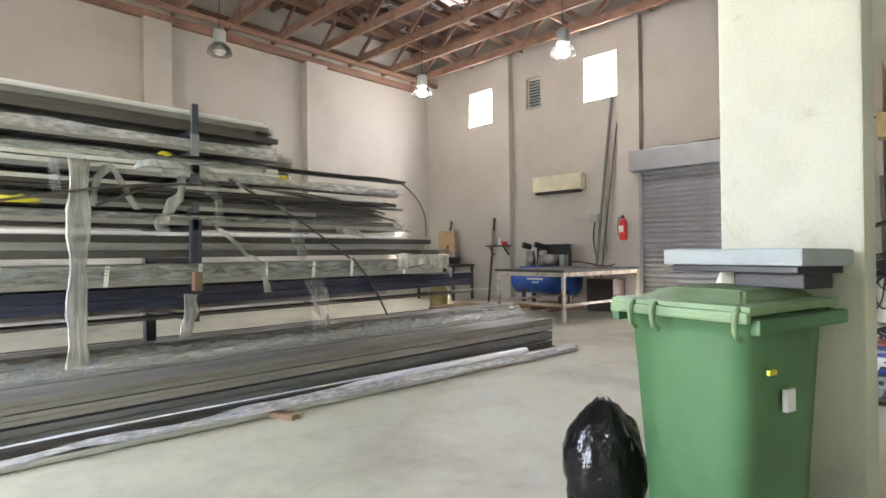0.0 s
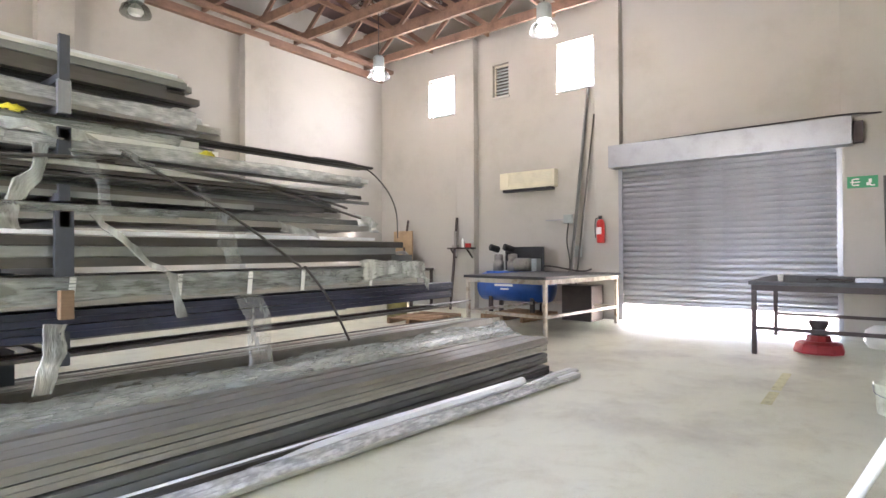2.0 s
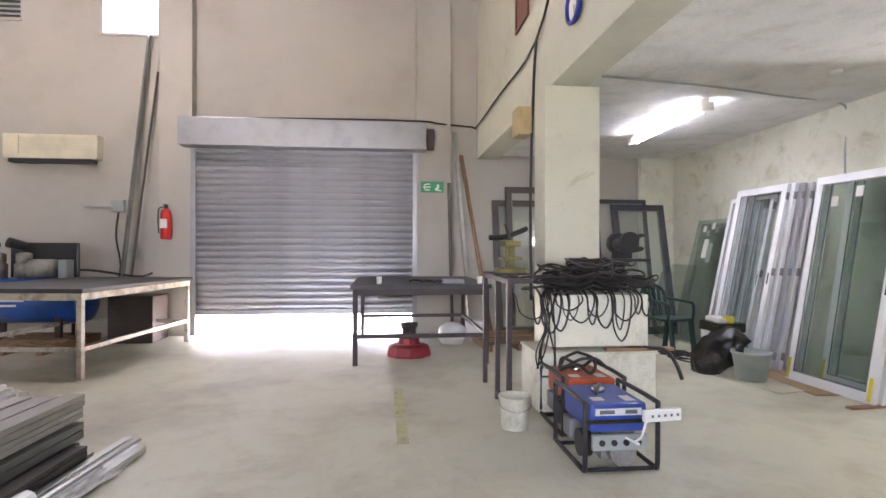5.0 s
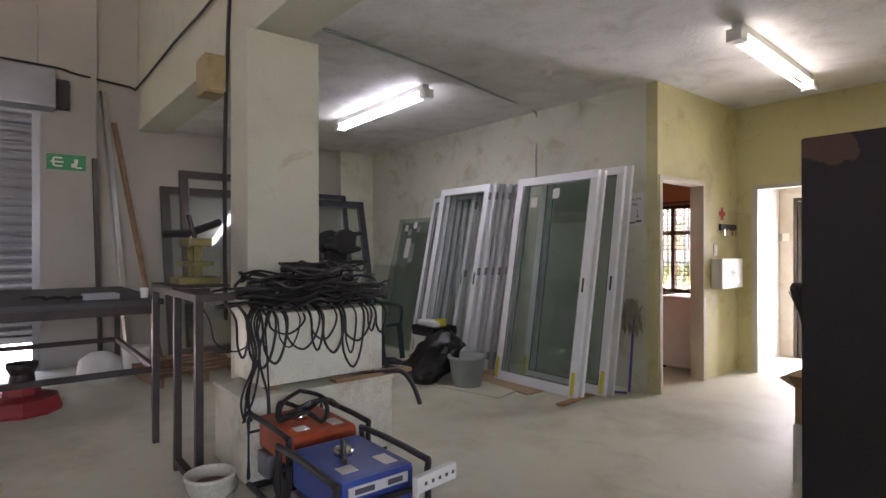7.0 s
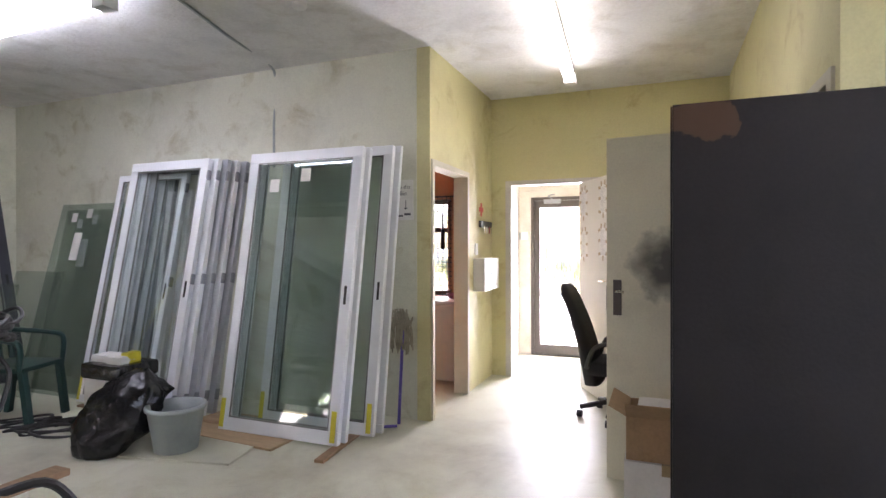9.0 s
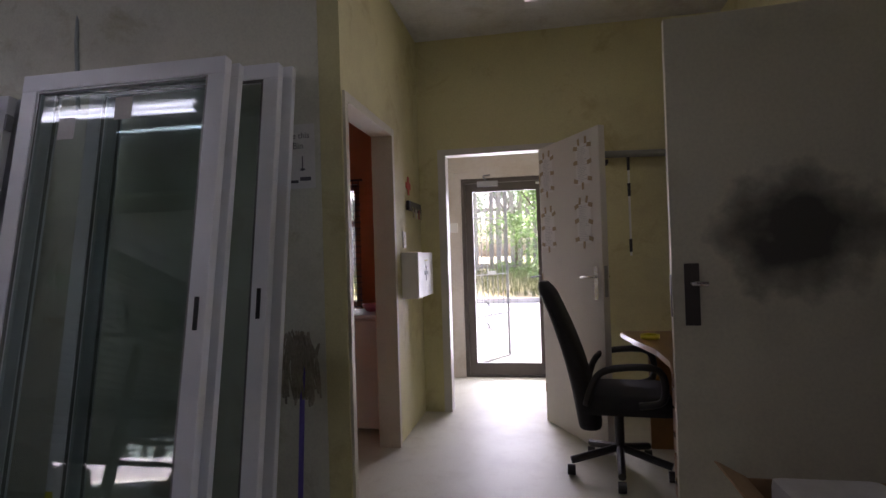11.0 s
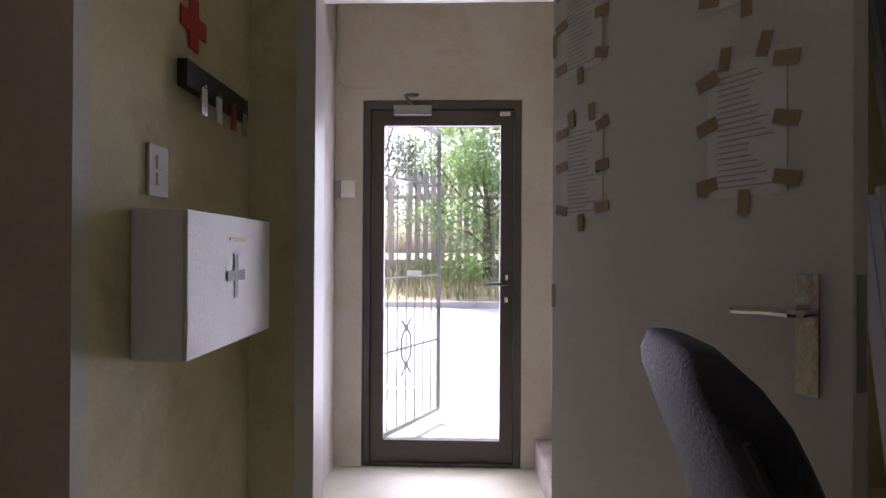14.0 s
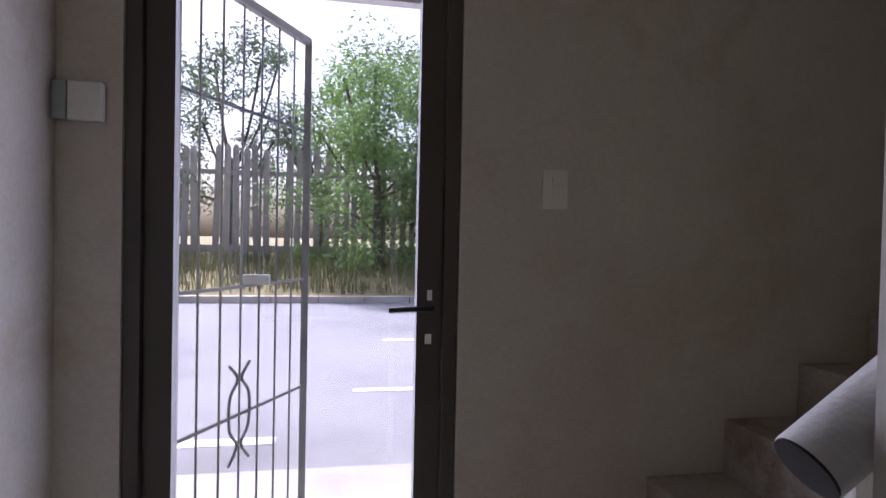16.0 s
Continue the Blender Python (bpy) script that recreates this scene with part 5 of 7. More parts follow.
def drill_vise():
    t = thing("bench_press", pose(7.8, 1.14, 1.2), "olive yellow bench press with a black arm", "machine")
    part("base", box(-0.14, -0.14, 0, 0.14, 0.14, 0.05, 0.01), YELLOW_STEEL, t)
    for x in (-0.09, 0.07):
        part("pillar", box(x, -0.03, 0.05, x + 0.035, 0.03, 0.28, 0.005), YELLOW_STEEL, t)
    part("mid_plate", box(-0.13, -0.1, 0.13, 0.12, 0.1, 0.16, 0.005), YELLOW_STEEL, t)
    part("head", box(-0.15, -0.08, 0.27, 0.13, 0.08, 0.33, 0.015), YELLOW_STEEL, t)
    part("screw", rod((0, 0, 0.33), (-0.02, 0.05, 0.5), 0.016, 10), DARK_STEEL, t)
    part("lever", tube([(0.1, -0.2, 0.46), (0.05, -0.1, 0.42), (0, 0.05, 0.37), (-0.02, 0.22, 0.36)], 0.028), BLACK_PLASTIC, t)


drill_vise()


def bench_grinder():
    t = thing("bench_grinder", pose(8.5, -0.42, 0), "black bench grinder on a pedestal shelf behind the column", "grinder")
    part("pedestal", rod((0.1, 0, 0), (0.1, 0, 1.3), 0.04, 14), DARK_STEEL, t)
    part("base_plate", box(-0.15, -0.2, 0, 0.35, 0.2, 0.03, 0.005), DARK_STEEL, t)
    part("shelf", box(-0.1, -0.26, 1.3, 0.3, 0.3, 1.335, 0.005), BLACK_PLASTIC, t)
    part("motor", rod((-0.02, 0, 1.5), (0.22, 0, 1.5), 0.08, 18), BLACK_PLASTIC, t)
    part("foot", box(0.03, -0.1, 1.335, 0.17, 0.1, 1.43, 0.01), BLACK_PLASTIC, t)
    for x in (-0.1, 0.24):
        bm = bmesh.new()
        sec = [(0.12 * math.cos(a), 1.52 + 0.13 * math.sin(a)) for a in [math.radians(-70 + 20 * k) for k in range(11)]]
        sec += [(-0.15, 1.63), (-0.19, 1.6), (-0.11, 1.58), (-0.1, 1.49), (-0.17, 1.46), (-0.15, 1.43), (-0.06, 1.41)]
        a, b = [bm.verts.new((x - 0.04, y, z)) for y, z in sec], [bm.verts.new((x + 0.04, y, z)) for y, z in sec]
        for k in range(len(sec)):
            bm.faces.new((a[k], a[(k + 1) % len(sec)], b[(k + 1) % len(sec)], b[k]))
        bm.faces.new(list(reversed(a)))
        bm.faces.new(b)
        bmesh.ops.recalc_face_normals(bm, faces=bm.faces)
        part("wheel_guard", bm, BLACK_PLASTIC, t, "black guard with a projecting eye shield")
    part("tool_rest", box(-0.14, -0.17, 1.47, -0.06, -0.1, 1.48), GALV, t)


bench_grinder()


def step_ladder():
    t = thing("step_ladder", pose(9.9, -0.75, 0), "yellow step ladder with orange top standing open", "ladder")
    for y in (0, 0.45):
        part("front_rail", beam_between((0, y, 0), (0.35, 0.1 + y * 0.55, 1.9), 0.04, 0.07), YELLOW, t)
        part("rear_rail", beam_between((0.95, y, 0), (0.5, 0.1 + y * 0.55, 1.88), 0.03, 0.05), YELLOW, t)
    for i in range(1, 6):
        f = i / 6
        part("tread", box(0.35 * f - 0.05, 0.1 * f + 0.01, 1.9 * f - 0.012, 0.35 * f + 0.06, 0.44 - 0.1 * f, 1.9 * f + 0.012), GALV, t)
    part("top_cap", box(0.28, 0.06, 1.9, 0.58, 0.4, 1.96, 0.015), ORANGE_STEEL, t)
    blob("blue_cloth", (10.3, -0.52, 1.96), (0.2, 0.16, 0.16), GEN_BLUE, "crumpled blue cloth on the ladder top", "cloth")


step_ladder()


def generator(at, rz, tank_mat, label, panel=True):
    t = thing("generator", pose(*at, 0, 0, rz), label, "generator", "portable generators")
    L, Wd, H = 0.6, 0.48, 0.46
    for y in (0, Wd):
        fr = [(0.03, y, 0.03), (L - 0.03, y, 0.03), (L, y, 0.07), (L, y, H - 0.05), (L - 0.04, y, H), (0.04, y, H), (0, y, H - 0.05), (0, y, 0.07)]
        part("tube_frame", loop_sweep(fr, 0.016, 10, 3), BLACK_PLASTIC, t, "", True)
    for x, z in ((0.0, H - 0.12), (L, H - 0.12), (0.05, 0.02), (L - 0.05, 0.02)):
        part("cross_tube", rod((x, 0, z), (x, Wd, z), 0.014, 10), BLACK_PLASTIC, t)
    part("tank", box(0.04, 0.05, H - 0.2, L - 0.04, Wd - 0.05, H - 0.015, 0.03), tank_mat, t)
    part("filler_cap", lathe([(0.045, 0), (0.05, 0.01), (0.05, 0.03), (0.03, 0.04)], 18, True, Matrix.Translation((0.34, 0.26, H - 0.016))), CHROME, t, "", True)
    for a in ((0.1, 0.1, 0.22, 0.17), (0.12, 0.3, 0.2, 0.38)):
        part("top_label", box(a[0], a[1], H - 0.0155, a[2], a[3], H - 0.013), PAPER, t)
    if panel:
        part("brand_plate", box(0.032, 0.09, H - 0.09, 0.0405, Wd - 0.08, H - 0.045), PAPER, t)
        for a, b in ((0.27, 0.37), (0.12, 0.2)):
            part("brand_mark", box(0.0305, a, H - 0.08, 0.0325, b, H - 0.055), INK, t)
        p = part("control_panel", box(0.02, 0.06, 0.15, 0.05, Wd - 0.06, H - 0.21, 0.006), GREY_PLASTIC, t)
        for y in (0.12, 0.2, 0.28, 0.36):
            part("outlet", rod((0.022, y, 0.2), (0.012, y, 0.2), 0.02, 14), BLACK_PLASTIC, p)
    part("engine", box(0.14, 0.08, 0.04, 0.36, 0.32, 0.24, 0.03), CAST_IRON, t)
    part("crankcase", rod((0.25, 0.2, 0.12), (0.06, 0.2, 0.12), 0.09, 16), CAST_IRON, t)
    part("alternator", rod((0.38, 0.24, 0.14), (0.56, 0.24, 0.14), 0.1, 18), BLACK_PLASTIC, t)
    part("recoil_starter", rod((0.2, Wd - 0.1, 0.15), (0.2, Wd - 0.03, 0.15), 0.09, 18), BLACK_PLASTIC, t)
    part("muffler", box(0.4, 0.34, 0.1, 0.56, 0.44, 0.24, 0.02), GALV, t)
    return t


generator((5.6, 0.68, 0), 0, GEN_BLUE, "blue portable generator in a black tube frame")
generator((6.27, 0.6, 0), 0, ORANGE_STEEL, "orange red portable generator in a black tube frame", False)
loose("wrench", tube([(5.78, 1.02, 0.475), (5.9, 0.96, 0.48), (6.02, 0.9, 0.475)], 0.014), BLACK_PLASTIC, "black tool lying on the blue generator", "tool")


def power_strip():
    t = thing("power_strip", pose(5.56, 0.62, 0.36, 0, 0, 8), "white power strip tied to the generator", "power strip")
    part("body", box(-0.035, -0.06, 0, 0.0, 0.2, 0.075, 0.008), WHITE_PLASTIC, t)
    for i in range(5):
        part("socket", box(-0.038, -0.04 + 0.045 * i, 0.03, -0.034, -0.025 + 0.045 * i, 0.045), INK, t)
    part("cord", tube([(-0.02, 0.18, 0.02), (-0.03, 0.22, -0.08), (-0.02, 0.26, -0.12), (0.0, 0.22, -0.14), (0.02, 0.3, -0.1)], 0.008), WHITE_PLASTIC, t)


power_strip()
loose("coiled_cable", loop_sweep([(6.6 + 0.16 * math.cos(a), 0.85 + 0.14 * math.sin(a), 0.49 + 0.04 * math.sin(3 * a)) for a in [i * 0.7 for i in range(9)]], 0.014), RUBBER, "coil of black cable on the orange generator", "cable")
loose("coiled_cable", loop_sweep([(6.62 + 0.13 * math.cos(a), 0.8 + 0.18 * math.sin(a), 0.52 + 0.05 * math.cos(2 * a)) for a in [i * 0.7 for i in range(9)]], 0.013), RUBBER, "coil of black cable on the orange generator", "cable")


def pail():
    t = thing("bucket", pose(6.58, 1.38, 0) @ Matrix.Diagonal((0.88, 0.88, 0.9, 1)), "dirty white plastic bucket with dark grime inside", "bucket")
    part("body", lathe([(0.115, 0), (0.12, 0.01), (0.14, 0.27), (0.148, 0.275), (0.148, 0.295), (0.135, 0.295), (0.118, 0.05)], 24, False), WHITE_BOX, t, "", True)
    part("contents", lathe([(0.119, 0.06), (0.128, 0.22)], 20), PALLET, t)
    part("handle", tube([(0, -0.148, 0.27), (-0.08, -0.13, 0.2), (-0.13, 0, 0.17), (-0.08, 0.13, 0.2), (0, 0.148, 0.27)], 0.004, 6), GALV, t)


pail()


# ---- alcove ----
def framed_panel(name, at, rz, lean, w, h, depth, fw, mat, glass, label, category="window frame", group="", tape=False, stickers=False):
    """A leaning glazed frame: its foot stands at `at`, its head leans back by `lean` degrees."""
    t = thing(name, pose(*at, 0, 0, rz) @ pose(0, 0, 0, lean, 0, 0), label, category, group)
    part("bottom_rail", box(0, 0, 0, w, depth, fw * 1.15, 0.005), mat, t)
    part("top_rail", box(0, 0, h - fw, w, depth, h, 0.005), mat, t)
    for x in (0, w - fw):
        part("stile", box(x, 0.001, fw * 1.15, x + fw, depth - 0.001, h - fw, 0.005), mat, t)
    part("gasket", boxes((fw, 0.006, fw * 1.15, w - fw, 0.014, fw * 1.15 + 0.012), (fw, 0.006, h - fw - 0.012, w - fw, 0.014, h - fw), (fw, 0.006, fw * 1.15 + 0.012, fw + 0.012, 0.014, h - fw - 0.012), (w - fw - 0.012, 0.006, fw * 1.15 + 0.012, w - fw, 0.014, h - fw - 0.012)), GREY_BAR, t)
    if glass:
        g = part("pane", box(fw + 0.012, depth * 0.4, fw * 1.15 + 0.012, w - fw - 0.012, depth * 0.4 + 0.006, h - fw - 0.012), glass, t)
        g.visible_shadow = False
    if glass:
        part("lock", box(w - fw * 0.62, -0.004, h * 0.45, w - fw * 0.38, 0.0, h * 0.45 + 0.14), BLACK_PLASTIC, t)
    if tape:
        for x in (0.004, w - fw * 0.75):
            part("tape_strip", box(x, -0.003, 0.02, x + fw * 0.5, -0.0005, 0.24), YELLOW, t, "yellow protective tape")
    if name == "folding_panel":
        for z in (0.12, h * 0.5, h - 0.2):
            part("hinge", box(w - 0.002, 0.0, z, w + 0.012, 0.04, z + 0.09, 0.003), GALV, t)
    if stickers:
        for x, z in ((0.22, h - 0.34), (0.52, h - 0.26)):
            part("sticker", box(x, depth * 0.4 - 0.003, z, x + 0.09, depth * 0.4 - 0.0005, z + 0.11), PAPER, t)
    return t


# panels are placed from the east end: local x runs west
framed_panel("sliding_panel", (7.9, -2.0, 0.022), 180, -10.0, 1.09, 2.26, 0.05, 0.085, WHITE_ALU, GREEN_GLASS, "large white framed glass panel leaning on the wall", group="white glazed panels", tape=True, stickers=True)
framed_panel("sliding_panel", (7.86, -2.08, 0.022), 180, -10.0, 1.07, 2.25, 0.04, 0.07, WHITE_ALU, None, "white framed panel stacked behind another", group="white glazed panels")
framed_panel("sliding_panel", (7.74, -2.27, 0.022), 180, -9.0, 1.07, 2.29, 0.05, 0.08, WHITE_ALU, GREEN_GLASS, "white framed glass panel leaning on the wall", group="white glazed panels", tape=True)
framed_panel("sliding_panel", (7.7, -2.36, 0.022), 180, -9.0, 1.06, 2.30, 0.04, 0.06, WHITE_ALU, None, "white framed panel stacked at the back", group="white glazed panels")
framed_panel("folding_panel", (9.36, -1.98, 0.02), 180, -11.5, 0.95, 2.28, 0.05, 0.085, WHITE_ALU, GLASS, "white folding door panel leaning on the wall", group="white folding panels")
# every second panel takes the greyed coat, so gap shade is in its colour
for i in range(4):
    framed_panel("folding_panel", (9.31 - 0.04 * i, -2.06 - 0.075 * i, 0.02), 180, -11.0, 0.95, 2.28, 0.05, 0.085, SHADED_ALU if i % 2 else WHITE_ALU, None, "white folding door panel stacked behind another", group="white folding panels")
framed_panel("folding_panel", (9.72, -2.12, 0.02), 180, -12.0, 0.9, 2.2, 0.05, 0.06, WHITE_ALU, GLASS, "pale framed panel with yellow tape behind others", group="white folding panels", tape=True)
for i in range(6):
    loose("white_profile", box(0, 0, 0, 0.06, 0.05, 2.0, 0.004, pose(9.42 - i * 0.12, -2.38, 0.02, 8.5, 0, 0)), WHITE_ALU, "white aluminium profile leaning behind panels", "profile")
framed_panel("glazed_door_frame", (11.36, 0.54, 0), -90, -12.0, 1.1, 2.38, 0.06, 0.11, DARK_ALU, GLASS, "dark bronze glazed door frame leaning on the wall", group="dark frames")
framed_panel("glazed_door_frame", (11.44, 0.30, 0), -90, -9.0, 1.1, 2.60, 0.06, 0.11, DARK_ALU, None, "tall dark bronze frame leaning behind another", group="dark frames")
framed_panel("glazed_door_frame", (11.2, -1.62, 0), -90, -13.0, 0.98, 2.32, 0.06, 0.11, CHAR_ALU, GLASS, "charcoal door frame leaning in the alcove corner", group="dark frames")
framed_panel("glazed_door_frame", (11.3, -1.30, 0), -90, -11.0, 0.98, 2.40, 0.05, 0.07, CHAR_ALU, None, "charcoal frame leaning behind another", group="dark frames")


def glass_sheet(at, w, h, lean, mat, label, stickers=True):
    t = thing("glass_sheet", pose(*at, 0, 0, 180) @ pose(0, 0, 0, -lean, 0, 0), label, "glass sheet", "glass sheets")
    p = part("sheet", box(0, 0, 0, w, 0.008, h), mat, t)
    p.visible_shadow = False
    if stickers:
        for x, z, a, b in ((0.2, h - 0.2, 0.08, 0.1), (0.42, h - 0.16, 0.08, 0.1), (0.3, h - 0.62, 0.12, 0.3)):
            part("sticker", box(x, -0.003, z, x + a, -0.0005, z + b), PAPER, t)


DARK_GLASS = clear_material("dark_green_glass", (0.88, 0.92, 0.90))
glass_sheet((10.75, -2.22, 0), 0.95, 1.98, 14, GREEN_GLASS, "large clear glass sheet with stickers leaning on the wall")
glass_sheet((10.7, -2.32, 0), 0.9, 1.9, 12, DARK_GLASS, "green glass sheet leaning on the wall")
glass_sheet((11.0, -2.05, 0), 0.75, 1.25, 15, DARK_GLASS, "short dark glass sheet leaning on others", False)
glass_sheet((11.35, -2.1, 0), 0.4, 1.1, 14, DARK_GLASS, "narrow dark glass sheet leaning on others", False)


def plastic_chair(at, rz):
    t = thing("plastic_chair", pose(*at, 0, 0, rz) @ Matrix.Diagonal((1.1, 1.1, 1.1, 1)), "dark green stackable plastic garden chair", "chair", "plastic chairs")
    part("seat", box(-0.22, -0.22, 0.40, 0.22, 0.22, 0.435, 0.015), CHAIR_GREEN, t)
    for x in (-0.2, 0.17):
        for y in (-0.2, 0.17):
            part("leg", beam_between((x + 0.02 + (0.05 if x > 0 else -0.05), y + 0.02, 0), (x + 0.02, y + 0.02, 0.40), 0.05, 0.04), CHAIR_GREEN, t)
    for y in (-0.23, 0.21):
        part("armrest", tube([(0.2, y, 0.42), (0.21, y, 0.6), (0.1, y, 0.64), (-0.2, y, 0.66)], 0.02), CHAIR_GREEN, t)
    part("back_rail", tube([(-0.22, -0.22, 0.43), (-0.27, -0.2, 0.75), (-0.3, 0, 0.84), (-0.27, 0.2, 0.75), (-0.22, 0.22, 0.43)], 0.022), CHAIR_GREEN, t)
    for y in (-0.12, -0.04, 0.04, 0.12):
        part("back_slat", beam_between((-0.23, y, 0.43), (-0.29, y, 0.8), 0.012, 0.045), CHAIR_GREEN, t)


plastic_chair((9.72, -1.62, 0), 200)
loose("orange_crate", boxes((10.2, -1.5, 0, 10.5, -1.1, 0.28), (10.22, -1.48, 0.28, 10.25, -1.12, 0.34)), ORANGE_STEEL, "orange red crate on the alcove floor", "crate")


def waste_bin():
    t = thing("waste_bin", pose(8.62, -1.72, 0), "white waste bin with black liner and food boxes on top", "waste bin")
    part("body", box(-0.2, -0.16, 0, 0.2, 0.16, 0.5, 0.03), WHITE_PLASTIC, t)
    part("liner", box(-0.215, -0.175, 0.44, 0.215, 0.175, 0.56, 0.03), BAG_BLACK, t, "black bag folded over the rim")
    for k, (x, y, w) in enumerate(((0.1, 0.02, 0.1), (-0.08, 0.05, 0.08))):
        part("food_box", box(x - w, y - 0.08, 0.555, x + w, y + 0.08, 0.615, 0.025), WHITE_PLASTIC, t)
    part("wrapper", box(-0.16, -0.06, 0.556, -0.08, 0.06, 0.64, 0.02), YELLOW, t)


waste_bin()
blob("rubbish_bag", (8.3, -1.3, 0), (0.27, 0.17, 0.55), BAG_BLACK, "half empty black rubbish bag slumped on the floor", "rubbish bag", 2.3, 0.6, 25, tie=True, lean=(-0.35, -0.42))
loose("grey_pot", lathe([(0.135, 0), (0.145, 0.01), (0.19, 0.3), (0.205, 0.305), (0.205, 0.33), (0.18, 0.33), (0.13, 0.03)], 24, False), GREY_PLASTIC, "grey plastic plant pot used as a bin", "pot", (7.88, -1.58, 0), True)
loose("floor_sheet", box(0, 0, 0, 1.05, 0.55, 0.018, 0.003, pose(7.2, -2.35, 0, 0, 0, -3)), PLYWOOD, "thin plywood sheet under the panels", "plywood")
loose("floor_sheet", box(0, 0, 0, 0.9, 0.62, 0.015, 0.003, pose(7.45, -2.1, 0, 0, 0, 12)), FLOOR_MAT, "dusty fibreboard sheet on the floor", "board")
loose("timber_strip", box(0, 0, 0.0, 0.07, 0.75, 0.022, 0.003, pose(6.82, -2.5, 0, 0, 0, 5)), PALLET, "dark timber strip under the panels", "timber")
loose("timber_strip", box(0, 0, 0.0, 1.6, 0.05, 0.02, 0.003, pose(8.0, -2.15, 0, 0, 0, 2)), PALLET, "dark timber strip under the folding panels", "timber")
for k in range(4):
    loose("floor_cable", tube([(9.0 + 0.2 * k + 0.25 * math.cos(a + k), -1.55 + 0.2 * math.sin(a * 1.3 + k), 0.02 + 0.02 * math.sin(2 * a)) for a in [i * 0.8 for i in range(11)]], 0.011), RUBBER, "loose dark cable lying on the floor", "cable")


def mop():
    t = thing("mop", pose(6.64, -2.74, 0), "string mop upside down with a purple handle", "mop")
    part("handle", rod((-0.02, 0.12, 0.02), (0.0, 0.0, 0.75), 0.013, 10), PURPLE, t)
    part("clamp", box(-0.05, -0.02, 0.73, 0.05, 0.02, 0.8, 0.008), PURPLE, t)
    rnd = random.Random(3)
    for i in range(46):
        a = rnd.uniform(-0.05, 0.05)
        part("string", tube([(a, rnd.uniform(-0.01, 0.03), 0.79), (a * 1.6 + rnd.uniform(-0.02, 0.02), rnd.uniform(0, 0.06), 0.9 + rnd.uniform(-0.03, 0.05)), (a * 2.0, rnd.uniform(0.0, 0.07), 0.78), (a * 2.2 + rnd.uniform(-0.02, 0.02), rnd.uniform(0.0, 0.06), 0.62 + rnd.uniform(-0.05, 0.05))], 0.006, 5, 3), MOP_MAT, t)


mop()
loose("broom_stick", rod((6.98, -2.3, 0.03), (6.6, -2.55, 0.03), 0.012, 10), PURPLE, "purple broom handle lying on the floor", "handle")


def text_part(name, body, size, mat, parent, m):
    cu = bpy.data.curves.new(name, "FONT")
    cu.body, cu.size, cu.extrude = body, size, 0.0006
    ob = new(name + "_tmp", cu)
    dg = bpy.context.evaluated_depsgraph_get()
    me = bpy.data.meshes.new_from_object(ob.evaluated_get(dg))
    bpy.data.objects.remove(ob)
    bpy.data.curves.remove(cu)
    me.materials.clear()
    me.materials.append(mat)
    o = new(name, me)
    o.parent = parent
    o.matrix_local = m
    return o


def bin_note():
    t = thing("paper_note", pose(6.675, ALC_S + 0.004, 1.86, 90, 0, 180), "white handwritten paper note taped to the wall", "paper note")
    part("sheet", box(-0.095, -0.18, 0, 0.095, 0.16, 0.002), PAPER, t)
    for body, y, s in (("Use this", 0.085, 0.045), ("Bin", 0.03, 0.05)):
        text_part("writing", body, s, INK, t, Matrix.Translation((-0.08 if len(body) > 4 else -0.03, y, 0.003)))
    part("arrow", boxes((0.022, -0.09, 0.002, 0.028, -0.01, 0.0035), (0.012, -0.085, 0.002, 0.038, -0.075, 0.0035)), INK, t)
    part("scribble", boxes((-0.08, -0.15, 0.002, 0.0, -0.135, 0.0035), (0.01, -0.14, 0.002, 0.07, -0.12, 0.0035)), INK, t)


bin_note()


def tube_light(a, b, glow, label):
    a, b = Vector(a), Vector(b)
    t = thing("fluorescent_light", Matrix.Translation((a + b) / 2), label, "ceiling light", "fluorescent lights")
    d, s = (b - a) / 2, (b - a).normalized().cross(Vector((0, 0, 1)))
    part("housing", beam_between(-d + Vector((0, 0, 0.09)), d + Vector((0, 0, 0.09)), 0.07, 0.055), WHITE_PLASTIC, t)
    for k in (-1, 1):
        part("tube", rod(-d * 0.98 + s * 0.035 * k, d * 0.98 + s * 0.035 * k, 0.015, 12), glow, t)
    for e in (-1, 1):
        part("tube_holder", box(-0.055, -0.055, -0.03, 0.055, 0.055, 0.062, 0.006, Matrix.Translation(d * e)), WHITE_PLASTIC, t)


tube_light((9.86, -1.16, 3.0), (7.95, -1.10, 3.0), TUBE_GLOW, "lit cool white twin fluorescent fitting")
tube_light((5.32, -1.98, 3.0), (5.43, -3.83, 3.0), TUBE_GLOW_WARM, "lit warm white twin fluorescent fitting")
loose("ceiling_sensor", lathe([(0.045, 0), (0.05, 0.01), (0.05, 0.03)], 16), WHITE_PLASTIC, "small white ceiling sensor", "sensor", (6.95, -1.77, 3.09))


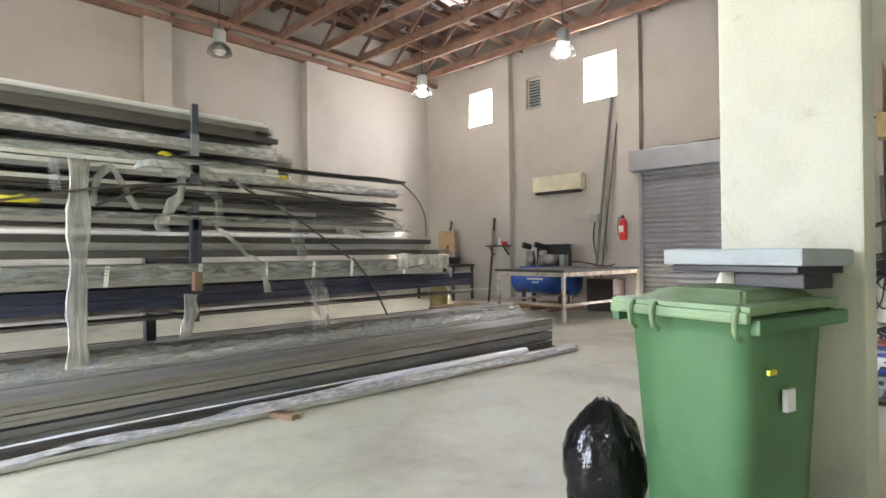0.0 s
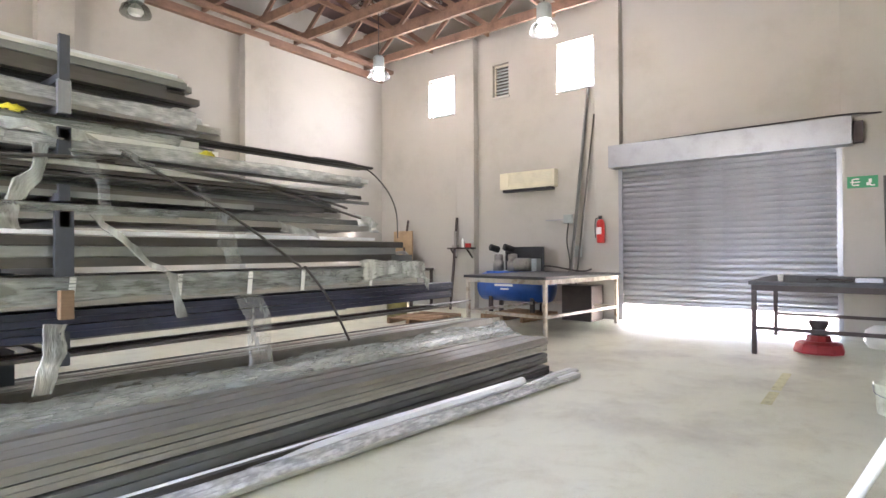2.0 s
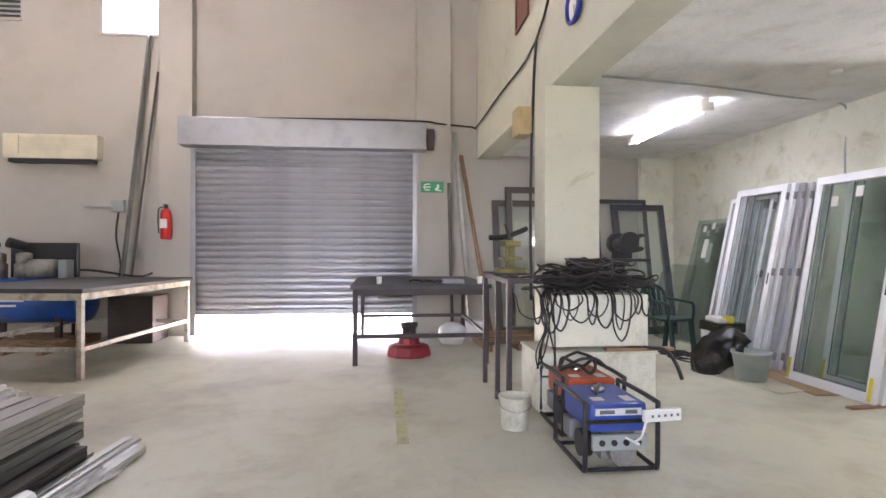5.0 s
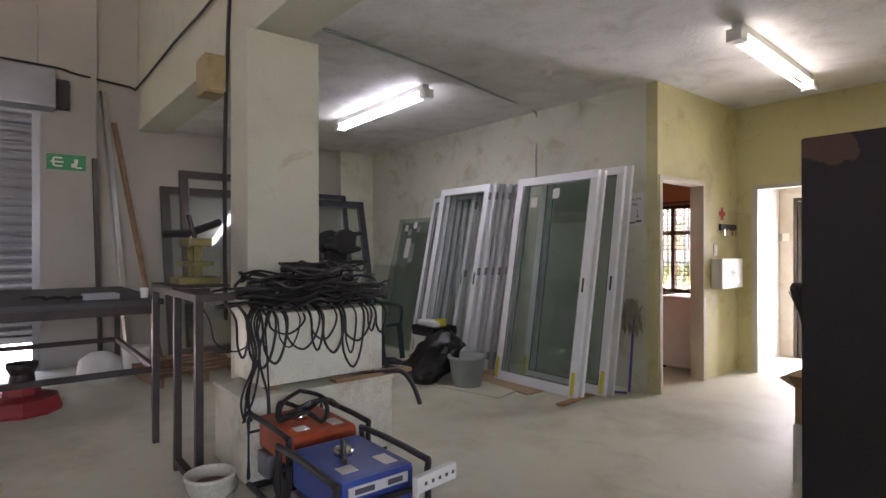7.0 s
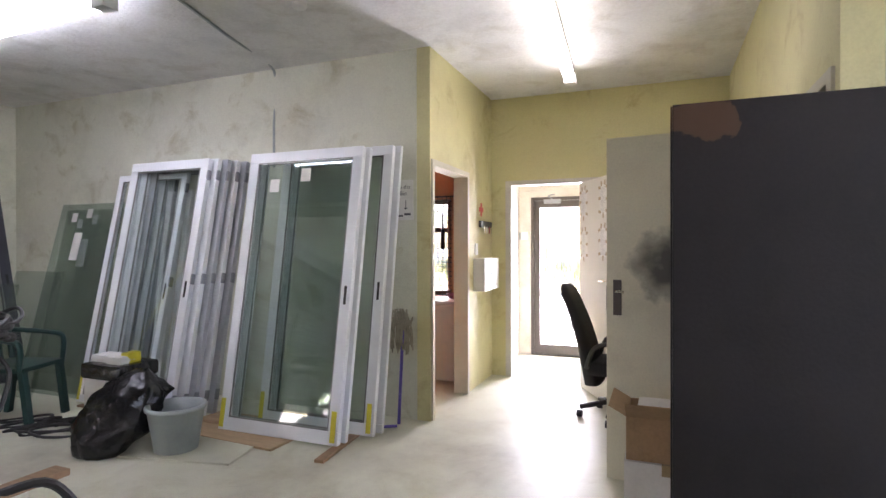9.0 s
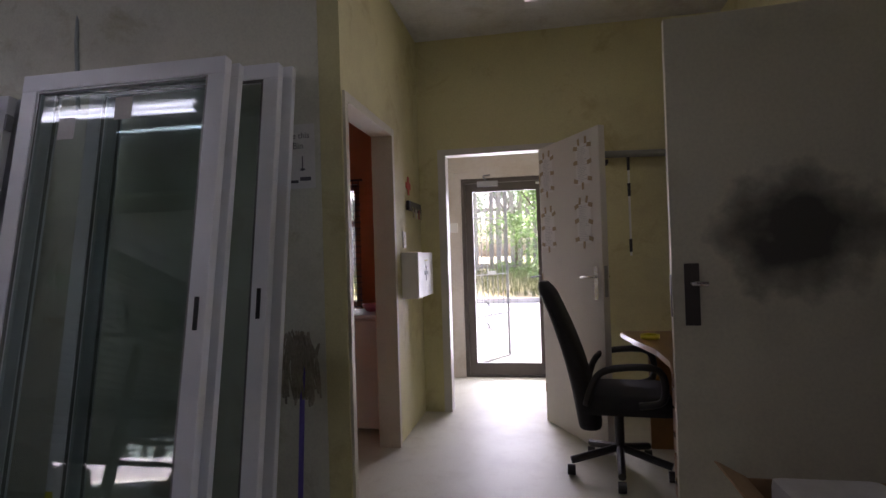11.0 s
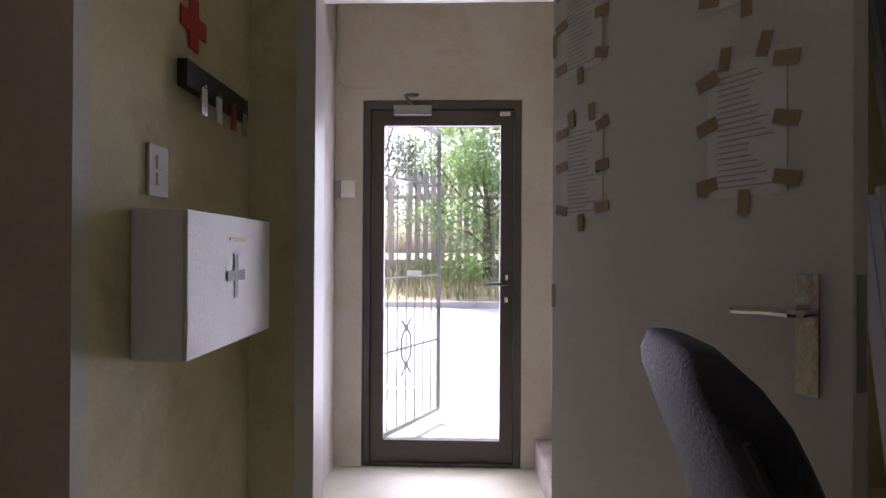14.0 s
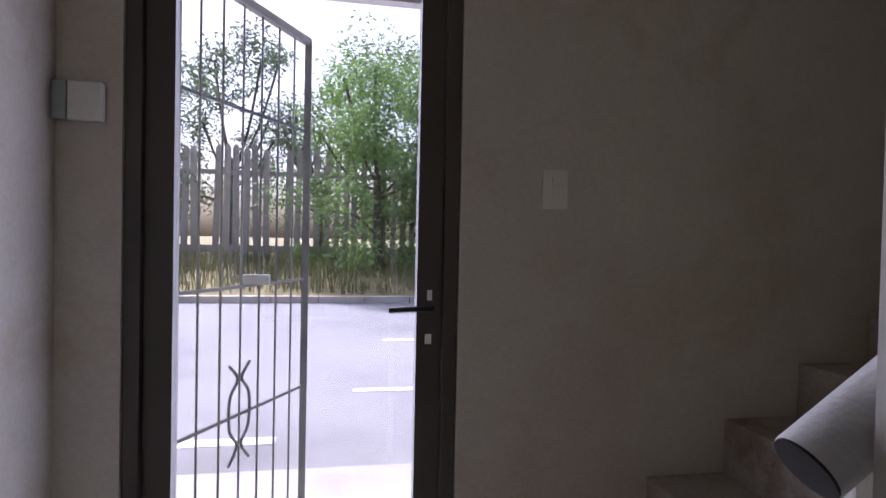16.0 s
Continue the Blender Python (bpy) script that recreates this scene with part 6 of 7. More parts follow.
# ---- passage ----
def door_frame(name, label, axis, at, a0, a1, h, depth, mat, w=0.05):
    """Frame lining an opening along x or y, standing 15 mm proud of both wall faces."""
    d0, d1 = at - 0.015, at + depth + 0.015
    if axis == "y":
        bm = boxes((d0, a0 - 0.035, 0, d1, a0 + w - 0.02, h + 0.03), (d0, a1 - w + 0.02, 0, d1, a1 + 0.035, h + 0.03), (d0 + 0.001, a0 + w - 0.02, h - 0.02, d1 - 0.001, a1 - w + 0.02, h + 0.03))
    else:
        bm = boxes((a0 - 0.035, d0, 0, a0 + w - 0.02, d1, h + 0.03), (a1 - w + 0.02, d0, 0, a1 + 0.035, d1, h + 0.03), (a0 + w - 0.02, d0 + 0.001, h - 0.02, a1 - w + 0.02, d1 - 0.001, h + 0.03))
    return tagged(struct(name, bm, mat, label, "door frame"))


door_frame("door_frame_1", "cream painted steel door frame to the tea room", "y", PAS_E, SD[0], SD[1], SD[2], 0.12, CREAM_FRAME, 0.032)
door_frame("door_frame_2", "cream painted door frame to the vestibule", "x", OFF_S - 0.10, OD[0], OD[1], OD[2], 0.10, WHITE_DOOR)
door_frame("door_frame_3", "cream painted door frame to the store", "y", PAS_W - 0.14, WD[0], WD[1], WD[2], 0.14, CREAM_FRAME)


def lever_set(parent, x, z, side, y=0.0):
    p = part("lock_plate", box(x - 0.022, y + side * 0.002 if side > 0 else y - 0.008, z - 0.11, x + 0.022, y + 0.008 if side > 0 else y - 0.002, z + 0.11, 0.003), CHROME, parent)
    part("lever", tube([(x, y, z + 0.04), (x, y + side * 0.045, z + 0.04), (x - 0.05, y + side * 0.05, z + 0.04), (x - 0.12, y + side * 0.045, z + 0.035)], 0.009), CHROME, p)


PRINT_GREY = material("grey_print", (0.4, 0.4, 0.41), 0.7, amount=0.05)


def office_leaf():
    """Open white door with taped notices."""
    t = thing("door_1", pose(5.38, -4.45, 0.008, 0, 0, 117.6), "open white door with notices held by brown tape", "door", kind="structure")
    part("leaf", box(-0.02, -0.045, 0, 0.80, 0, 2.1, 0.003), WHITE_DOOR, t)
    for z in (0.25, 1.1, 1.85):
        part("hinge", box(-0.019, -0.0475, z - 0.03, -0.002, -0.0455, z + 0.04, 0.0005), TAPE_BROWN, t, "rusty brown hinge")
    rnd = random.Random(8)
    for x, z in ((0.11, 1.885), (0.61, 1.885), (0.115, 1.47), (0.605, 1.49)):
        w, h = 0.17, 0.28
        s = part("notice", box(x - w / 2, -0.048, z - h / 2, x + w / 2, -0.0465, z + h / 2), PAPER, t, "printed paper notice")
        lines = bmesh.new()
        for k in range(20):
            join_bm(lines, box(x - w / 2 + 0.025, -0.049, z + h / 2 - 0.0325 - k * 0.012, x - w / 2 + 0.025 + (w - 0.05) * rnd.uniform(0.55, 1), -0.0482, z + h / 2 - 0.0295 - k * 0.012))
        part("print_lines", lines, PRINT_GREY, s)
        for dx, dz in ((-1, 0.8), (1, 0.8), (-1, -0.8), (1, -0.8), (-1, 0.1), (1, 0), (-0.5, 1.05), (0.5, 1.08), (0, -1.08)):
            px, pz = x + dx * w / 2, z + dz * h / 2
            up = abs(dz) > 1
            a, b = (0.012, 0.024) if up else (0.025, 0.014)
            part("tape_piece", box(-a, -0.051, -b, a, -0.0492, b, 0, Matrix.Translation((px, 0, pz)) @ Matrix.Rotation(rnd.uniform(-0.3, 0.3), 4, "Y")), TAPE_BROWN, s)
    lever_set(t, 0.73, 1.09, -1, -0.045)
    lever_set(t, 0.73, 1.09, 1, 0.0)
    part("edge_lock", box(0.798, -0.035, 1.0, 0.803, -0.01, 1.2), GALV, t)


office_leaf()
SOOT = stained("sooty_cream_door", (0.66, 0.63, 0.48), (0.03, 0.03, 0.03), (0.5, 0.0, 1.34), (0.46, 1.0, 0.37), 0.5, grain=80, stain=1.5, amount=0.08, bump=0.02)


def store_leaf():
    t = thing("door_2", pose(4.06, -2.12, 0.008, 0, 0, -5), "open cream door with a dark smudge and brown lock plate", "door", kind="structure")
    part("leaf", box(0, -0.045, 0, 0.91, 0, 2.12, 0.003), SOOT, t)
    p = part("lock_plate", box(0.82, 0.001, 1.02, 0.87, 0.006, 1.24, 0.002), DARK_ALU, t, "dark lock plate")
    part("lever", tube([(0.845, 0.0, 1.17), (0.845, 0.045, 1.17), (0.825, 0.05, 1.17), (0.8, 0.048, 1.168)], 0.009), CHROME, p)
    part("edge_lock", box(0.908, -0.035, 1.05, 0.913, -0.01, 1.2), DARK_ALU, t)


store_leaf()
RUSTED = stained("dark_scorched_steel", (0.018, 0.014, 0.0145), (0.085, 0.045, 0.025), (0.8, 0.0, 1.98), (0.34, 1.0, 0.22), 0.55, metal=0.1, grain=60, stain=3, amount=0.2, bump=0.04)


def steel_panel():
    t = thing("steel_locker", pose(3.70, -1.135, 0), "tall dark steel locker with a scorched rusty corner", "locker")
    part("door_panel", box(0, 0.0, 0.02, 0.91, 0.05, 2.035, 0.004), RUSTED, t)
    part("foot_rail", box(0.02, 0.005, 0, 0.89, 0.045, 0.02), DARK_STEEL, t)
    part("edge_fold", box(0.911, 0.004, 0.02, 0.918, 0.046, 2.03, 0.001), RUSTED, t)


steel_panel()


def cartons():
    t = thing("cardboard_box", pose(4.42, -1.98, 0.36), "open brown cardboard box on a white carton", "box")
    part("body", boxes((0, 0, 0, 0.4, 0.38, 0.01), (0, 0, 0.01, 0.006, 0.38, 0.22), (0.394, 0, 0.01, 0.4, 0.38, 0.22), (0.006, 0, 0.01, 0.394, 0.006, 0.22), (0.006, 0.374, 0.01, 0.394, 0.38, 0.22)), CARD, t)
    part("flap", box(0, 0, 0, 0.1, 0.38, 0.005, 0, pose(0.4, 0, 0.22, 0, -28, 0)), CARD, t)
    part("flap", box(0, 0, 0, 0.4, 0.15, 0.005, 0, pose(0, 0.38, 0.22, 38, 0, 0)), CARD, t)
    part("contents", box(0.05, 0.05, 0.01, 0.35, 0.33, 0.25, 0.03), PAPER, t)
    u = thing("white_carton", pose(4.42, -1.98, 0), "closed white carton on the floor", "carton")
    part("body", box(0, 0, 0, 0.41, 0.39, 0.355, 0.006), PAPER, u)
    part("tape_band", box(0.17, -0.001, 0.3, 0.23, 0.391, 0.3565), TAPE_BROWN, u)


cartons()


def office_chair():
    t = thing("office_chair", pose(5.01, -3.48, 0, 0, 0, -5), "black high-back office chair on castors", "office chair")
    for k in range(5):
        a = 2 * math.pi * k / 5 + 0.3
        e = Vector((0.29 * math.cos(a), 0.29 * math.sin(a), 0.085))
        leg = part("base_leg", tube([(0, 0, 0.15), e * 0.6 + Vector((0, 0, 0.06)), e + Vector((0, 0, 0.0))], 0.022), BLACK_PLASTIC, t)
        part("castor", rod(e + Vector((-0.022, 0, -0.055)), e + Vector((0.022, 0, -0.055)), 0.03, 14), BLACK_PLASTIC, leg)
    part("gas_lift", rod((0, 0, 0.14), (0, 0, 0.39), 0.028, 14), BLACK_PLASTIC, t)
    part("seat", box(-0.28, -0.25, 0.39, 0.2, 0.25, 0.5, 0.045), CLOTH_BLACK, t, "", True)
    bm = bmesh.new()
    rows = []
    for i in range(26):
        f = i / 25
        cap = max(0.0, (f - 0.9) / 0.1)
        w = 0.235 * (0.82 + 0.18 * math.sin(math.pi * min(1, f * 1.1 + 0.15))) * (1 - 0.45 * cap * cap)
        th = (0.135 - 0.04 * f) * math.sqrt(1 - 0.75 * cap * cap)
        x = 0.23 + 0.23 * f - 0.035 * math.sin(math.pi * f) - 0.0675 + 0.02 * f
        rows.append([bm.verts.new((x + th / 2 * math.copysign(abs(math.sin(a)) ** 0.7, math.sin(a)), w * math.copysign(abs(math.cos(a)) ** 0.6, math.cos(a)), 0.3 + 0.83 * f)) for a in [2 * math.pi * k / 16 for k in range(16)]])
    for a, b in zip(rows, rows[1:]):
        for k in range(16):
            bm.faces.new((a[k], a[(k + 1) % 16], b[(k + 1) % 16], b[k]))
    bm.faces.new(rows[0])
    bm.faces.new(rows[-1])
    bmesh.ops.recalc_face_normals(bm, faces=bm.faces)
    part("backrest", bm, CLOTH_BLACK, t, "tall curved backrest", True)
    for s in (-1, 1):
        part("piping", tube([(0.175 + 0.235 * f - 0.035 * math.sin(math.pi * f), s * 0.2, 0.32 + 0.74 * f) for f in (0, 0.2, 0.4, 0.6, 0.8, 1)], 0.005, 6), BLACK_PLASTIC, t, "glossy edge piping")
    part("back_bar", tube([(0.0, 0, 0.37), (0.12, 0, 0.37), (0.2, 0, 0.4)], 0.025), BLACK_PLASTIC, t)
    for s in (-1, 1):
        part("armrest", tube([(0.18, s * 0.27, 0.46), (0.12, s * 0.29, 0.62), (0.0, s * 0.29, 0.67), (-0.2, s * 0.29, 0.66), (-0.22, s * 0.28, 0.5), (-0.1, s * 0.26, 0.46)], 0.02), BLACK_PLASTIC, t, "", True)


office_chair()


def desk():
    t = thing("desk", pose(4.04, -3.95, 0), "honey wood desk with a curved front and drawers", "desk")
    bm = bmesh.new()
    edge = [(0.02, 0.0), (0.86, 0.02), (0.90, 0.1), (0.86, 0.4), (0.8, 0.75), (0.8, 1.05), (0.84, 1.3), (0.02, 1.34)]
    lo, hi = [bm.verts.new((x, y, 0.735)) for x, y in edge], [bm.verts.new((x, y, 0.765)) for x, y in edge]
    n = len(edge)
    for i in range(n):
        bm.faces.new((lo[i], lo[(i + 1) % n], hi[(i + 1) % n], hi[i]))
    bm.faces.new(list(reversed(lo)))
    bm.faces.new(hi)
    bmesh.ops.bevel(bm, geom=[e for e in bm.edges if abs(e.verts[0].co.z - e.verts[1].co.z) < 1e-5], offset=0.006, segments=2, affect="EDGES")
    part("tabletop", bm, DESK_WOOD, t)
    ped = part("pedestal", box(0.3, 0.86, 0.0, 0.74, 1.28, 0.733, 0.004), DESK_WOOD, t)
    for k in range(3):
        d = part("drawer_front", box(0.741, 0.88, 0.06 + k * 0.225, 0.757, 1.26, 0.27 + k * 0.225, 0.003), DESK_WOOD, ped)
    for k in range(3):
        part("drawer_pull", tube([(0.757, 1.0, 0.19 + k * 0.225), (0.782, 1.02, 0.185 + k * 0.225), (0.782, 1.12, 0.185 + k * 0.225), (0.757, 1.14, 0.19 + k * 0.225)], 0.006), CHROME, ped)
    part("side_panel", box(0.05, 0.03, 0, 0.72, 0.055, 0.733), DESK_WOOD, t)
    part("modesty_panel", box(0.03, 0.056, 0.25, 0.05, 0.855, 0.733), DESK_WOOD, t)


desk()
loose("tape_roll", lathe([(0.038, 0), (0.055, 0), (0.055, 0.025), (0.038, 0.025)], 24, False), YELLOW, "yellow roll of tape on the desk", "tape roll", (4.8, -3.6, 0.766), True)
loose("cutting_disc", lathe([(0.13, 0), (0.14, 0.004), (0.14, 0.028), (0.03, 0.032)], 32), DARK_STEEL, "round dark cutting disc on the desk", "disc", (4.36, -3.4, 0.766))
loose("paper_sheet", box(4.25, -3.95, 0.766, 4.46, -3.72, 0.769), PAPER, "crumpled paper on the desk", "paper")


def wall_rail():
    t = thing("wall_rail", pose(4.3, OFF_S, 2.04), "horizontal tube resting on a wall bracket", "rail")
    part("tube", rod((0.0, 0.07, 0), (0.75, 0.08, 0.02), 0.028, 14), GREY_BAR, t)
    part("bracket", boxes((0.05, 0.002, -0.06, 0.1, 0.12, -0.03), (0.6, 0.002, -0.06, 0.65, 0.12, -0.03)), DARK_STEEL, t)
    r = part("gauge_rod", rod((0.45, 0.1, -0.78), (0.45, 0.1, -0.03), 0.008, 8), WHITE_PLASTIC, t)
    for z in (-0.75, -0.32, -0.12):
        part("band", rod((0.45, 0.1, z), (0.45, 0.1, z + 0.1), 0.012, 8), BLACK_PLASTIC, r)


wall_rail()
rnd = random.Random(12)
for i in range(11):
    x0, x1 = 4.10 + 0.02 * i, 4.14 + 0.032 * i
    loose("leaning_profile", beam_between((x0 + 0.08, -4.15 - 0.02 * (i % 4), 0), (x1, -4.57 + 0.02 * (i % 3), 2.4 + rnd.uniform(-0.1, 0.3)), 0.024, 0.02), rnd.choice([GREY_BAR, BRONZE_BAR, BRONZE_BAR]), "long aluminium profile leaning in the corner", "profile")
for i in range(5):
    x0 = 4.38 + 0.035 * i
    loose("leaning_profile", beam_between((x0, -4.2, 0), (x0 - 0.1, -4.58, 1.52 - 0.03 * i), 0.03, 0.025), WHITE_ALU, "short white profile leaning on the wall", "profile")


def first_aid():
    t = thing("first_aid_box", pose(PAS_E, -4.21, 1.0), "white metal first-aid box with a dark cross", "first aid box")
    part("body", box(-0.12, -0.26, 0, -0.003, 0.26, 0.335, 0.006), WHITE_PLASTIC, t)
    part("door_panel", box(-0.128, -0.258, 0.002, -0.1205, 0.258, 0.333, 0.003), WHITE_PLASTIC, t)
    part("cross_mark", boxes((-0.1305, -0.011, 0.12, -0.1285, 0.011, 0.235), (-0.1312, -0.055, 0.165, -0.1286, 0.055, 0.192)), CHAIR_GREEN, t)
    part("tape_strip", box(-0.1305, -0.06, 0.27, -0.1285, 0.04, 0.277), YELLOW, t)


first_aid()
loose("red_cross_sign", boxes((6.424, -4.25, 1.78, 6.4275, -4.2, 1.92), (6.4245, -4.295, 1.825, 6.428, -4.155, 1.875)), RED_PAINT, "red cross sign on the wall", "sign")


def key_rack():
    t = thing("key_rack", pose(PAS_E, -4.34, 1.66), "dark wooden key rack with hanging keys", "key rack")
    part("board", box(-0.03, -0.2, 0, -0.003, 0.2, 0.07, 0.004), BLACK_PLASTIC, t)
    for k, (y, m) in enumerate(((0.14, CHROME), (0.05, PAPER), (-0.05, RED_PLASTIC), (-0.13, CHROME))):
        h = part("hook", rod((-0.03, y, 0.02), (-0.05, y, 0.015), 0.004, 6), CHROME, t)
        part("key", box(-0.048, y - 0.015, -0.06, -0.042, y + 0.015, 0.01, 0.002), m, h)


key_rack()


def switch_plate(name, m, label):
    t = thing(name, m, label, "switch")
    part("plate", box(-0.04, -0.06, 0, 0.04, 0.06, 0.008, 0.002), WHITE_PLASTIC, t)
    part("rocker", boxes((-0.012, 0.005, 0.008, 0.012, 0.035, 0.012), (-0.012, -0.035, 0.008, 0.012, -0.005, 0.012)), WHITE_PLASTIC, t)


switch_plate("light_switch", pose(PAS_E - 0.002, -4.05, 1.43, 90, 0, -90), "white double light switch above the box")
switch_plate("light_switch", pose(5.06, VEST_S + 0.002, 1.42, 90, 0, 180), "white double light switch on the plaster")


# ---- vestibule and entrance door ----
def entrance_door():
    t = thing("door_3", pose(0, VEST_S - 0.1, 0), "dark bronze aluminium entrance door with a glass pane", "door", kind="structure")
    x0, x1, h = ED[0] + 0.003, ED[1] - 0.003, 2.117
    part("door_frame", boxes((x0, 0, 0.0, x0 + 0.04, 0.09, h), (x1 - 0.04, 0, 0.0, x1, 0.09, h), (x0 + 0.04, 0, h - 0.045, x1 - 0.04, 0.09, h), (x0 + 0.04, 0, 0, x1 - 0.04, 0.09, 0.018)), DARK_ALU, t)
    a, b = x0 + 0.043, x1 - 0.043
    leaf = part("leaf", boxes((a, 0.02, 0.022, a + 0.075, 0.07, h - 0.05), (b - 0.075, 0.02, 0.022, b, 0.07, h - 0.05), (a + 0.075, 0.02, h - 0.14, b - 0.075, 0.07, h - 0.05), (a + 0.075, 0.02, 0.022, b - 0.075, 0.07, 0.145)), DARK_ALU, t)
    g = part("pane", box(a + 0.075, 0.042, 0.145, b - 0.075, 0.048, h - 0.14), GLASS, t)
    g.visible_shadow = False
    c = part("door_closer", box(5.87, 0.072, 2.03, 6.09, 0.12, 2.085, 0.004), GALV, t, "silver door closer")
    part("closer_arm", tube([(5.98, 0.1, 2.09), (6.02, 0.16, 2.13), (5.95, 0.1, 2.15)], 0.008), GALV, c)
    part("lever", tube([(a + 0.04, 0.07, 1.06), (a + 0.04, 0.12, 1.06), (a + 0.1, 0.125, 1.06), (a + 0.16, 0.115, 1.055)], 0.009), BLACK_PLASTIC, t)
    part("lock_cylinder", boxes((a + 0.03, 0.07, 0.95, a + 0.05, 0.078, 0.98), (a + 0.03, 0.07, 1.08, a + 0.045, 0.076, 1.11)), CHROME, t)
    part("alarm_contact", box(a + 0.02, 0.07, h - 0.085, a + 0.08, 0.085, h - 0.062, 0.003), WHITE_PLASTIC, t)


entrance_door()


def intercom():
    t = thing("intercom", pose(6.37, VEST_S, 1.6), "white and grey intercom box beside the door", "intercom")
    part("body", box(-0.06, 0.002, -0.05, 0.02, 0.03, 0.05, 0.004), WHITE_PLASTIC, t)
    part("side", box(0.021, 0.002, -0.05, 0.055, 0.035, 0.05, 0.004), GREY_PLASTIC, t)


intercom()
cable_run("trim_vestibule_cable", [(6.42, -5.92, 2.75), (6.41, -5.915, 2.5), (6.42, -5.92, 2.28), (6.36, -5.915, 2.2), (6.2, -5.925, 2.19)], 0.006, "thin painted cable on plaster", VESTIBULE_PAINT)


STAIR = material("stained_concrete_stair", (0.42, 0.38, 0.33), 0.7, grain=70, stain=4, amount=0.2, bump=0.05, dark=(0.22, 0.15, 0.10))


def stairs():
    t = thing("stairs", pose(5.27, 0, 0), "stained concrete stairs rising beside the entrance", "stairs", kind="structure")
    for k in range(8):
        part("step", box(-0.27 * (k + 1) - (0.27 if k < 7 else 0.4), VEST_S + 0.004, 0.001, -0.27 * k, -4.79, 0.175 * (k + 1), 0.008), STAIR, t)


stairs()


def stair_rail():
    t = thing("handrail", pose(5.260, -4.782, 1.060), "white tubular stair handrail with a black disc for the shaded hollow end", "handrail")
    d = Vector((-0.82, 0, 0.572))
    part("tube", rod((0, 0, 0), d * 2.2, 0.033, 20), WHITE_PLASTIC, t, "", True)
    # black disc in place of the shaded hollow of the tube
    part("hollow_shade", rod(d * -0.003, d * 0.004, 0.0315, 20), BLACK_PLASTIC, t, "black disc for the shaded hollow end")
    # whiter thin rod draws the highlight along the tube's seam
    part("seam_highlight", rod(Vector((0, 0.014, 0.031)), d * 2.2 + Vector((0, 0.014, 0.031)), 0.003, 6), WHITE_ALU, t)
    part("post", box(-0.105, -0.038, -0.884, -0.065, -0.01, 0.03, 0.004), WHITE_PLASTIC, t)


stair_rail()


# ---- tea room ----
def tea_window():
    t = thing("window_5", pose(0, VEST_S - 0.1, 0), "brown wooden window behind a wire burglar mesh", "window", kind="structure")
    x0, x1, z0, z1 = 7.423, 8.497, 0.763, 2.127
    part("window_frame", boxes((x0, 0, z0, x0 + 0.06, 0.07, z1), (x1 - 0.06, 0, z0, x1, 0.07, z1), (x0 + 0.06, 0, z0, x1 - 0.06, 0.07, z0 + 0.06), (x0 + 0.06, 0, z1 - 0.06, x1 - 0.06, 0.07, z1), (x0 + 0.06, 0, 1.66, x1 - 0.06, 0.07, 1.73), (7.93, 0, z0 + 0.06, 7.99, 0.07, 1.66), (7.93, 0, 1.73, 7.99, 0.07, z1 - 0.06)), BROWN_WOOD, t)
    for a, b in ((7.483, 7.93), (7.99, 8.437)):
        for c, d in ((0.823, 1.66), (1.73, 2.067)):
            p = part("pane", box(a, 0.03, c, b, 0.034, d), GLASS, t)
            p.visible_shadow = False
    m = thing("burglar_mesh", pose(0, VEST_S + 0.05, 0), "steel burglar mesh in front of the window", "burglar mesh")
    for i in range(18):
        x = 7.4 + i * 0.066
        part("wire", rod((x, 0, 0.7), (x, 0, 2.16), 0.005, 6), DARK_STEEL, m)
    for i in range(23):
        z = 0.71 + i * 0.066
        part("wire", rod((7.38, 0.01, z), (8.54, 0.01, z), 0.005, 6), DARK_STEEL, m)
    part("lower_rim", box(7.36, -0.02, 0.68, 8.56, 0.0, 0.7), DARK_STEEL, m)
    part("upper_rim", box(7.36, -0.02, 2.16, 8.56, 0.0, 2.18), DARK_STEEL, m)


tea_window()


def fridge():
    t = thing("fridge", pose(6.58, -4.56, 0), "low white fridge with a glossy top", "fridge")
    part("body", box(0, 0, 0.03, 0.52, 0.5, 0.85, 0.01), WHITE_PLASTIC, t)
    part("door_panel", box(0.004, 0.502, 0.04, 0.516, 0.55, 0.84, 0.012), WHITE_PLASTIC, t)
    part("top", box(-0.005, -0.005, 0.852, 0.525, 0.55, 0.88, 0.008), WHITE_ALU, t)
    part("feet", boxes((0.02, 0.02, 0, 0.06, 0.06, 0.03), (0.46, 0.46, 0, 0.5, 0.5, 0.03), (0.02, 0.46, 0, 0.06, 0.5, 0.03), (0.46, 0.02, 0, 0.5, 0.06, 0.03)), BLACK_PLASTIC, t)
    loose("pink_bowl", lathe([(0.05, 0), (0.07, 0.01), (0.1, 0.06), (0.095, 0.06), (0.06, 0.015)], 20, False), PINK, "pink enamel bowl on the fridge", "bowl", (6.75, -4.3, 0.881), True)
    loose("dark_tassel", lathe([(0.012, 0.5), (0.014, 0.3), (0.03, 0.26), (0.035, 0.02), (0.03, 0)], 12), BLACK_PLASTIC, "black brush hanging in the tea room window", "brush", (7.52, -5.865, 1.42), True)


fridge()


# ---- outside ----
ASPHALT = material("bleached_asphalt", (0.2, 0.2, 0.212), 0.9, grain=120, stain=0.6, amount=0.15, bump=0.1, spec=0.2)
APRON = material("concrete_apron", (0.30, 0.29, 0.28), 0.85, grain=90, stain=0.9, amount=0.14, bump=0.05)
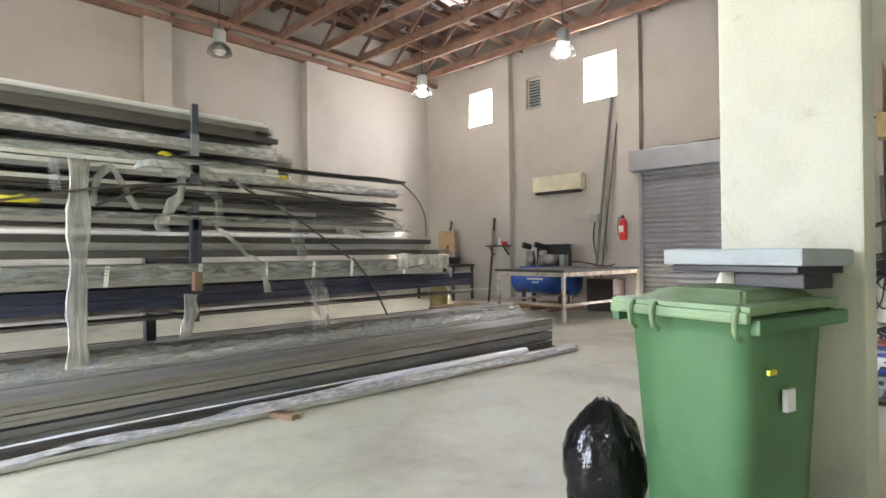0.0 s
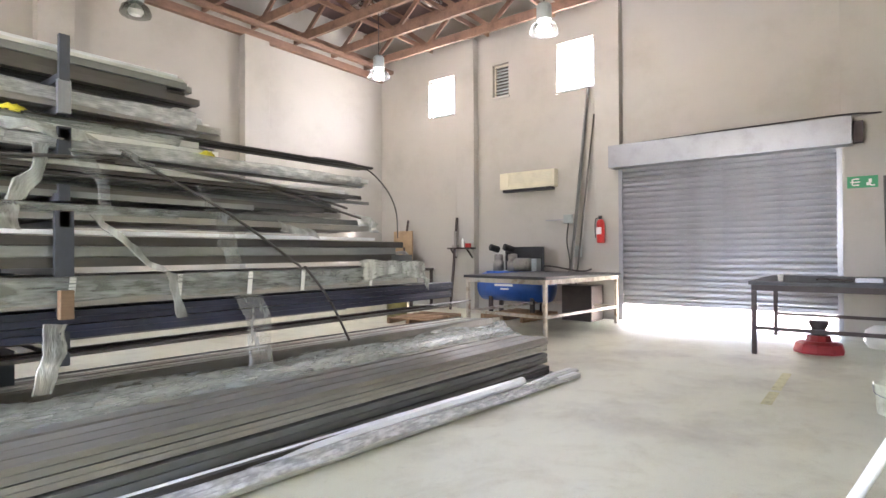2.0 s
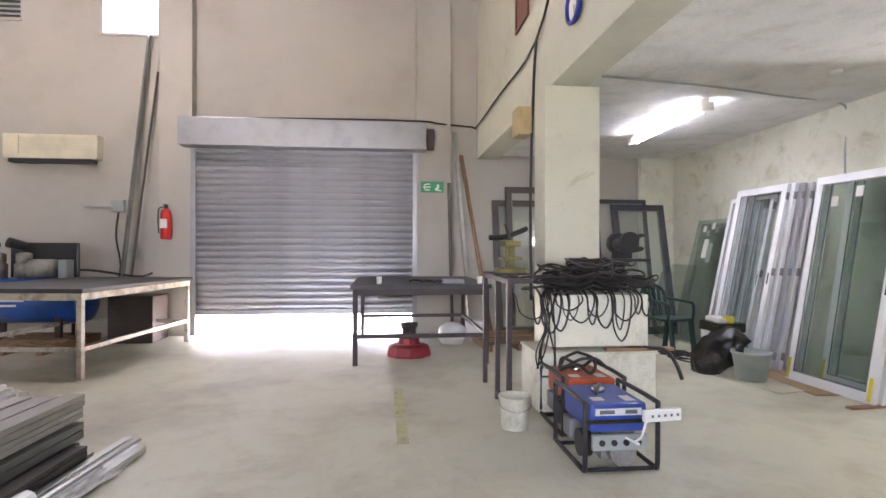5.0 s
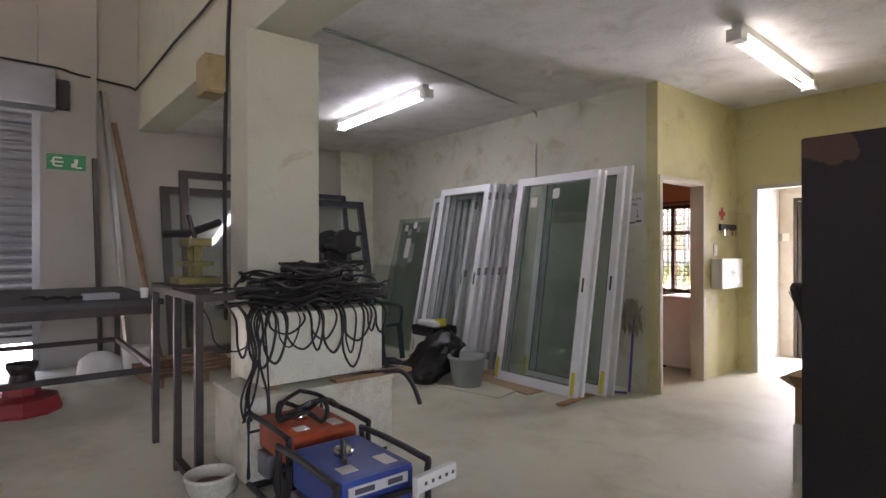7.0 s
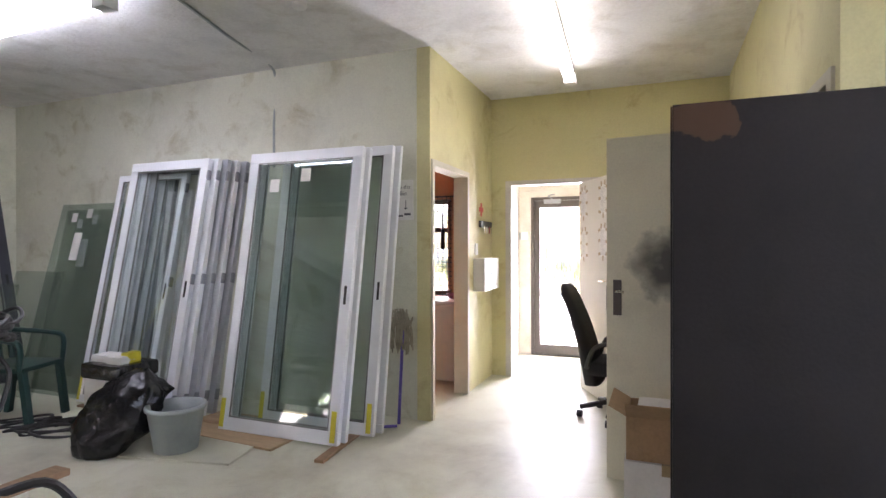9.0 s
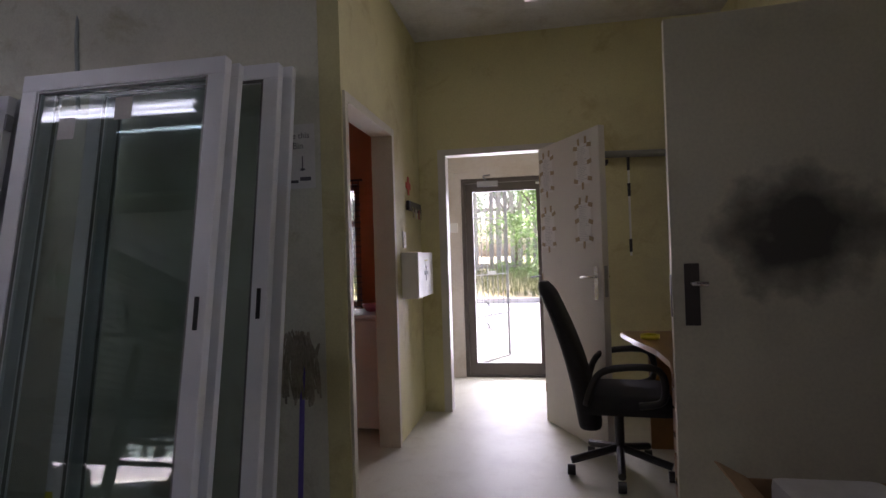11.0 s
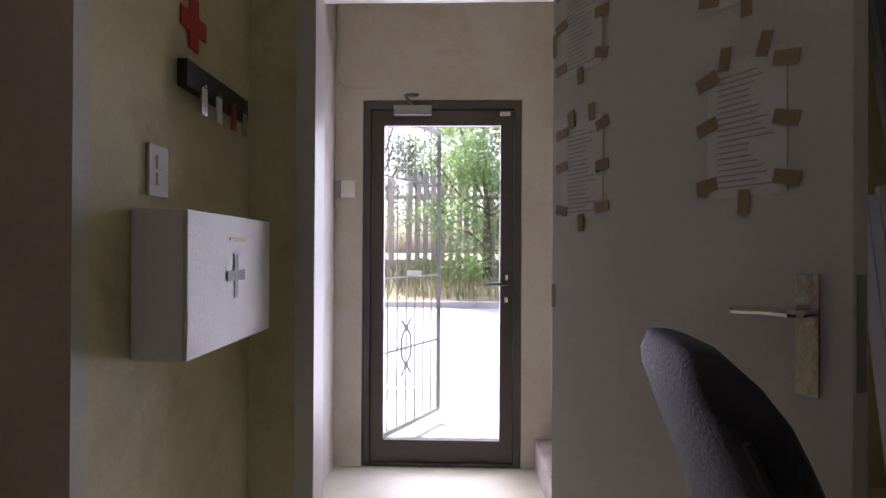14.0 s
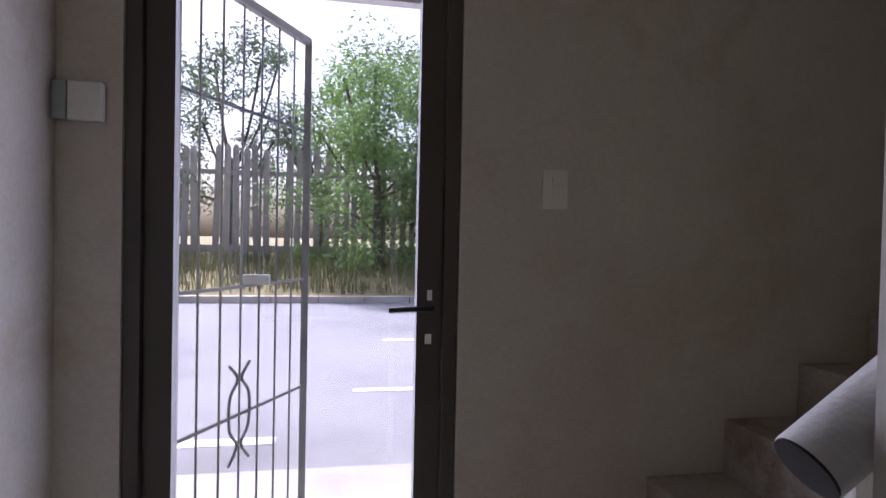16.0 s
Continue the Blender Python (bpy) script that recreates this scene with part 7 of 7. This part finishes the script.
GRASS = material("dry_grass_bank", (0.20, 0.17, 0.075), 0.95, grain=40, stain=1.4, amount=0.25, bump=0.2)
KERB = material("kerb_concrete", (0.46, 0.42, 0.36), 0.9, grain=60, amount=0.15)
PICKET = material("weathered_concrete_picket", (0.30, 0.27, 0.23), 0.9, grain=50, stain=3, amount=0.15, random_per=0.15)
ROAD_PAINT = material("road_paint", (0.6, 0.6, 0.58), 0.8, amount=0.15)
LEAF = material("leaf_green", (0.2, 0.33, 0.09), 0.55, grain=8, stain=1.2, amount=0.35, bump=0.0)
LEAF_DARK = material("leaf_dull", (0.12, 0.18, 0.09), 0.6, grain=8, stain=1.2, amount=0.35, bump=0.0)


def let_light_through(m, k=0.45):
    """Mixes a translucent share into a leaf material."""
    nt = m.node_tree
    b = nt.nodes["Principled BSDF"]
    tr, mx = nt.nodes.new("ShaderNodeBsdfTranslucent"), nt.nodes.new("ShaderNodeMixShader")
    nt.links.new(b.inputs["Base Color"].links[0].from_socket, tr.inputs[0])
    mx.inputs[0].default_value = k
    nt.links.new(b.outputs[0], mx.inputs[1])
    nt.links.new(tr.outputs[0], mx.inputs[2])
    nt.links.new(mx.outputs[0], nt.nodes["Material Output"].inputs[0])


let_light_through(LEAF)
let_light_through(LEAF_DARK)
BARK = material("bark", (0.10, 0.075, 0.055), 0.9, grain=30, amount=0.2, bump=0.2)


def ground():
    struct("ground", box(-400, -400, -0.35, 400, 400, -0.16), GRASS, "open ground reaching the horizon", "ground")
    struct("pavement", box(-14, -7.45, -0.16, 26, VEST_S - 0.222, -0.03), APRON, "pale concrete apron outside the door", "pavement")
    struct("road", box(-60, -15.3, -0.16, 70, -7.452, -0.045), ASPHALT, "bleached asphalt road", "road")
    struct("road_line_1", boxes((6.1, -8.0, -0.044, 7.0, -7.88, -0.041), (4.0, -9.1, -0.044, 5.6, -9.0, -0.041)), ROAD_PAINT, "worn white paint line", "line")
    struct("road_line_2", box(2.0, -11.4, -0.044, 5.2, -11.28, -0.041), ROAD_PAINT, "worn white paint line", "line")
    struct("pavement_yard", box(EW + 0.26, -6.0, -0.16, 40, 30, -0.02), APRON, "sunlit concrete yard beyond the shutter", "pavement")
    struct("pavement_back", box(-40, -1.3, -0.16, WW - 0.31, 30, -0.02), APRON, "concrete yard outside the loading opening", "pavement")
    k = thing("kerb", pose(0, -15.3, 0), "weathered concrete kerb stones", "kerb", kind="structure")
    for i in range(36):
        part("kerb_stone", box(-10 + i * 0.9, -0.15, -0.16, -10 + i * 0.9 + 0.885, 0, 0.09, 0.015), KERB, k)
    bm = bmesh.new()
    nx, ny = 90, 14
    grid = [[bm.verts.new((-20 + i * 0.65, -15.46 - j * 0.3, (0.08 if j == 0 else 0.1 + 0.055 * j + 0.05 * noise.noise((i * 0.4, j * 0.4, 0)))) ) for i in range(nx)] for j in range(ny)]
    for j in range(ny - 1):
        for i in range(nx - 1):
            bm.faces.new((grid[j][i], grid[j][i + 1], grid[j + 1][i + 1], grid[j + 1][i]))
    bmesh.ops.recalc_face_normals(bm, faces=bm.faces)
    struct("verge", bm, GRASS, "dry grassy bank along the road", "verge", True)
    struct("ground_field", box(-20, -60, 0.3, 38, -19.3, 0.72), GRASS, "ground behind the fence", "ground")


ground()


def grass_tufts():
    rnd = random.Random(4)
    vs, fs = [], []
    for i in range(9000):
        x, y = rnd.uniform(-2, 15), rnd.uniform(-18.9, -15.6)
        z = 0.06 + 0.18 * (-15.46 - y)
        h, a = rnd.uniform(0.15, 0.5), rnd.uniform(0, 6.28)
        w, l = 0.012, rnd.uniform(0.02, 0.16)
        n = len(vs)
        vs += [(x - w * math.sin(a), y + w * math.cos(a), z), (x + w * math.sin(a), y - w * math.cos(a), z), (x + l * math.cos(a), y + l * math.sin(a), z + h)]
        fs.append((n, n + 1, n + 2))
    me = bpy.data.meshes.new("grass")
    me.from_pydata(vs, [], fs)
    me.materials.append(material("grass_blades", (0.17, 0.18, 0.06), 0.8, grain=3, stain=0.8, amount=0.3, bump=0))
    tagged(new("grass", me), "long dry green grass on the bank", "grass", "", "stuff")


grass_tufts()


def picket_fence():
    t = thing("fence", pose(0, -19.05, 0.6), "weathered concrete picket fence along the road", "fence")
    part("lower_rail", box(-6, -0.06, 0.22, 18, 0.0, 0.4), PICKET, t)
    part("upper_rail", box(-6, -0.06, 2.2, 18, 0.0, 2.32), PICKET, t)
    bm = bmesh.new()
    vs = [bm.verts.new(p) for p in ((-0.075, 0, 0), (0.075, 0, 0), (0.075, 0, 2.8), (0, 0, 2.9), (-0.075, 0, 2.8), (-0.075, 0.05, 0), (0.075, 0.05, 0), (0.075, 0.05, 2.8), (0, 0.05, 2.9), (-0.075, 0.05, 2.8))]
    for f in ((0, 1, 2, 3, 4), (9, 8, 7, 6, 5), (0, 5, 6, 1), (1, 6, 7, 2), (2, 7, 8, 3), (3, 8, 9, 4), (4, 9, 5, 0)):
        bm.faces.new([vs[i] for i in f])
    bmesh.ops.recalc_face_normals(bm, faces=bm.faces)
    first = part("picket", bm, PICKET, t)
    rnd = random.Random(2)
    x = -5.8
    first.location = (x, 0.002, 0.1)
    while x < 17.5:
        x += 0.25
        if rnd.random() < 0.05:
            continue
        o = new("picket", first.data)
        o.parent, o.location = t, (x, 0.002, 0.1 + rnd.uniform(-0.12, 0.05))
        o.rotation_euler = (0, radians(rnd.uniform(-1.5, 1.5)), 0)


picket_fence()


def tree(at, height, spread, leaf, seed, label, leaves=7000, size=0.17, low=0.18, clumps=26):
    rnd = random.Random(seed)
    t = thing("tree", pose(*at), label, "tree", "trees along the road")
    part("trunk", rod((0, 0, -0.4), (0.05, 0.05, height * 0.45), 0.14, 10, 0.08), BARK, t)
    tips = []
    for k in range(9):
        a, f = rnd.uniform(0, 6.28), rnd.uniform(0.25, 0.95)
        tip = Vector((spread * 0.75 * math.cos(a) * rnd.uniform(0.4, 1), spread * 0.75 * math.sin(a) * rnd.uniform(0.4, 1), height * f))
        part("limb", tube([(0.02, 0.02, height * min(0.4, f * 0.6)), tip * 0.5 + Vector((0, 0, height * 0.12)), tip], 0.035, 6, 4), BARK, t)
        tips.append(tip)
    for k in range(clumps):
        a, f = rnd.uniform(0, 6.28), rnd.uniform(low, 1.0)
        r = spread * math.sqrt(rnd.random()) * (1.1 - 0.75 * max(0, f - 0.35))
        tips.append(Vector((r * math.cos(a), r * math.sin(a), height * f)))
    vs, fs = [], []
    per = leaves // len(tips)
    for tip in tips:
        R = rnd.uniform(0.35, 0.75) * spread / 1.8
        for i in range(per):
            d = Vector((rnd.gauss(0, 1), rnd.gauss(0, 1), rnd.gauss(0, 0.8)))
            p = tip + d.normalized() * R * rnd.random() ** 0.5
            a = Vector((rnd.gauss(0, 1), rnd.gauss(0, 1), rnd.gauss(-0.6, 0.6))).normalized()
            b = a.cross(Vector((rnd.gauss(0, 1), rnd.gauss(0, 1), rnd.gauss(0, 1)))).normalized()
            s = size * rnd.uniform(0.5, 1.2)
            n = len(vs)
            vs += [tuple(p), tuple(p + a * s * 0.5 + b * s * 0.17), tuple(p + a * s), tuple(p + a * s * 0.5 - b * s * 0.17)]
            fs.append((n, n + 1, n + 2, n + 3))
    me = bpy.data.meshes.new("crown")
    me.from_pydata(vs, [], fs)
    me.materials.append(leaf)
    o = new("crown", me)
    o.parent = t


tree((4.9, -17.8, 0.45), 5.2, 2.0, LEAF, 1, "bright green leafy tree before the fence", 24000, 0.14, 0.04, 60)
tree((3.0, -18.3, 0.5), 4.6, 1.6, LEAF, 7, "bright green leafy tree before the fence", 16000, 0.14, 0.04, 50)
tree((8.8, -20.6, 0.7), 6.0, 2.0, LEAF_DARK, 2, "dull green tree behind the fence", 6000)
tree((11.6, -20.9, 0.7), 5.4, 2.0, LEAF_DARK, 3, "dull green tree behind the fence", 6000)
tree((14.8, -21.0, 0.7), 5.6, 2.1, LEAF_DARK, 4, "dull green tree behind the fence", 5000)
tree((0.2, -20.8, 0.7), 6.0, 2.1, LEAF_DARK, 5, "dull green tree behind the fence", 5000)
tree((6.5, -22.5, 0.7), 5.2, 2.3, LEAF_DARK, 6, "dull green tree behind the fence", 6000)


def gate():
    """Steel security gate, standing open outside the door."""
    h, f = Vector((6.22, -6.2, 0)), Vector((5.86, -6.88, 0))
    t = thing("security_gate", Matrix.Translation((h.x, h.y, -0.03)), "open steel security gate with a scrolled ornament", "gate")
    w = f - h
    d = w.normalized()
    L = w.length
    P = lambda u, z: d * u * L + Vector((0, 0, z))
    for a, b in (((0, 0.1), (0, 2.16)), ((1, 0.1), (1, 2.16)), ((0, 0.1), (1, 0.1)), ((0, 2.16), (1, 2.16))):
        part("frame_bar", beam_between(P(*a), P(*b), 0.03, 0.03), GREY_BAR, t)
    for z in (0.62, 1.1, 1.76):
        part("cross_bar", beam_between(P(0.02, z), P(0.98, z), 0.008, 0.012), GREY_BAR, t)
    for k in range(1, 7):
        part("bar", rod(P(k / 7, 0.11), P(k / 7, 2.15), 0.0045, 8), GREY_BAR, t)
    for s in (-1, 1):
        u = 0.43
        part("ornament", tube([P(u + s * 0.075, 0.81), P(u + s * 0.015, 0.755), P(u + s * 0.07, 0.69), P(u + s * 0.07, 0.57), P(u + s * 0.015, 0.505), P(u + s * 0.075, 0.44)], 0.006), GREY_BAR, t)
    part("lock_case", box(-0.05, -0.02, 1.1, 0.05, 0.02, 1.14, 0.006, Matrix.Translation(P(0.55, 0.0))), WHITE_PLASTIC, t)
    for z in (0.4, 1.8):
        part("hinge", rod(P(0, z) + Vector((0.0, 0.0, 0)), P(0, z) + Vector((0.03, 0.055, 0.0)), 0.012, 8), GREY_BAR, t)


gate()
struct("canopy", box(2.6, -7.9, 2.75, 9.3, VEST_S - 0.222, 2.9), SLAB_PAINT, "pale concrete canopy over the entrance", "canopy")
struct("outer_wall_east", box(32, -6, -0.16, 32.3, 30, 3.0), BRICK_MAT, "pale yard wall beyond the shutter", "wall")
